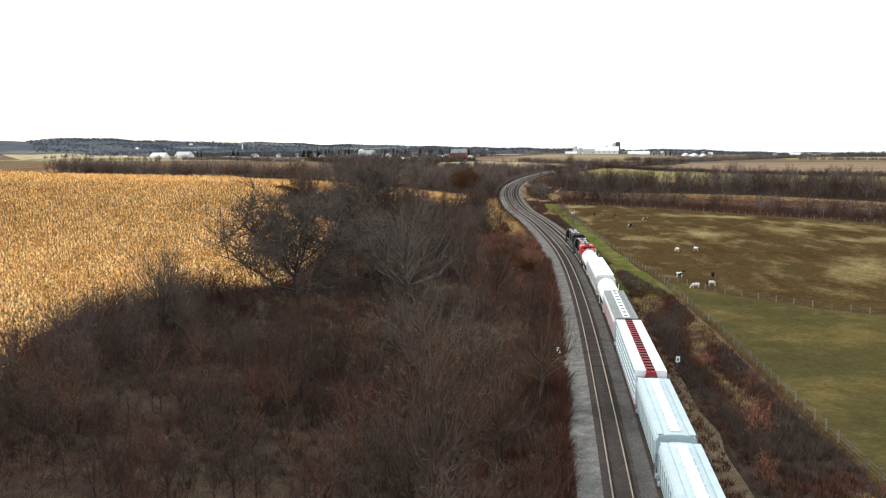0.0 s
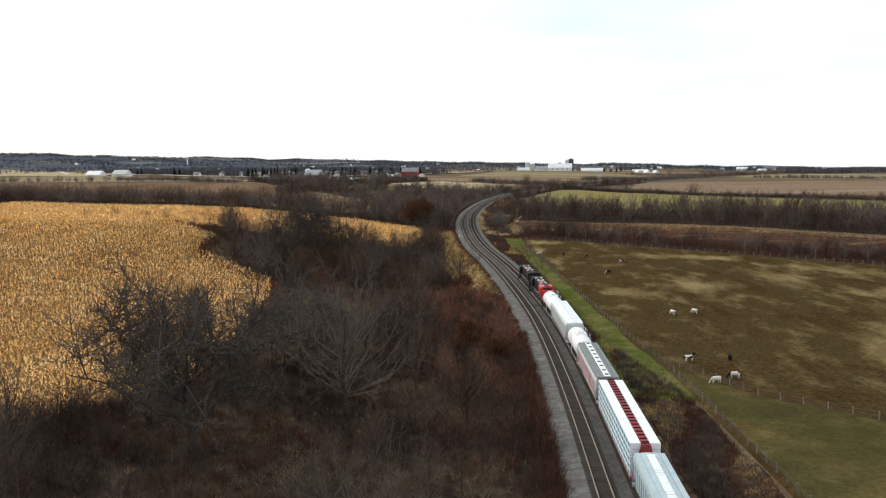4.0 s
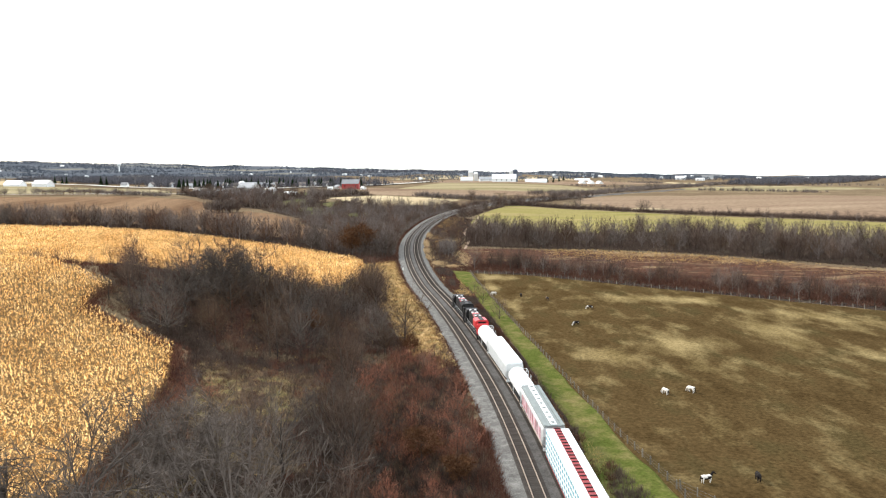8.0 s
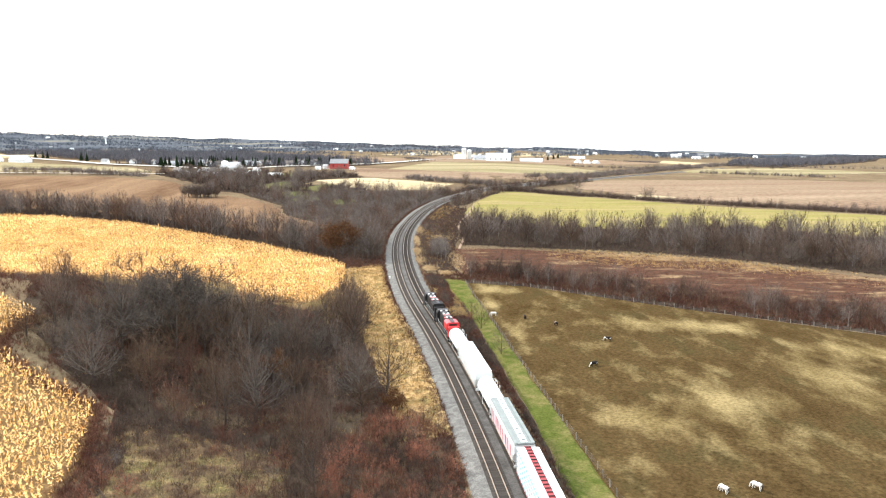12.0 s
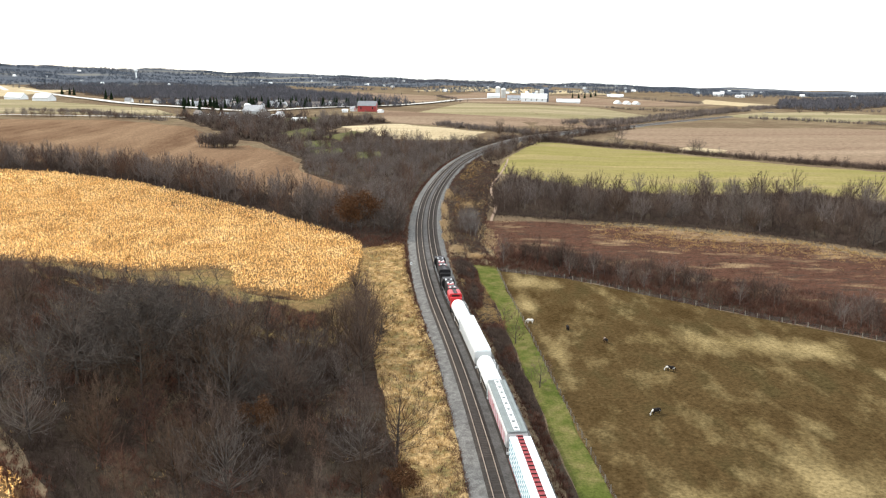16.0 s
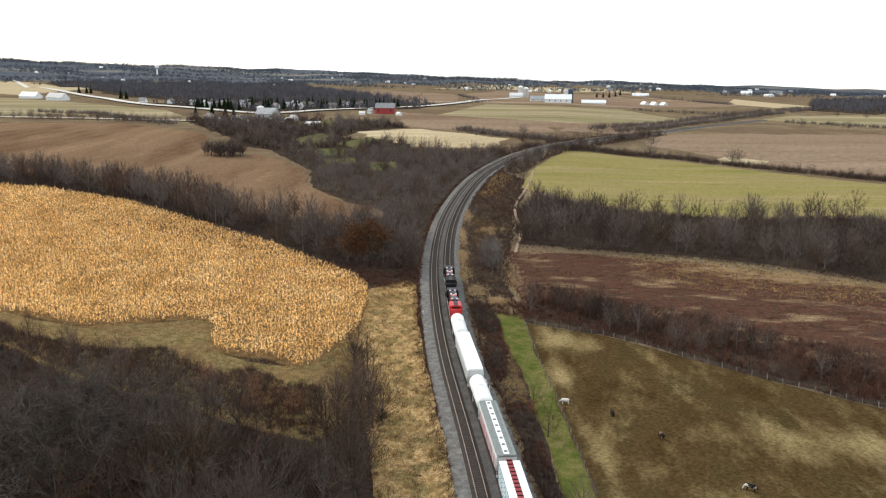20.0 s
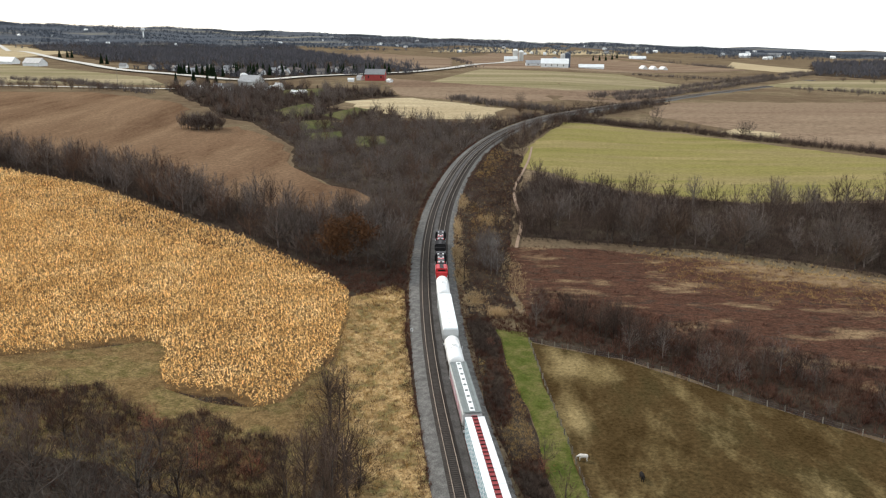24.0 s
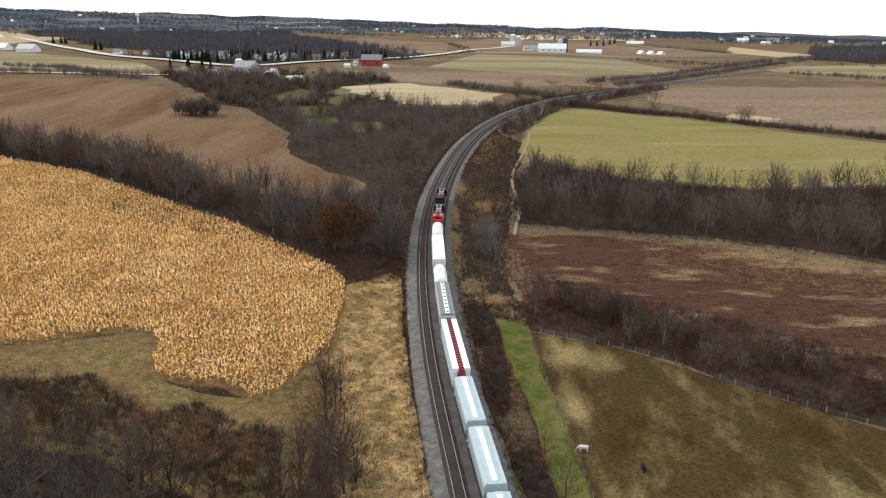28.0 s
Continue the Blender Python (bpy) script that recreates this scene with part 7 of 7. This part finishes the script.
for k, (x, y) in enumerate(scatter([(-423.6, 1036.1), (-303.2, 901.6), (-221.5, 832.2), (-113.7, 900.8), (-74.8, 963.7), (-149.9, 973.4), (-247.8, 998.3)], 26)):
    house(float(x), float(y), 12 + k % 4 * 2, 9, 4.5 + k % 2, 31 * k % 180, "paint_white" if k % 3 else "paint_tan", "roof_brown" if k % 2 else "roof_grey", "small house among the village trees", rise=0.5, panes=False)
for k in range(46):
    way, r = radians(RNG.uniform(-28, 29)), RNG.uniform(2500, 4050)
    house(math.sin(way) * r, math.cos(way) * r, RNG.uniform(14, 30), RNG.uniform(10, 14), RNG.uniform(5, 8), RNG.uniform(-0, 176.5), "paint_white", "paint_white" if k % 3 else "roof_grey", "white farm building in the distance", "farm building", name="farm_building", panes=False)
for x, y in ((-185.3, 676.3), (-161.5, 678.4), (-147.2, 683.9), (-195.9, 687.8), (-205.7, 681.1), (-118.6, 632.3), (-112.9, 635.8), (-92.8, 795.8), (-54.2, 788.4)):
    house(x, y, 9, 6, 3, x % 90, "paint_white", "paint_white", "small white farmyard shed", "shed", 0.3, name="shed")


def water_tower(x, y, h):
    e = thing("water_tower", x, y, gz(x, y), 0, label="pale steel water tower on the distant hills", category="water tower")
    bm = bmesh.new()
    tube(bm, 3.0, 2.4, (0, 0, -2), (0, 0, h * 0.72), 12)
    part("shaft", bm, "paint_white", e)
    bm = bmesh.new()
    bmesh.ops.create_uvsphere(bm, u_segments=16, v_segments=10, radius=h * 0.2, matrix=Matrix.LocRotScale((0, 0, h * 0.82), None, (1, 1, 0.8)))
    part("tank", bm, "paint_white", e)


water_tower(-1180, 3200, 38)


def conifer(x, y, h):
    e = thing("conifer", x, y, gz(x, y), 0, label="dark green conifer by the houses", category="tree", group="conifers")
    bm = bmesh.new()
    tube(bm, 0.3, 0.1, (0, 0, -0.5), (0, 0, h * 0.9), 6)
    part("trunk", bm, "bark", e)
    n = 420
    t = RNG.uniform(0.06, 1, n)
    a = RNG.uniform(0, 6.28, n)
    r = (1 - t) * h * 0.24 + 0.2
    p0 = np.stack([0 * t, 0 * t, t * h + 0.3], -1)
    p1 = np.stack([r * np.cos(a), r * np.sin(a), t * h - 0.35 * r], -1)
    side = np.stack([-np.sin(a), np.cos(a), 0 * a], -1) * (0.3 * r + 0.1)[:, None]
    v = np.stack([p0, p1 - side, p1 + side], 1).reshape(-1, 3)
    ob = new("crown", soup("crown", v, np.arange(len(v)).reshape(-1, 3), "conifer"))
    ob.parent = e


for x, y, h in ((-686.8, 1446.1, 16), (-674, 1448.7, 14), (-659.8, 1434.8, 15), (-486.2, 1145.6, 15), (-472.9, 1132.6, 13), (-241.2, 720.1, 12), (-241.5, 772.7, 12), (-218, 737.6, 12), (-206.3, 723.7, 11), (-284.7, 881.8, 13),
                (-269, 873.5, 14), (-251.1, 865.4, 13), (-237.5, 861.3, 12), (-221.7, 856.6, 13), (-210.2, 860.3, 12), (-292.9, 887.4, 12), (372.9, 1958.3, 16), (353.2, 1934.4, 15), (394, 1987.9, 16), (415.2, 2016.2, 15), (431.6, 2037.6, 15)):
    conifer(x, y, h)
for x, y in scatter([(-325.9, 901.6), (-228.8, 842.5), (-90.8, 907), (-45, 945), (-187.8, 968.4)], 60):
    conifer(float(x), float(y), float(RNG.uniform(9, 14)))


def pole(x, y, h, label):
    e = thing("utility_pole", x, y, gz(x, y), 20, label=label, category="utility pole")
    bm = bmesh.new()
    tube(bm, 0.18, 0.12, (0, 0, -0.5), (0, 0, h), 8)
    part("shaft", bm, "post_wood", e)
    bm = bmesh.new()
    box(bm, -1.3, -0.06, h - 1.0, 1.3, 0.06, h - 0.85)
    part("crossarm", bm, "post_wood", e)


pole(-279.4, 685.4, 18, "tall pale utility pole behind the plowed field")
for x, y in ((374.5, 725.9), (343.6, 756.3), (305.8, 869.1), (322.6, 893), (148, 552.9), (176.9, 468.7), (181.5, 470.2), (326.5, 928.1), (333.1, 917.2), (469.2, 948.5), (486.1, 911.8), (55.9, 592.2), (279.1, 930.6), (391.4, 991.2)):
    tree("oak2", x, y, 9, x, "hedge trees")


# ---------- the ties, piece by piece ----------
lay_ties(LEFT, track_left, -112, 40)
lay_ties(RIGHT, track_right, -112, 40)


# ---------- what moves ----------
def motions():
    for ob, middle, length in TRAIN:
        walk(ob, train_rows(middle, length))


motions()
